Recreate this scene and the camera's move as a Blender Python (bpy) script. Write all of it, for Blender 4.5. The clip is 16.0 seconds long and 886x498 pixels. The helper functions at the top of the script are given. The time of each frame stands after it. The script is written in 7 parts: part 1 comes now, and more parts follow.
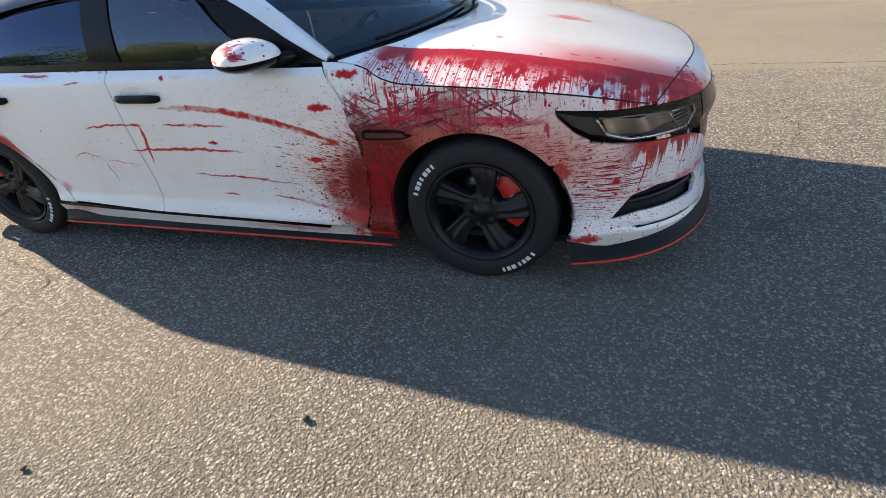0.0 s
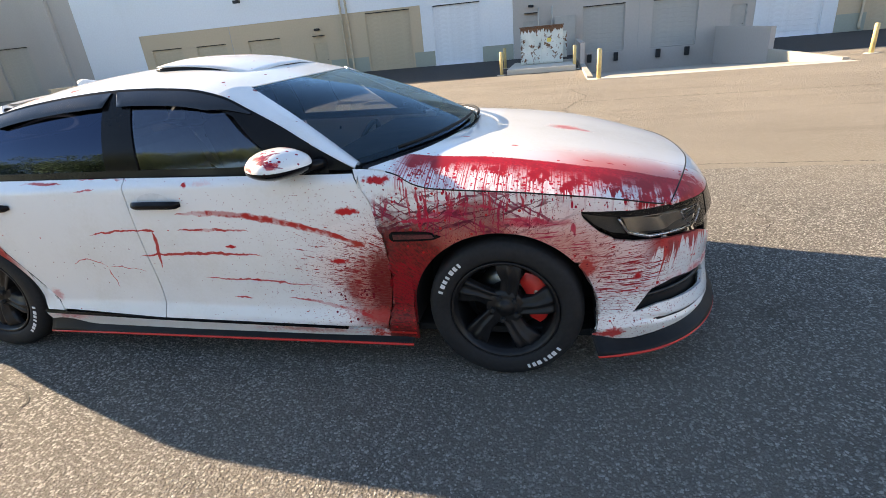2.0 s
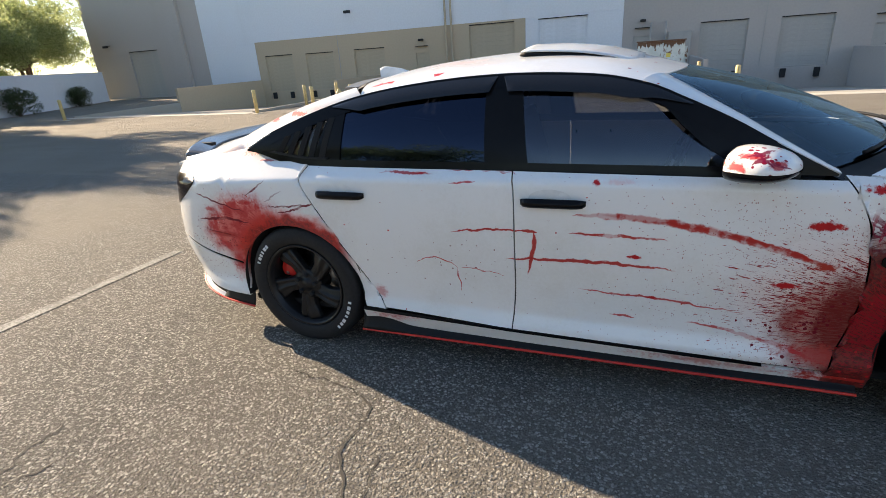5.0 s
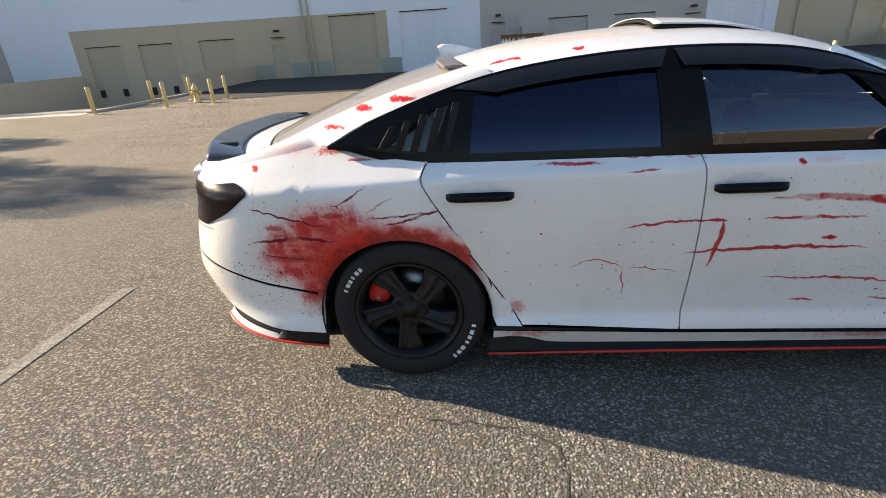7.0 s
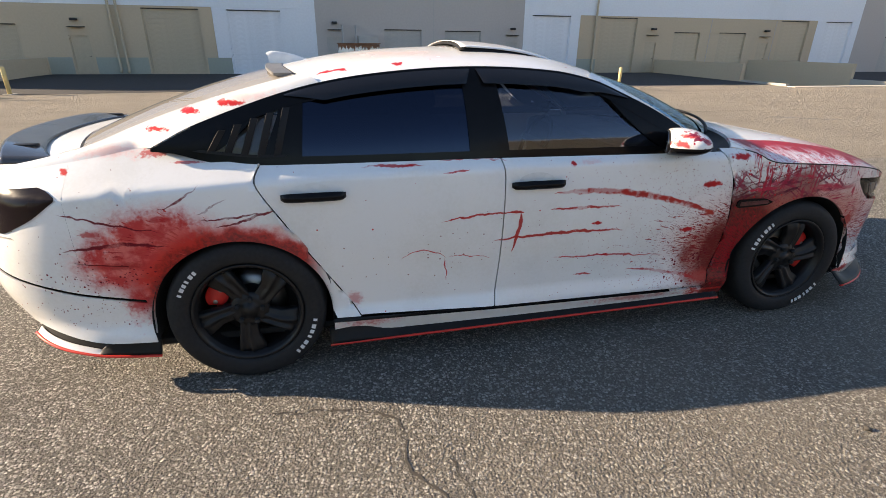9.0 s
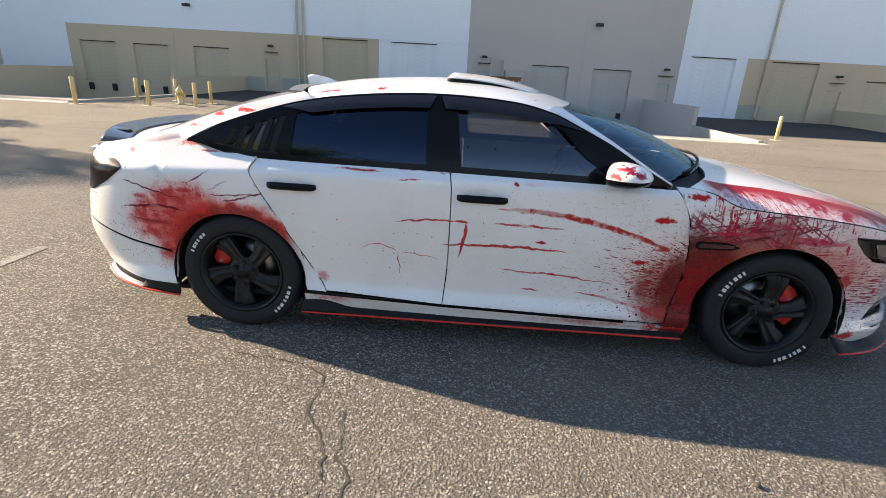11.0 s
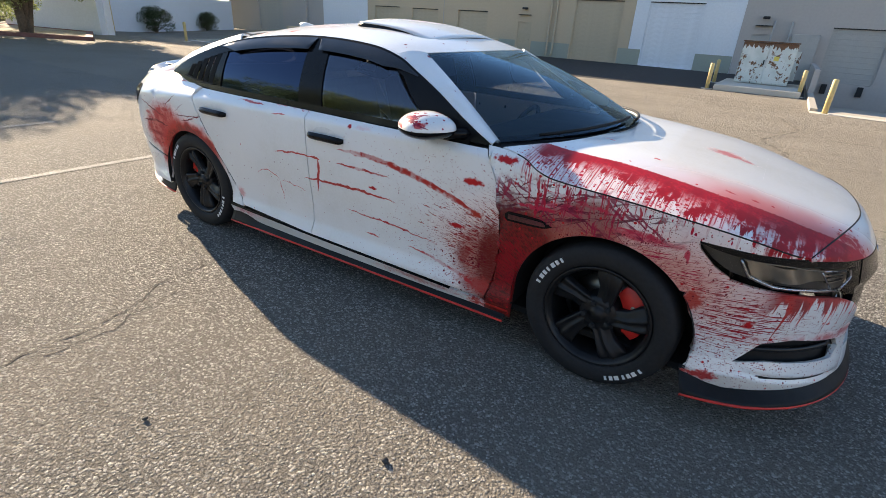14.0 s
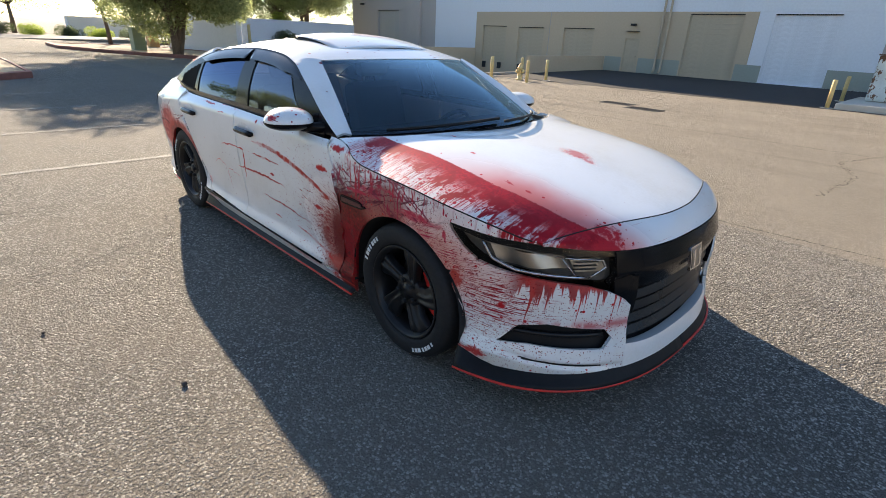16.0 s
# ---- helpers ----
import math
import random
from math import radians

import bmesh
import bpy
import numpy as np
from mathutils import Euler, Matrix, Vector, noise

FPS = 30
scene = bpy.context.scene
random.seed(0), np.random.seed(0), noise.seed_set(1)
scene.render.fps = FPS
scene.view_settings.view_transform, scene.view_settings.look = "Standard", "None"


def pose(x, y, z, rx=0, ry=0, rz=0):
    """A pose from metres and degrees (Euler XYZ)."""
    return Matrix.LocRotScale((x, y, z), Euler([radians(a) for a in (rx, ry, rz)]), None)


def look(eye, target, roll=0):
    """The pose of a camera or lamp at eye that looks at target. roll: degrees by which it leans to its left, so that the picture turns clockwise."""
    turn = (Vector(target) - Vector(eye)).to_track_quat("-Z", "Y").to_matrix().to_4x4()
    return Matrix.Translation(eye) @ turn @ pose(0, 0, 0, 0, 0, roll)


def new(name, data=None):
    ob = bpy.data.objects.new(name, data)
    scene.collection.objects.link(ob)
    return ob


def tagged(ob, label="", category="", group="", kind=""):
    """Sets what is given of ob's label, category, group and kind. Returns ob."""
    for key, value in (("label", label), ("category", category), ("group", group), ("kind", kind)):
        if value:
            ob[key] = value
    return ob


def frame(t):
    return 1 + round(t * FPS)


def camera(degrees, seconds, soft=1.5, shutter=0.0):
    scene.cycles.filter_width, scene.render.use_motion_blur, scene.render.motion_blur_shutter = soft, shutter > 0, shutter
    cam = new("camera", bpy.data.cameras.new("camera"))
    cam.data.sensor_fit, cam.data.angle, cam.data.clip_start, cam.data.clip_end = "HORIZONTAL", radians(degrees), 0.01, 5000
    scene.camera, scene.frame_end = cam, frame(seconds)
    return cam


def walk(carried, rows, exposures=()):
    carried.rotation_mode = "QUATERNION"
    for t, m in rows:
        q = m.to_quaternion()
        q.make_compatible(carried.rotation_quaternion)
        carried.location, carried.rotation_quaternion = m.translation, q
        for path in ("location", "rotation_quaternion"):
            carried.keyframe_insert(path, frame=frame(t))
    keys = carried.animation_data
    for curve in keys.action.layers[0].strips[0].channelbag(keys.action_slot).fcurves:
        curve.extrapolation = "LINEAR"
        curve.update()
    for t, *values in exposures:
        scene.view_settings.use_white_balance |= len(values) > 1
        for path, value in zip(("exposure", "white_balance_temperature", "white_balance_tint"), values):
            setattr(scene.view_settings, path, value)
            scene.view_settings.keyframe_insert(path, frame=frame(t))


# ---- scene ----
cam = camera(83.4, 16.0, soft=0.6)
METRES, EYE, TILT, LEAN, TURN = 8.34, 1.37, 0.0, 0.0, 20.6
X0, Y0 = 0.469, -2.65
ROWS = [
    (0.0, 0.0, 0.0, 0.0, -3.79, -33.37, 5.77),
    (0.5, -0.0294, 0.0145, 0.0023, -5.51, -31.91, 6.57),
    (1.0, -0.05, 0.014, 0.0054, -8.03, -28.01, 8.28),
    (1.5, -0.0473, 0.0102, 0.0054, -10.7, -24.13, 4.78),
    (2.0, -0.0324, 0.003, 0.0065, -8.62, -23.17, 5.06),
    (2.5, -0.0324, 0.0006, 0.0058, -5.32, -23.08, 5.41),
    (3.0, -0.0607, 0.0005, 0.0057, -0.74, -22.63, 3.07),
    (3.5, -0.0936, 0.0029, 0.0087, 2.71, -22.3, 3.46),
    (4.0, -0.1267, 0.0228, 0.0059, 4.3, -21.28, 4.57),
    (4.5, -0.1639, 0.0386, 0.0054, 5.33, -20.8, 5.01),
    (5.0, -0.2007, 0.0525, 0.0047, -0.06, -21.15, 3.65),
    (7.5, -0.3522, 0.1246, 0.0026, -20.49, -22.87, 3.05),
    (8.0, -0.3596, 0.1182, 0.0036, -25.98, -22.96, 1.41),
    (8.5, -0.3559, 0.1099, 0.0044, -31.87, -23.15, -1.02),
    (9.0, -0.3388, 0.0933, 0.0051, -33.67, -22.3, -0.48),
    (11.5, -0.2328, -0.0066, 0.0069, -10.0, -19.36, -2.6),
    (12.0, -0.1952, -0.0152, 0.008, -3.74, -20.11, -1.2),
    (12.5, -0.1504, -0.0153, 0.0096, 2.47, -20.73, -1.23),
    (13.0, -0.1073, -0.0169, 0.0089, 8.3, -23.58, -2.45),
    (13.5, -0.0542, -0.0064, 0.0098, 11.29, -23.87, -2.67),
    (14.0, -0.0143, -0.012, 0.0079, 12.97, -24.55, -3.27),
    (14.5, 0.0303, -0.0125, 0.0103, 16.46, -23.08, -1.98),
    (15.0, 0.0728, -0.0076, 0.0126, 18.76, -23.43, -1.71),
    (15.5, 0.1058, -0.0106, 0.0121, 21.57, -23.53, -2.88),
    (16.0, 0.144, 0.0019, 0.0099, 25.86, -23.28, -2.34),
]
walk(cam, [(t, pose(X0, Y0, EYE, TILT, LEAN, TURN) @ pose(METRES * x, METRES * y, METRES * z, 90 + pitch, roll, yaw)) for t, x, y, z, yaw, pitch, roll in ROWS],
     [(0.0, 1.78, 7700, 13), (1.2, 1.93, 7800, 13), (3.0, 1.92, 8000, 14), (3.5, 1.72, 7950, 14), (5.0, 1.46, 7700, 12), (8.0, 1.36, 7700, 13), (9.0, 1.42, 7750, 14), (12.0, 1.66, 7600, 13), (13.5, 1.58, 7500, 12), (15.3, 1.52, 7400, 12), (16.0, 1.46, 7300, 12)])

# ---- light: low sun behind the car, clear sky ----
SUN_EL, SUN_AZ = 21.0, 164.3          # elevation; azimuth of the sun, degrees from +x towards +y
world = bpy.data.worlds.new("sky")
scene.world = world
world.use_nodes = True
wn = world.node_tree
sky = wn.nodes.new("ShaderNodeTexSky")
sky.sky_type = 'NISHITA'
sky.sun_disc = False
sky.sun_elevation = radians(SUN_EL)
sky.sun_rotation = radians(90 - SUN_AZ)
sky.altitude = 350
sky.dust_density = 0.08
sky.ozone_density = 3.2
wn.links.new(sky.outputs[0], wn.nodes["Background"].inputs[0])
wn.nodes["Background"].inputs[1].default_value = 0.108
sun_data = bpy.data.lights.new("sun", 'SUN')
sun_data.energy = 5.0
sun_data.angle = radians(0.55)
sun_data.color = (1.0, 0.88, 0.72)
sun = new("sun", sun_data)
to_sun = Vector((math.cos(radians(SUN_AZ)) * math.cos(radians(SUN_EL)),
                 math.sin(radians(SUN_AZ)) * math.cos(radians(SUN_EL)), math.sin(radians(SUN_EL))))
sun.matrix_basis = look(to_sun * 60, (0, 0, 0))


# ---- node helpers ----
class Nodes:
    """Short hand for building a material's node tree."""

    def __init__(self, name, rough=0.5, metal=0.0, color=(0.8, 0.8, 0.8), coat=0.0, spec=0.5):
        self.mat = bpy.data.materials.new(name)
        self.mat.use_nodes = True
        self.t = self.mat.node_tree
        self.b = self.t.nodes["Principled BSDF"]
        self.set("Base Color", (*color, 1))
        self.set("Roughness", rough)
        self.set("Metallic", metal)
        self.set("Coat Weight", coat)
        self.set("Coat Roughness", 0.04)
        self.set("Specular IOR Level", spec)

    def set(self, key, v):
        s = self.b.inputs[key]
        if isinstance(v, bpy.types.NodeSocket):
            self.t.links.new(v, s)
        else:
            s.default_value = v

    def put(self, sock, v):
        if isinstance(v, bpy.types.NodeSocket):
            self.t.links.new(v, sock)
        elif v is not None:
            sock.default_value = v

    def coord(self, kind="Object"):
        return self.t.nodes.new("ShaderNodeTexCoord").outputs[kind]

    def pos(self):
        return self.t.nodes.new("ShaderNodeNewGeometry").outputs["Position"]

    def m(self, op, a, b=None, c=None, clamp=False):
        n = self.t.nodes.new("ShaderNodeMath")
        n.operation = op
        n.use_clamp = clamp
        for s, v in zip(n.inputs, (a, b, c)):
            self.put(s, v)
        return n.outputs[0]

    def v(self, op, a, b=None):
        n = self.t.nodes.new("ShaderNodeVectorMath")
        n.operation = op
        self.put(n.inputs[0], a)
        if b is not None:
            self.put(n.inputs[1], b)
        return n.outputs["Value" if op in ("LENGTH", "DISTANCE", "DOT_PRODUCT") else "Vector"]

    def sep(self, a):
        n = self.t.nodes.new("ShaderNodeSeparateXYZ")
        self.put(n.inputs[0], a)
        return n.outputs

    def comb(self, x, y, z):
        n = self.t.nodes.new("ShaderNodeCombineXYZ")
        for s, v in zip(n.inputs, (x, y, z)):
            self.put(s, v)
        return n.outputs[0]

    def noise(self, co, scale, detail=3.0, rough=0.55, color=False):
        n = self.t.nodes.new("ShaderNodeTexNoise")
        self.put(n.inputs["Vector"], co)
        n.inputs["Scale"].default_value = scale
        n.inputs["Detail"].default_value = detail
        n.inputs["Roughness"].default_value = rough
        return n.outputs["Color" if color else "Fac"]

    def voronoi(self, co, scale, out="Distance", feature='F1', rand=1.0):
        n = self.t.nodes.new("ShaderNodeTexVoronoi")
        n.feature = feature
        self.put(n.inputs["Vector"], co)
        n.inputs["Scale"].default_value = scale
        n.inputs["Randomness"].default_value = rand
        return n.outputs[out]

    def ramp(self, a, lo, hi, to0=0.0, to1=1.0, smooth=True):
        n = self.t.nodes.new("ShaderNodeMapRange")
        n.interpolation_type = 'SMOOTHSTEP' if smooth else 'LINEAR'
        n.clamp = True
        for s, v in zip(n.inputs, (a, lo, hi, to0, to1)):
            self.put(s, v)
        return n.outputs[0]

    def mix(self, f, a, b):
        n = self.t.nodes.new("ShaderNodeMix")
        n.data_type = 'RGBA'
        self.put(n.inputs[0], f)
        for s, v in ((n.inputs[6], a), (n.inputs[7], b)):
            self.put(s, (*v, 1) if isinstance(v, tuple) and len(v) == 3 else v)
        return n.outputs[2]

    def bump(self, h, dist, strength=1.0):
        n = self.t.nodes.new("ShaderNodeBump")
        n.inputs["Distance"].default_value = dist
        n.inputs["Strength"].default_value = strength
        self.put(n.inputs["Height"], h)
        self.set("Normal", n.outputs[0])
        return n.outputs[0]

    def rand(self):
        return self.t.nodes.new("ShaderNodeObjectInfo").outputs["Random"]


def plain(name, color, rough=0.5, metal=0.0, coat=0.0, grain=0.06, scale=30.0, bump=0.0, spec=0.5):
    """A surface of one colour with stains and grain at two scales."""
    k = Nodes(name, rough, metal, color, coat, spec)
    co = k.coord()
    a, b = k.noise(co, scale), k.noise(co, scale * 0.12, 4)
    f = k.ramp(k.m('ADD', k.m('MULTIPLY', a, 0.5), k.m('MULTIPLY', b, 0.5)), 0.3, 0.7)
    k.set("Base Color", k.mix(f, tuple(c * (1 - 1.6 * grain) for c in color), tuple(min(1, c * (1 + grain)) for c in color)))
    k.set("Roughness", k.ramp(b, 0.3, 0.7, max(0.02, rough - 0.06), min(1, rough + 0.06)))
    if bump:
        k.bump(a, bump)
    return k.mat


def asphalt_material():
    k = Nodes("asphalt", 0.90, spec=0.20)
    p = k.pos()
    big = k.noise(p, 0.35, 5, 0.6)
    mid = k.noise(p, 3.0, 4, 0.6)
    warp = k.v('ADD', p, k.v('MULTIPLY', k.noise(p, 60, 2, color=True), (0.012, 0.012, 0.0)))
    stones = k.voronoi(warp, 88)
    tint = k.voronoi(warp, 88, "Color")
    fine = k.noise(p, 330, 3, 0.7)
    tone = k.sep(tint)[0]
    grade = k.m('MULTIPLY_ADD', k.sep(tint)[2], 0.30, 0.34)
    stone_on = k.ramp(k.m('SUBTRACT', stones, grade), 0.07, -0.05)
    col = k.mix(k.ramp(tone, 0.1, 0.95), (0.205, 0.193, 0.176), (0.62, 0.588, 0.532))
    pale = k.ramp(k.sep(tint)[1], 0.89, 0.905)
    col = k.mix(pale, col, (0.80, 0.77, 0.71))
    col = k.mix(k.ramp(fine, 0.35, 0.65), k.mix(0.35, col, (0.08, 0.072, 0.062)), col)
    binder = k.mix(k.ramp(k.noise(p, 210, 2, 0.6), 0.35, 0.65), (0.060, 0.056, 0.051), (0.27, 0.253, 0.228))
    col = k.mix(stone_on, binder, col)
    pit = k.voronoi(p, 170)
    pit_on = k.m('MULTIPLY', k.ramp(pit, 0.34, 0.24), k.m('LESS_THAN', k.sep(k.voronoi(p, 170, "Color"))[2], 0.30))
    col = k.mix(k.m('MULTIPLY', pit_on, 0.8), col, (0.045, 0.042, 0.038))
    col = k.mix(k.ramp(big, 0.35, 0.68), col, k.mix(0.5, col, (0.32, 0.285, 0.24)))
    col = k.mix(k.m('MULTIPLY', k.ramp(mid, 0.55, 0.75), 0.3), col, (0.14, 0.126, 0.11))
    spot = k.ramp(k.noise(p, 1.1, 3, 0.5), 0.66, 0.74)
    col = k.mix(k.m('MULTIPLY', spot, 0.3), col, (0.11, 0.098, 0.085))
    # far drive aisle: smoother, sealed and older surface
    y = k.sep(p)[1]
    wob = k.m('ADD', y, k.m('MULTIPLY', mid, 0.25))
    aisle = k.ramp(wob, 2.70, 2.76)
    smooth = k.mix(k.ramp(k.noise(p, 55, 3), 0.3, 0.7), (0.255, 0.225, 0.185), (0.355, 0.315, 0.26))
    smooth = k.mix(k.ramp(big, 0.3, 0.7), smooth, k.mix(0.55, smooth, (0.40, 0.355, 0.295)))
    smooth = k.mix(k.m('MULTIPLY', k.ramp(k.noise(k.v('MULTIPLY', p, (0.12, 0.9, 1)), 1.4, 4), 0.55, 0.7), 0.35), smooth, (0.19, 0.168, 0.142))
    col = k.mix(k.m('MULTIPLY', aisle, 0.75), col, smooth)
    k.set("Base Color", col)
    h = k.m('ADD', k.m('MULTIPLY', k.ramp(stones, 0.72, 0.0, smooth=False), 0.9), k.m('SUBTRACT', k.m('MULTIPLY', fine, 0.55), k.m('MULTIPLY', pit_on, 0.5)))
    k.bump(h, 0.024)
    return k.mat


def stucco(name, color, stain=(0.35, 0.31, 0.26)):
    k = Nodes(name, 0.9, spec=0.25)
    p = k.pos()
    big = k.noise(k.v('MULTIPLY', p, (1, 1, 0.25)), 0.5, 5, 0.6)
    fine = k.noise(p, 9.0, 4)
    col = k.mix(k.ramp(fine, 0.3, 0.7), tuple(c * 0.95 for c in color), color)
    col = k.mix(k.m('MULTIPLY', k.ramp(big, 0.52, 0.75), 0.25), col, tuple(0.5 * c + 0.5 * s for c, s in zip(color, stain)))
    k.set("Base Color", col)
    k.bump(k.noise(p, 60, 3), 0.004)
    return k.mat


def glass(name, tint, rough=0.0, ior=1.52, sheen=(1, 1, 1), dust=(0.5, 0.45, 0.38), dusty=0.0):
    """Tinted glazing: clear gloss over a see-through tint with a film of dust."""
    m = bpy.data.materials.new(name)
    m.use_nodes = True
    t = m.node_tree
    for n in list(t.nodes):
        t.nodes.remove(n)
    out = t.nodes.new("ShaderNodeOutputMaterial")
    tr = t.nodes.new("ShaderNodeBsdfTransparent")
    tr.inputs[0].default_value = (*tint, 1)
    gl = t.nodes.new("ShaderNodeBsdfGlossy")
    gl.inputs["Roughness"].default_value = rough
    gl.inputs["Color"].default_value = (*sheen, 1)
    fr = t.nodes.new("ShaderNodeFresnel")
    fr.inputs["IOR"].default_value = ior
    mx = t.nodes.new("ShaderNodeMixShader")
    t.links.new(fr.outputs[0], mx.inputs[0])
    film = t.nodes.new("ShaderNodeBsdfDiffuse")
    film.inputs[0].default_value = (*dust, 1)
    body = t.nodes.new("ShaderNodeMixShader")
    body.inputs[0].default_value = dusty
    t.links.new(tr.outputs[0], body.inputs[1])
    t.links.new(film.outputs[0], body.inputs[2])
    t.links.new(body.outputs[0], mx.inputs[1])
    t.links.new(gl.outputs[0], mx.inputs[2])
    t.links.new(mx.outputs[0], out.inputs[0])
    return m


ASPHALT = asphalt_material()
WHITE_WALL = stucco("white_painted_wall", (0.78, 0.79, 0.82), (0.5, 0.48, 0.45))
TAN_WALL = stucco("tan_painted_wall", (0.56, 0.44, 0.31))
SOUTH_WALL = stucco("warm_tan_wall", (0.50, 0.39, 0.265))
GREY_WALL = stucco("grey_painted_wall", (0.48, 0.43, 0.395))
SAGE_WALL = stucco("sage_painted_wall", (0.36, 0.37, 0.31))
CONCRETE = stucco("concrete", (0.42, 0.385, 0.33))
PALE_CONCRETE = stucco("pale_concrete", (0.55, 0.51, 0.44))
TAN_METAL = plain("tan_painted_metal", (0.50, 0.40, 0.28), 0.5)
WHITE_METAL = plain("white_painted_metal", (0.76, 0.77, 0.80), 0.5)
GREY_METAL = plain("grey_painted_metal", (0.41, 0.385, 0.355), 0.5)
DARK_METAL = plain("dark_metal", (0.03, 0.03, 0.032), 0.5, 0.6)
RUBBER = plain("black_rubber", (0.018, 0.018, 0.019), 0.75, bump=0.0006, scale=120)
YELLOW = plain("faded_yellow_paint", (0.72, 0.54, 0.24), 0.6, grain=0.12, scale=9)
k = Nodes("worn_white_line_paint", 0.85, spec=0.2)
p_ = k.pos()
worn = k.m('ADD', k.m('MULTIPLY', k.noise(p_, 60, 4, 0.7), 0.7), k.m('MULTIPLY', k.noise(p_, 5, 3), 0.3))
k.set("Base Color", k.mix(k.ramp(worn, 0.44, 0.58), (0.19, 0.18, 0.162), (0.37, 0.353, 0.325)))
k.bump(k.noise(p_, 120, 3), 0.008)
WHITE_LINE = k.mat
CRACK = plain("crack_shadow", (0.055, 0.048, 0.041), 0.95)
GRAVEL = plain("tan_gravel", (0.36, 0.28, 0.19), 0.95, grain=0.25, scale=18, bump=0.02)
RED_KERB = plain("faded_red_kerb_paint", (0.24, 0.10, 0.08), 0.8, grain=0.2, scale=6)
BARK = plain("bark", (0.16, 0.115, 0.08), 0.95, grain=0.25, scale=14, bump=0.02)


# ---- mesh helpers ----
def mesh_ob(name, verts, faces, mat, parent=None, label="", smooth=False):
    me = bpy.data.meshes.new(name)
    me.from_pydata([tuple(v) for v in verts], [], faces)
    me.update()
    if smooth:
        me.polygons.foreach_set("use_smooth", [True] * len(me.polygons))
    if mat:
        me.materials.append(mat)
    ob = new(name, me)
    if parent:
        ob.parent = parent
    if label:
        ob["label"] = label
    return ob


def part(name, bm, mat, parent=None, label="", smooth=False):
    me = bpy.data.meshes.new(name)
    bm.normal_update()
    bm.to_mesh(me)
    bm.free()
    if smooth:
        me.polygons.foreach_set("use_smooth", [True] * len(me.polygons))
    me.materials.append(mat)
    ob = new(name, me)
    if parent:
        ob.parent = parent
    if label:
        ob["label"] = label
    return ob


def box(bm, x0, x1, y0, y1, z0, z1, bevel=0.0, m=None):
    """Adds a box, with its edges bevelled, to bm."""
    r = bmesh.ops.create_cube(bm, size=1.0)
    vs = r["verts"]
    for v in vs:
        v.co = Vector((x0 + (v.co.x + 0.5) * (x1 - x0), y0 + (v.co.y + 0.5) * (y1 - y0), z0 + (v.co.z + 0.5) * (z1 - z0)))
    if bevel:
        es = list({e for v in vs for e in v.link_edges})
        r = bmesh.ops.bevel(bm, geom=es, offset=bevel, segments=2, affect='EDGES', profile=0.6)
        vs = list({v for f in r["faces"] for v in f.verts} | {v for v in vs if v.is_valid})
    if m is not None:
        bmesh.ops.transform(bm, matrix=m, verts=vs)
    return vs


def boxed(x0, x1, y0, y1, z0, z1, bevel=0.0):
    bm = bmesh.new()
    box(bm, x0, x1, y0, y1, z0, z1, bevel)
    return bm


def lathe(bm, prof, n=24, axis='z', m=None):
    """Turns the profile [(radius, height)] about z (or about y)."""
    rings = []
    for r, h in prof:
        ring = []
        for i in range(n):
            a = 2 * math.pi * i / n
            c = (r * math.cos(a), r * math.sin(a), h) if axis == 'z' else (r * math.cos(a), h, r * math.sin(a))
            ring.append(bm.verts.new(m @ Vector(c) if m is not None else Vector(c)))
        rings.append(ring)
    for a, b in zip(rings, rings[1:]):
        for i in range(n):
            bm.faces.new((a[i], a[(i + 1) % n], b[(i + 1) % n], b[i]))
    for ring, (r, h) in ((rings[0], prof[0]), (rings[-1], prof[-1])):
        if r > 1e-4:
            bm.faces.new(ring)
    bmesh.ops.recalc_face_normals(bm, faces=bm.faces[:])


def tube(bm, pts, radii, n=8):
    """A tube along the points."""
    rings = []
    for i, p in enumerate(pts):
        p = Vector(p)
        d = (Vector(pts[min(i + 1, len(pts) - 1)]) - Vector(pts[max(i - 1, 0)])).normalized()
        a = d.orthogonal().normalized() if i == 0 else (a - d * a.dot(d)).normalized()
        b = d.cross(a)
        r = radii[i] if isinstance(radii, (list, tuple)) else radii
        rings.append([bm.verts.new(p + r * (a * math.cos(2 * math.pi * j / n) + b * math.sin(2 * math.pi * j / n))) for j in range(n)])
    for a_, b_ in zip(rings, rings[1:]):
        for j in range(n):
            bm.faces.new((a_[j], a_[(j + 1) % n], b_[(j + 1) % n], b_[j]))
    bm.faces.new(rings[0])
    bm.faces.new(rings[-1])
    bmesh.ops.recalc_face_normals(bm, faces=bm.faces[:])


def lerp(tab, x):
    """Piecewise linear table [(x, y)] in rising x."""
    return float(np.interp(x, [a for a, _ in tab], [b for _, b in tab]))


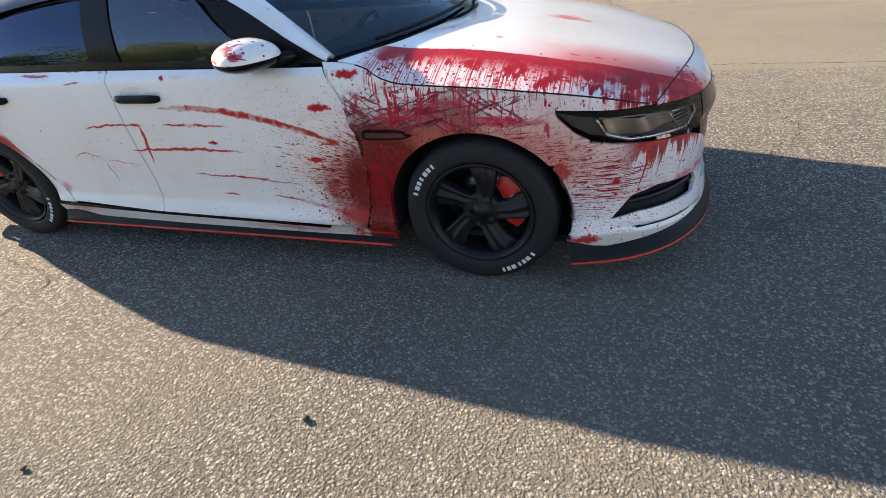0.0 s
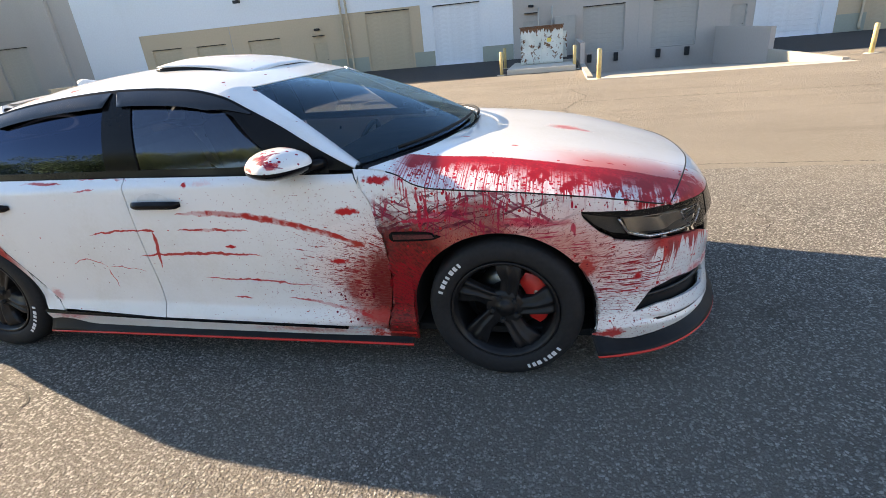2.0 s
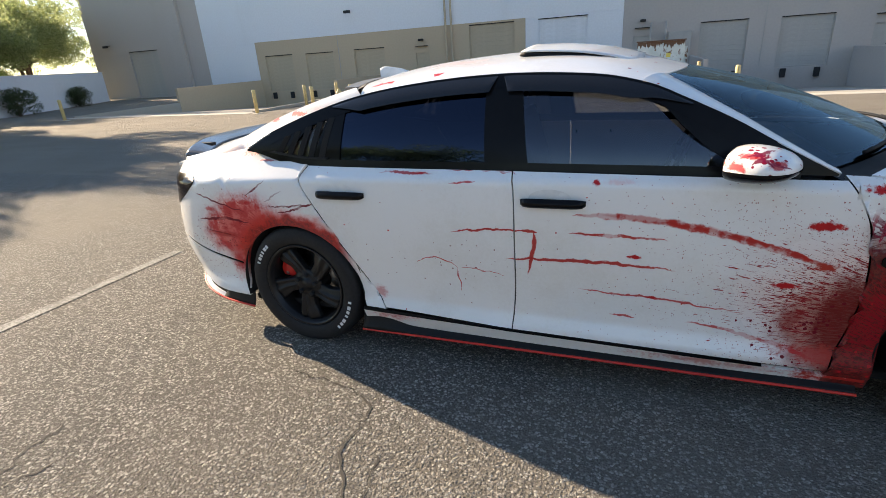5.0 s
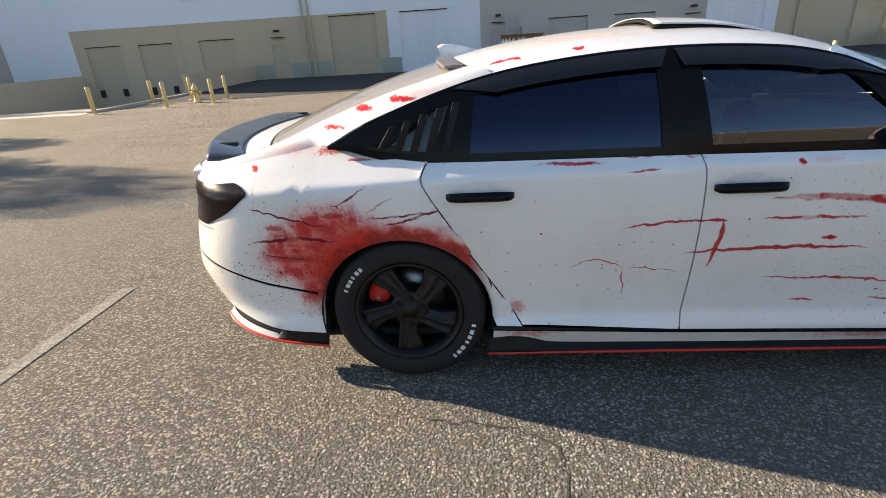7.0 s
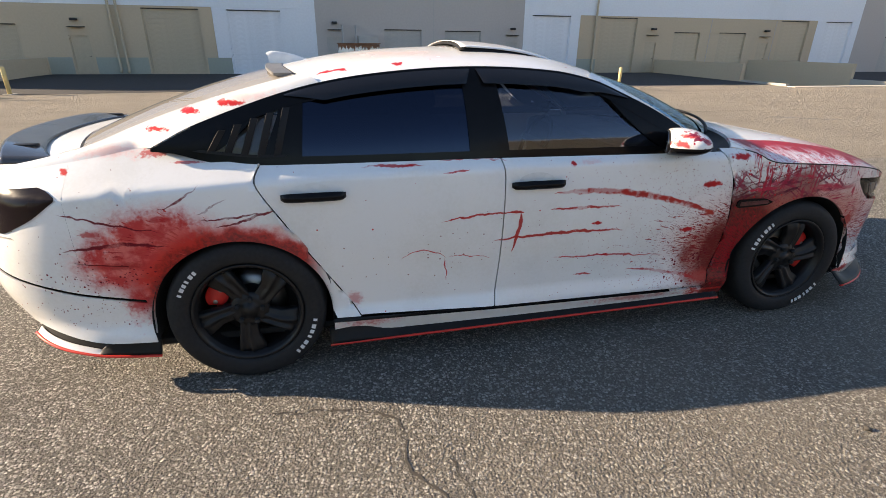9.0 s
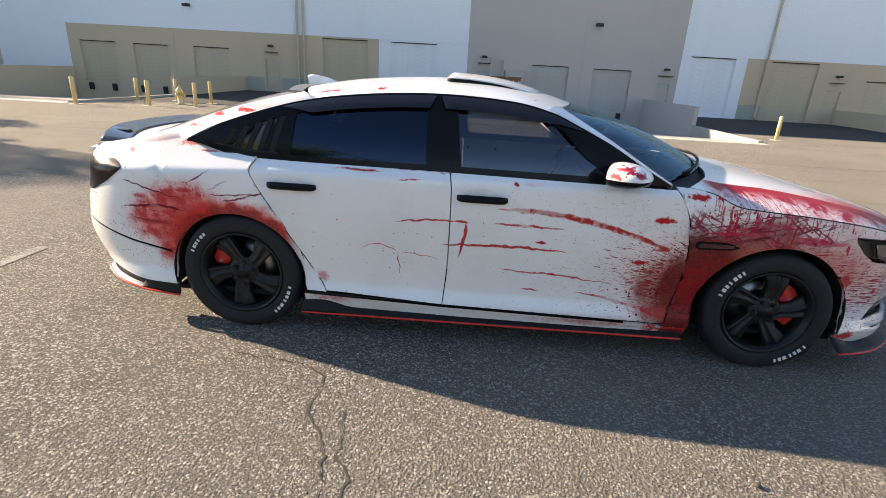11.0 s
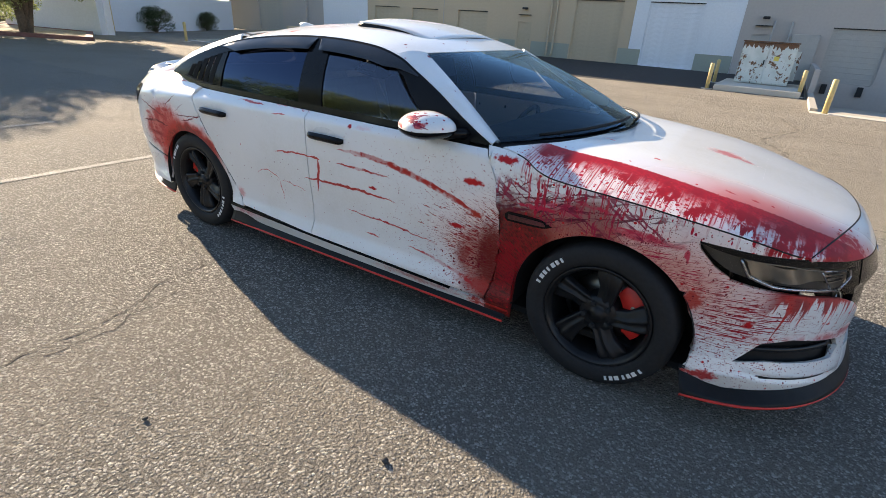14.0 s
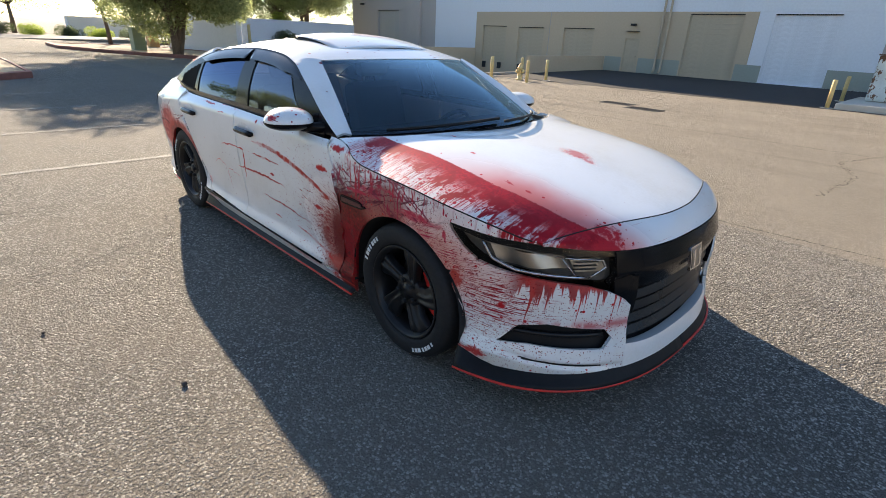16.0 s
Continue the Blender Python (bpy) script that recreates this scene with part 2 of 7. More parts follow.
def smooth_tab(tab):
    """A smooth (cubic) version of lerp for a table in rising x."""
    xs, ys = [a for a, _ in tab], [b for _, b in tab]
    n = len(xs)
    ms = []
    for i in range(n):
        if i == 0:
            ms.append((ys[1] - ys[0]) / (xs[1] - xs[0]))
        elif i == n - 1:
            ms.append((ys[-1] - ys[-2]) / (xs[-1] - xs[-2]))
        else:
            ms.append((ys[i + 1] - ys[i - 1]) / (xs[i + 1] - xs[i - 1]))

    def f(x):
        if x <= xs[0]:
            return ys[0]
        if x >= xs[-1]:
            return ys[-1]
        i = max(j for j in range(n - 1) if xs[j] <= x)
        h = xs[i + 1] - xs[i]
        t = (x - xs[i]) / h
        return ((2 * t**3 - 3 * t**2 + 1) * ys[i] + (t**3 - 2 * t**2 + t) * h * ms[i]
                + (-2 * t**3 + 3 * t**2) * ys[i + 1] + (t**3 - t**2) * h * ms[i + 1])
    return f


# ---- ground: level round the car, falling to the drive aisle, with three truck wells let into it ----
GROUND = [(1.5, 0.0), (18.0, -0.45), (29.0, -0.31), (31.0, -0.31)]
WELLS = [(-29.3, -17.5, 15.7), (1.4, 9.0, 16.4), (21.3, 29.1, 19.5)]     # x from, x to, y of the lip


def gz(y):
    return lerp(GROUND, y)


def in_well(x, y):
    return any(a < x < b and c < y < 31 for a, b, c in WELLS)


gx = sorted({-900, -300, -120, -60, -40, -20, -10, 0, 10, 20, 40, 60, 120, 300, 900} | {v for w in WELLS for v in w[:2]})
gy = sorted({-900, -300, -100, -40, -10, 0, 1.5, 6, 12, 18, 24, 29, 31, 60, 200, 900} | {w[2] for w in WELLS})
vid, gv, gf = {}, [], []
for ix, x in enumerate(gx):
    for iy, y in enumerate(gy):
        vid[ix, iy] = len(gv)
        gv.append((x, y, gz(y)))
for ix in range(len(gx) - 1):
    for iy in range(len(gy) - 1):
        if not in_well((gx[ix] + gx[ix + 1]) / 2, (gy[iy] + gy[iy + 1]) / 2):
            gf.append((vid[ix, iy], vid[ix + 1, iy], vid[ix + 1, iy + 1], vid[ix, iy + 1]))
ground = tagged(mesh_ob("ground", gv, gf, ASPHALT), "weathered grey asphalt parking lot with pale aggregate", "ground", kind="structure")

FLOOR_Z, WELL_Z = -0.31, -1.45
for a, b, c in WELLS:
    bm = bmesh.new()
    za = gz(c)
    vs = [bm.verts.new(p) for p in ((a, c, za), (b, c, za), (b, 31, WELL_Z), (a, 31, WELL_Z))]
    bm.faces.new(vs)
    lo = [bm.verts.new((v.co.x, v.co.y, v.co.z - 0.2)) for v in vs]
    for i in range(4):
        bm.faces.new((vs[i], lo[i], lo[(i + 1) % 4], vs[(i + 1) % 4]))
    tagged(part("loading_ramp", bm, CONCRETE), "sloping concrete truck ramp down to loading docks", "ramp", kind="structure")
    lip = tagged(part("trim", boxed(a - 0.2, b + 0.2, c - 0.55, c - 0.01, za - 0.2, za + 0.02, 0.006), PALE_CONCRETE),
                 "pale concrete lip at the ramp's head", "trim", kind="structure")
    for x, s in ((a, -1), (b, 1)):
        # retaining wall near the building, low kerb further out
        x0, x1 = (x - 0.2, x) if s < 0 else (x, x + 0.2)
        tagged(part("wall_dock", boxed(x0, x1, 22.7, 30.99, WELL_Z - 0.1, 0.58, 0.01), TAN_WALL if c != 16.4 else GREY_WALL),
               "low painted retaining wall beside the truck ramp", "wall", kind="structure")
        tagged(part("wall_kerb", boxed(x0, x1, c + 0.02, 22.68, WELL_Z - 0.1, gz(19) + 0.13, 0.01), CONCRETE),
               "low concrete kerb beside the truck ramp", "kerb", kind="structure")


# ---- warehouse facade: sections of tilt-up wall with door openings ----
WALL_Y, TOP = 31.0, 14.5
OPENINGS = []       # x0, x1, z0, z1, kind, metal


def facade(x0, x1, z0, z1, mat, openings, label):
    """A wall 0.3 m thick with openings cut through it."""
    xs = sorted({x0, x1} | {v for o in openings for v in o[:2]})
    zs = sorted({z0, z1} | {min(z1, max(z0, v)) for o in openings for v in o[2:4]})
    bm = bmesh.new()
    cache = {}

    def vert(x, y, z):
        key = (round(x, 4), y, round(z, 4))
        if key not in cache:
            cache[key] = bm.verts.new((x, y, z))
        return cache[key]
    cells = {}
    for i in range(len(xs) - 1):
        for j in range(len(zs) - 1):
            cx, cz = (xs[i] + xs[i + 1]) / 2, (zs[j] + zs[j + 1]) / 2
            cells[i, j] = not any(o[0] < cx < o[1] and o[2] < cz < o[3] for o in openings)
    Y0, Y1 = WALL_Y, WALL_Y + 0.3
    for (i, j), on in cells.items():
        if not on:
            continue
        a, b, c, d = xs[i], xs[i + 1], zs[j], zs[j + 1]
        bm.faces.new([vert(*p) for p in ((a, Y0, c), (b, Y0, c), (b, Y0, d), (a, Y0, d))])
        bm.faces.new([vert(*p) for p in ((a, Y1, c), (a, Y1, d), (b, Y1, d), (b, Y1, c))])
        for di, dj, p, q in ((-1, 0, (a, c), (a, d)), (1, 0, (b, d), (b, c)), (0, -1, (b, c), (a, c)), (0, 1, (a, d), (b, d))):
            if not cells.get((i + di, j + dj), False):
                bm.faces.new([vert(p[0], Y0, p[1]), vert(p[0], Y1, p[1]), vert(q[0], Y1, q[1]), vert(q[0], Y0, q[1])])
    bmesh.ops.recalc_face_normals(bm, faces=bm.faces[:])
    return tagged(part("wall_facade", bm, mat), label, "wall", kind="structure")


def roll_door(x0, x1, z0, z1, metal, label):
    """A sectional overhead door: a frame and its slats, set back in its opening."""
    root = tagged(new("door_overhead"), label, "door", kind="structure")
    root.location = (x0, WALL_Y, z0)
    w, h = x1 - x0, z1 - z0
    n = max(5, round(h / 0.27))
    slat = None
    for i in range(n):
        a = i * h / n
        if slat is None:
            bm = boxed(0.02, w - 0.02, 0.115, 0.155, 0.002, h / n - 0.003, 0.004)
            slat = part("slat", bm, metal, root)
        else:
            o = new("slat", slat.data)
            o.parent = root
            o.location.z = a
    for a, b in ((0.0, 0.06), (w - 0.06, w)):
        part("frame", boxed(a, b, 0.07, 0.113, 0.0, h - 0.001, 0.004), metal, root)
    part("backing", boxed(0.0, w, 0.158, 0.18, 0.0, h), metal, root)
    # near-black strip drawn at the door's head as its shadow line
    part("lintel", boxed(0.0, w, 0.03, 0.2, h - 0.05, h - 0.003), DARK_METAL, root, "dark strip under the lintel in place of its shadow line")
    return root


def man_door(x0, z0, z1, metal, w=1.0):
    root = tagged(new("door_hinged"), "painted steel personnel door with a small hood above", "door", kind="structure")
    root.location = (x0, WALL_Y, z0)
    h = z1 - z0
    part("leaf", boxed(0.05, w - 0.05, 0.06, 0.11, 0.01, h - 0.05, 0.004), metal, root)
    for a, b, c, d in ((0.0, 0.05, 0.0, h), (w - 0.05, w, 0.0, h), (0.051, w - 0.051, h - 0.05, h)):
        part("frame", boxed(a, b, 0.03, 0.15, c, d - 0.001, 0.004), metal, root)
    part("handle", boxed(w - 0.17, w - 0.10, 0.02, 0.058, h * 0.46, h * 0.46 + 0.03, 0.006), DARK_METAL, root)
    return root


def wall_lamp(x, z):
    lamp = tagged(new("wall_lamp"), "small dark wall lamp above a door", "lamp")
    lamp.location = (x, WALL_Y, z)
    part("bracket", boxed(-0.05, 0.05, -0.06, -0.001, 0.0, 0.14, 0.01), DARK_METAL, lamp)
    bm = bmesh.new()
    box(bm, -0.16, 0.16, -0.32, -0.06, 0.0, 0.13, 0.03)
    part("hood", bm, DARK_METAL, lamp)
    part("canopy", boxed(-0.42, 0.42, -0.22, -0.001, -0.34, -0.30, 0.006), DARK_METAL, lamp)


SECTIONS = [
    # x0, x1, z0, z1, material, label, openings
    (-47.4, -34.4, -1.6, TOP, GREY_WALL, "grey painted warehouse wall", [(-42.9, -39.6, -0.3, 3.5, "roll", GREY_METAL)]),
    (-34.39, -29.4, -1.6, 3.33, WHITE_WALL, "white painted warehouse wall", []),
    (-34.39, -2.5, 3.335, TOP, WHITE_WALL, "white painted upper warehouse wall", []),
    (-29.39, -8.3, -1.6, 3.33, TAN_WALL, "tan painted lower warehouse wall",
     [(-28.6, -26.1, -0.3, 2.32, "roll", TAN_METAL), (-24.9, -22.5, -0.3, 2.28, "roll", TAN_METAL), (-20.75, -18.3, -0.3, 2.3, "roll", TAN_METAL),
      (-15.9, -14.9, -0.3, 1.75, "man", TAN_METAL), (-12.0, -9.0, -0.3, 3.22, "roll", TAN_METAL)]),
    (-8.29, -2.5, -1.6, 3.33, WHITE_WALL, "white painted warehouse wall", [(-7.5, -4.5, -0.3, 3.22, "roll", WHITE_METAL)]),
    (-2.49, 10.9, -1.6, TOP, GREY_WALL, "grey painted warehouse wall with loading docks",
     [(1.64, 4.02, -0.3, 2.3, "roll", GREY_METAL), (5.55, 7.97, -0.3, 2.27, "roll", GREY_METAL), (9.7, 10.5, -0.3, 1.62, "man", GREY_METAL),
      (-1.9, -0.9, -0.3, 1.8, "man", GREY_METAL)]),
    (10.91, 14.95, -1.6, 3.35, WHITE_WALL, "white painted warehouse wall", [(11.5, 14.25, -0.3, 3.3, "roll", WHITE_METAL)]),
    (10.91, 38.6, 3.355, TOP, WHITE_WALL, "white painted upper warehouse wall", []),
    (14.96, 34.6, -1.6, 3.35, TAN_WALL, "tan painted lower warehouse wall",
     [(16.45, 19.3, -0.3, 3.25, "roll", TAN_METAL), (20.1, 21.0, -0.3, 1.75, "man", TAN_METAL), (22.35, 24.5, -0.3, 2.4, "roll", TAN_METAL),
      (26.1, 28.4, -0.3, 2.42, "roll", TAN_METAL), (29.6, 30.5, -0.3, 1.75, "man", TAN_METAL), (31.3, 33.85, -0.3, 3.3, "roll", TAN_METAL)]),
    (34.61, 38.6, -1.6, 3.35, WHITE_WALL, "white painted warehouse wall", [(35.4, 37.9, -0.3, 3.3, "roll", WHITE_METAL)]),
    (38.61, 90.0, -1.6, TOP, GREY_WALL, "grey painted warehouse wall", [(41.5, 44.0, -0.3, 2.3, "roll", GREY_METAL), (46.0, 48.5, -0.3, 2.3, "roll", GREY_METAL)]),
]
for x0, x1, z0, z1, mat, label, ops in SECTIONS:
    facade(x0, x1, z0, z1, mat, ops, label)
    for a, b, c, d, kind, metal in ops:
        if kind == "roll":
            tone = "tan" if metal is TAN_METAL else "white" if metal is WHITE_METAL else "grey"
            roll_door(a, b, c, d, metal, "closed %s overhead %s door with horizontal slats" % (tone, "loading" if d < 3 else "drive-in"))
        else:
            man_door(a, c, d, metal, b - a)
            wall_lamp((a + b) / 2, d + 0.75)
# roof and the building's other sides
roof_bm = boxed(-47.4, 90.0, 31.31, 75.0, TOP - 0.6, TOP - 0.3)
tagged(part("roof", roof_bm, CONCRETE), "flat warehouse roof", "roof", kind="structure")
for nm, b in (("wall_west", (-47.4, -47.1, 31.31, 75.0)), ("wall_east", (89.7, 90.0, 31.31, 75.0)), ("wall_back", (-47.09, 89.69, 74.7, 75.0))):
    tagged(part(nm, boxed(*b, -1.6, TOP), GREY_WALL), "grey painted warehouse wall", "wall", kind="structure")
# sage-green painted skirting bands on the facade
for a, b in ((-17.2, -16.0), (-14.8, -12.1), (-8.9, -7.55), (-4.45, -2.51), (14.97, 16.4)):
    tagged(part("trim", boxed(a, b, WALL_Y - 0.006, WALL_Y - 0.0005, -0.3, 0.6), SAGE_WALL), "sage painted band along the wall's foot", "trim", kind="structure")
# rain pipes and panel joints
for x in (-13.6, -13.2, 16.1):
    bm = bmesh.new()
    tube(bm, [(x, WALL_Y - 0.09, TOP - 1), (x, WALL_Y - 0.09, 3.0), (x, WALL_Y - 0.09, 0.0), (x, WALL_Y - 0.2, -0.2)], 0.07, 10)
    tagged(part("drain_pipe", bm, TAN_METAL, smooth=True), "painted rain pipe on the wall", "pipe")
for x in (-38.4, -36.2, -22.0, 4.8, 25.3, 30.9, 45.0):
    tagged(part("trim", boxed(x - 0.02, x + 0.02, WALL_Y - 0.012, WALL_Y - 0.001, -0.2, 3.3 if x not in (-38.4, -36.2, 4.8, 45.0) else TOP - 0.1), GREY_METAL),
           "panel joint strip on the wall", "trim", kind="structure")
tagged(part("pilaster", boxed(-38.3, -36.3, WALL_Y - 0.25, WALL_Y - 0.013, -0.4, TOP - 0.5, 0.01), GREY_WALL), "shallow grey wall pilaster", "wall", kind="structure")
for x, z in ((-20.7, 4.7), (5.5, 4.75), (-45.0, 4.0), (30.0, 4.8)):
    cam_box = tagged(new("wall_light"), "small dark flood light high on the wall", "lamp")
    cam_box.location = (x, WALL_Y, z)
    part("arm", boxed(-0.03, 0.03, -0.35, -0.001, 0.1, 0.15), DARK_METAL, cam_box)
    part("head", boxed(-0.22, 0.22, -0.55, -0.3, -0.06, 0.12, 0.03), DARK_METAL, cam_box)
# dock bumpers
for a, b in ((-28.6, -26.1), (-24.9, -22.5), (-20.75, -18.3), (1.64, 4.02), (5.55, 7.97), (22.35, 24.5), (26.1, 28.4)):
    for x in (a + 0.3, b - 0.55):
        tagged(part("dock_bumper", boxed(x, x + 0.25, WALL_Y - 0.22, WALL_Y - 0.001, -0.85, -0.38, 0.03), RUBBER),
               "black rubber bumper under a loading door", "dock bumper", "bumpers along the docks")


# ---- bollards, kerbs, hydrant, transformer ----
def bollard(x, y, h=0.98):
    root = tagged(new("bollard"), "faded yellow steel bollard standing in asphalt", "bollard", "bollards by the docks")
    root.location = (x, y, gz(y))
    bm = bmesh.new()
    lathe(bm, [(0.075, 0.0), (0.075, h - 0.03), (0.06, h - 0.008), (0.0, h)], 18)
    part("post", bm, YELLOW, root, smooth=True)
    bm = bmesh.new()
    lathe(bm, [(0.22, -0.05), (0.22, 0.015), (0.0, 0.02)], 18)
    part("footing", bm, PALE_CONCRETE, root)


for x, y in ((1.57, 16.0), (0.9, 21.1), (-16.6, 15.0), (-16.95, 19.1), (-13.8, 19.6), (-13.3, 17.4), (-15.6, 19.9), (-14.8, 16.6),
             (-2.25, 20.8), (-2.4, 24.1), (-27.6, 14.1), (10.9, 18.7), (28.0, 19.0)):
    bollard(x, y)

hyd = tagged(new("fire_hydrant"), "yellow fire hydrant between bollards", "fire hydrant")
hyd.location = (-14.6, 18.5, gz(18.5))
bm = bmesh.new()
lathe(bm, [(0.17, 0.0), (0.17, 0.05), (0.11, 0.07), (0.11, 0.52), (0.15, 0.53), (0.15, 0.58), (0.12, 0.62), (0.07, 0.72), (0.03, 0.75), (0.03, 0.8), (0.0, 0.8)], 16)
part("barrel", bm, YELLOW, hyd, smooth=True)
for rz in (0, 90, 180):
    bm = bmesh.new()
    lathe(bm, [(0.07, 0.09), (0.07, 0.19), (0.085, 0.19), (0.085, 0.23), (0.0, 0.23)], 12, m=pose(0, 0, 0.42, 0, 90, rz - 90))
    part("nozzle", bm, YELLOW, hyd, smooth=True)


def rusty_cabinet():
    k = Nodes("rusting_pale_green_paint", 0.6)
    co = k.coord()
    x, y, z = k.sep(co)
    n = k.noise(co, 5, 6, 0.65)
    drip = k.noise(k.v('MULTIPLY', co, (9, 9, 1.1)), 1.6, 4)
    top = k.ramp(k.m('ADD', z, k.m('MULTIPLY', drip, 0.7)), 1.62, 1.9)
    low = k.ramp(k.m('ADD', k.m('MULTIPLY', n, 1.0), k.m('MULTIPLY', drip, 0.35)), 0.72, 0.80)
    f = k.m('MAXIMUM', k.ramp(k.m('MULTIPLY', top, k.m('ADD', n, 0.35)), 0.42, 0.6), low)
    col = k.mix(k.ramp(k.noise(co, 2.5, 4), 0.3, 0.7), (0.56, 0.60, 0.56), (0.70, 0.72, 0.68))
    col = k.mix(f, col, k.mix(n, (0.07, 0.03, 0.015), (0.22, 0.10, 0.045)))
    k.set("Base Color", col)
    k.bump(n, 0.004)
    return k.mat


RUST = rusty_cabinet()
tr = tagged(new("transformer"), "rusting pale green pad-mounted transformer cabinet", "transformer")
tr.location = (-0.55, 23.8, gz(23.8) + 0.2)
part("tank", boxed(-0.95, 0.95, -0.2, 0.85, 0.0, 1.5, 0.02), RUST, tr)
part("compartment", boxed(-0.98, 0.98, -0.85, -0.203, 0.02, 1.62, 0.025), RUST, tr)
part("lid", boxed(-1.02, 1.02, -0.9, -0.19, 1.623, 1.67, 0.015), RUST, tr, "rusted sloping lid")
for a, b in ((-0.93, -0.02), (0.02, 0.93)):
    part("door", boxed(a, b, -0.875, -0.852, 0.08, 1.56, 0.008), RUST, tr)
part("handle", boxed(-0.10, -0.05, -0.91, -0.876, 0.75, 0.95, 0.008), DARK_METAL, tr)
part("warning_label", boxed(0.25, 0.43, -0.879, -0.8755, 0.95, 1.12), plain("yellow_label", (0.75, 0.6, 0.12), 0.5), tr, "yellow warning label")
for i in range(9):
    part("cooling_fin", boxed(0.952, 1.16, -0.12 + i * 0.1, -0.095 + i * 0.1, 0.2, 1.35, 0.004), RUST, tr)
pad = tagged(part("transformer_pad", boxed(-2.0, 0.95, 20.6, 25.2, gz(22) - 0.2, gz(22) + 0.2, 0.03), PALE_CONCRETE), "pale concrete pad under the transformer", "concrete pad")
tr.location.z = gz(22) + 0.2
for x in (-0.45, 0.35):
    bm = bmesh.new()
    tube(bm, [(x - 0.5, 30.95, 2.45), (x - 0.5, 30.6, 2.45), (x - 0.5, 30.6, 1.2), (x - 0.5, 30.6, -0.3)], 0.045, 8)
    tagged(part("conduit", bm, GREY_METAL, smooth=True), "grey electrical conduit on the wall", "conduit")
tagged(part("meter_cabinet", boxed(0.0, 1.2, 30.4, 30.98, -0.3, 1.9, 0.02), GREY_METAL), "grey electrical cabinet by the wall", "cabinet")

# drain grates in the drive aisle
for x, y in ((-6.4, 13.1), (-5.15, 12.35)):
    root = tagged(new("drain_grate"), "dark rusted steel grate sunk in the asphalt", "drain grate")
    root.location = (x, y, gz(y))
    for a, b, c, d in ((-0.5, 0.5, -0.3, -0.25), (-0.5, 0.5, 0.25, 0.3), (-0.5, -0.45, -0.249, 0.249), (0.45, 0.5, -0.249, 0.249)):
        part("frame", boxed(a, b, c, d, -0.03, 0.012), DARK_METAL, root)
    part("pit", boxed(-0.449, 0.449, -0.249, 0.249, -0.03, 0.003), CRACK, root)
    for i in range(10):
        part("bar", boxed(-0.42 + i * 0.09, -0.39 + i * 0.09, -0.248, 0.248, 0.0035, 0.010), DARK_METAL, root)

# painted parking lines, worn
def ribbon(name, pts, width, mat, label, jag=0.0, lift=0.004, seed=1, category="marking"):
    rnd = random.Random(seed)
    pts = [Vector((*p, 0)) for p in pts]
    fine = []
    for a, b in zip(pts, pts[1:]):
        n = max(2, int((b - a).length / (0.03 if jag else 0.25)))
        fine += [a.lerp(b, i / n) for i in range(n)]
    fine.append(pts[-1])
    vs, fs = [], []
    for i, p in enumerate(fine):
        d = (fine[min(i + 1, len(fine) - 1)] - fine[max(i - 1, 0)]).normalized()
        nrm = Vector((-d.y, d.x, 0))
        c = p + nrm * rnd.uniform(-jag, jag)
        w = width * 0.5 * (rnd.uniform(0.15, 1.5) if jag else rnd.uniform(0.94, 1.04))
        for s in (-1, 1):
            q = c + nrm * w * s
            vs.append((q.x, q.y, gz(q.y) + lift))
        if i:
            fs.append((2 * i - 2, 2 * i - 1, 2 * i + 1, 2 * i))
    return tagged(mesh_ob(name, vs, fs, mat), label, category, kind="structure")


for x, y0 in ((-4.86, 0.06), (-7.2, -0.12), (-9.6, -0.28), (-12.0, -0.4)):
    ribbon("marking", [(x, y0), (x - 0.03, y0 - 2.4), (x, y0 - 5.4)], 0.095, WHITE_LINE, "worn white parking line on asphalt", seed=int(-x * 10))
for a, b in (((-13.7, 8.0), (-12.6, 8.15)), ((8.3, 7.6), (9.4, 6.6))):
    ribbon("marking", [a, b], 0.16, WHITE_LINE, "short worn white paint dash on asphalt", seed=5)

# loose pebbles
PEBBLE = plain("dark_pebble", (0.05, 0.045, 0.04), 0.8)
for x, y, r in ((-0.43, -1.776, 0.016), (-1.28, -2.16, 0.012)):
    bm = bmesh.new()
    bmesh.ops.create_icosphere(bm, subdivisions=2, radius=r)
    for v in bm.verts:
        v.co *= 0.8 + 0.4 * noise.noise(v.co * 60 + Vector((x, y, 0)) * 7)
        v.co.z *= 0.7
    ob = tagged(part("pebble", bm, PEBBLE, smooth=True), "small dark pebble lying on asphalt", "pebble")
    ob.location = (x, y, 0.6 * r)

# cracks
ribbon("crack", [(-2.75, -1.16), (-2.4, -1.22), (-2.25, -1.31), (-2.25, -1.59), (-2.16, -1.71), (-2.10, -1.83), (-2.07, -1.96), (-2.07, -2.23), (-2.05, -2.40)], 0.0085, CRACK, "ragged crack in the asphalt", 0.014, 0.003, 3, "crack")
ribbon("crack", [(-2.09, -1.55), (-2.05, -1.74), (-2.05, -1.81), (-1.98, -1.94), (-1.99, -2.14), (-2.0, -2.22)], 0.007, CRACK, "fine crack beside a larger one in the asphalt", 0.012, 0.002, 13, "crack")
ribbon("crack", [(-3.51, -1.80), (-3.53, -1.93), (-3.48, -2.06), (-3.48, -2.12), (-3.6, -2.4)], 0.012, CRACK, "ragged crack in the asphalt", 0.02, 0.002, 14, "crack")
ribbon("crack", [(-3.33, -1.88), (-3.36, -2.02), (-3.40, -2.12), (-3.41, -2.3), (-3.5, -2.6)], 0.009, CRACK, "ragged crack in the asphalt", 0.02, 0.002, 15, "crack")
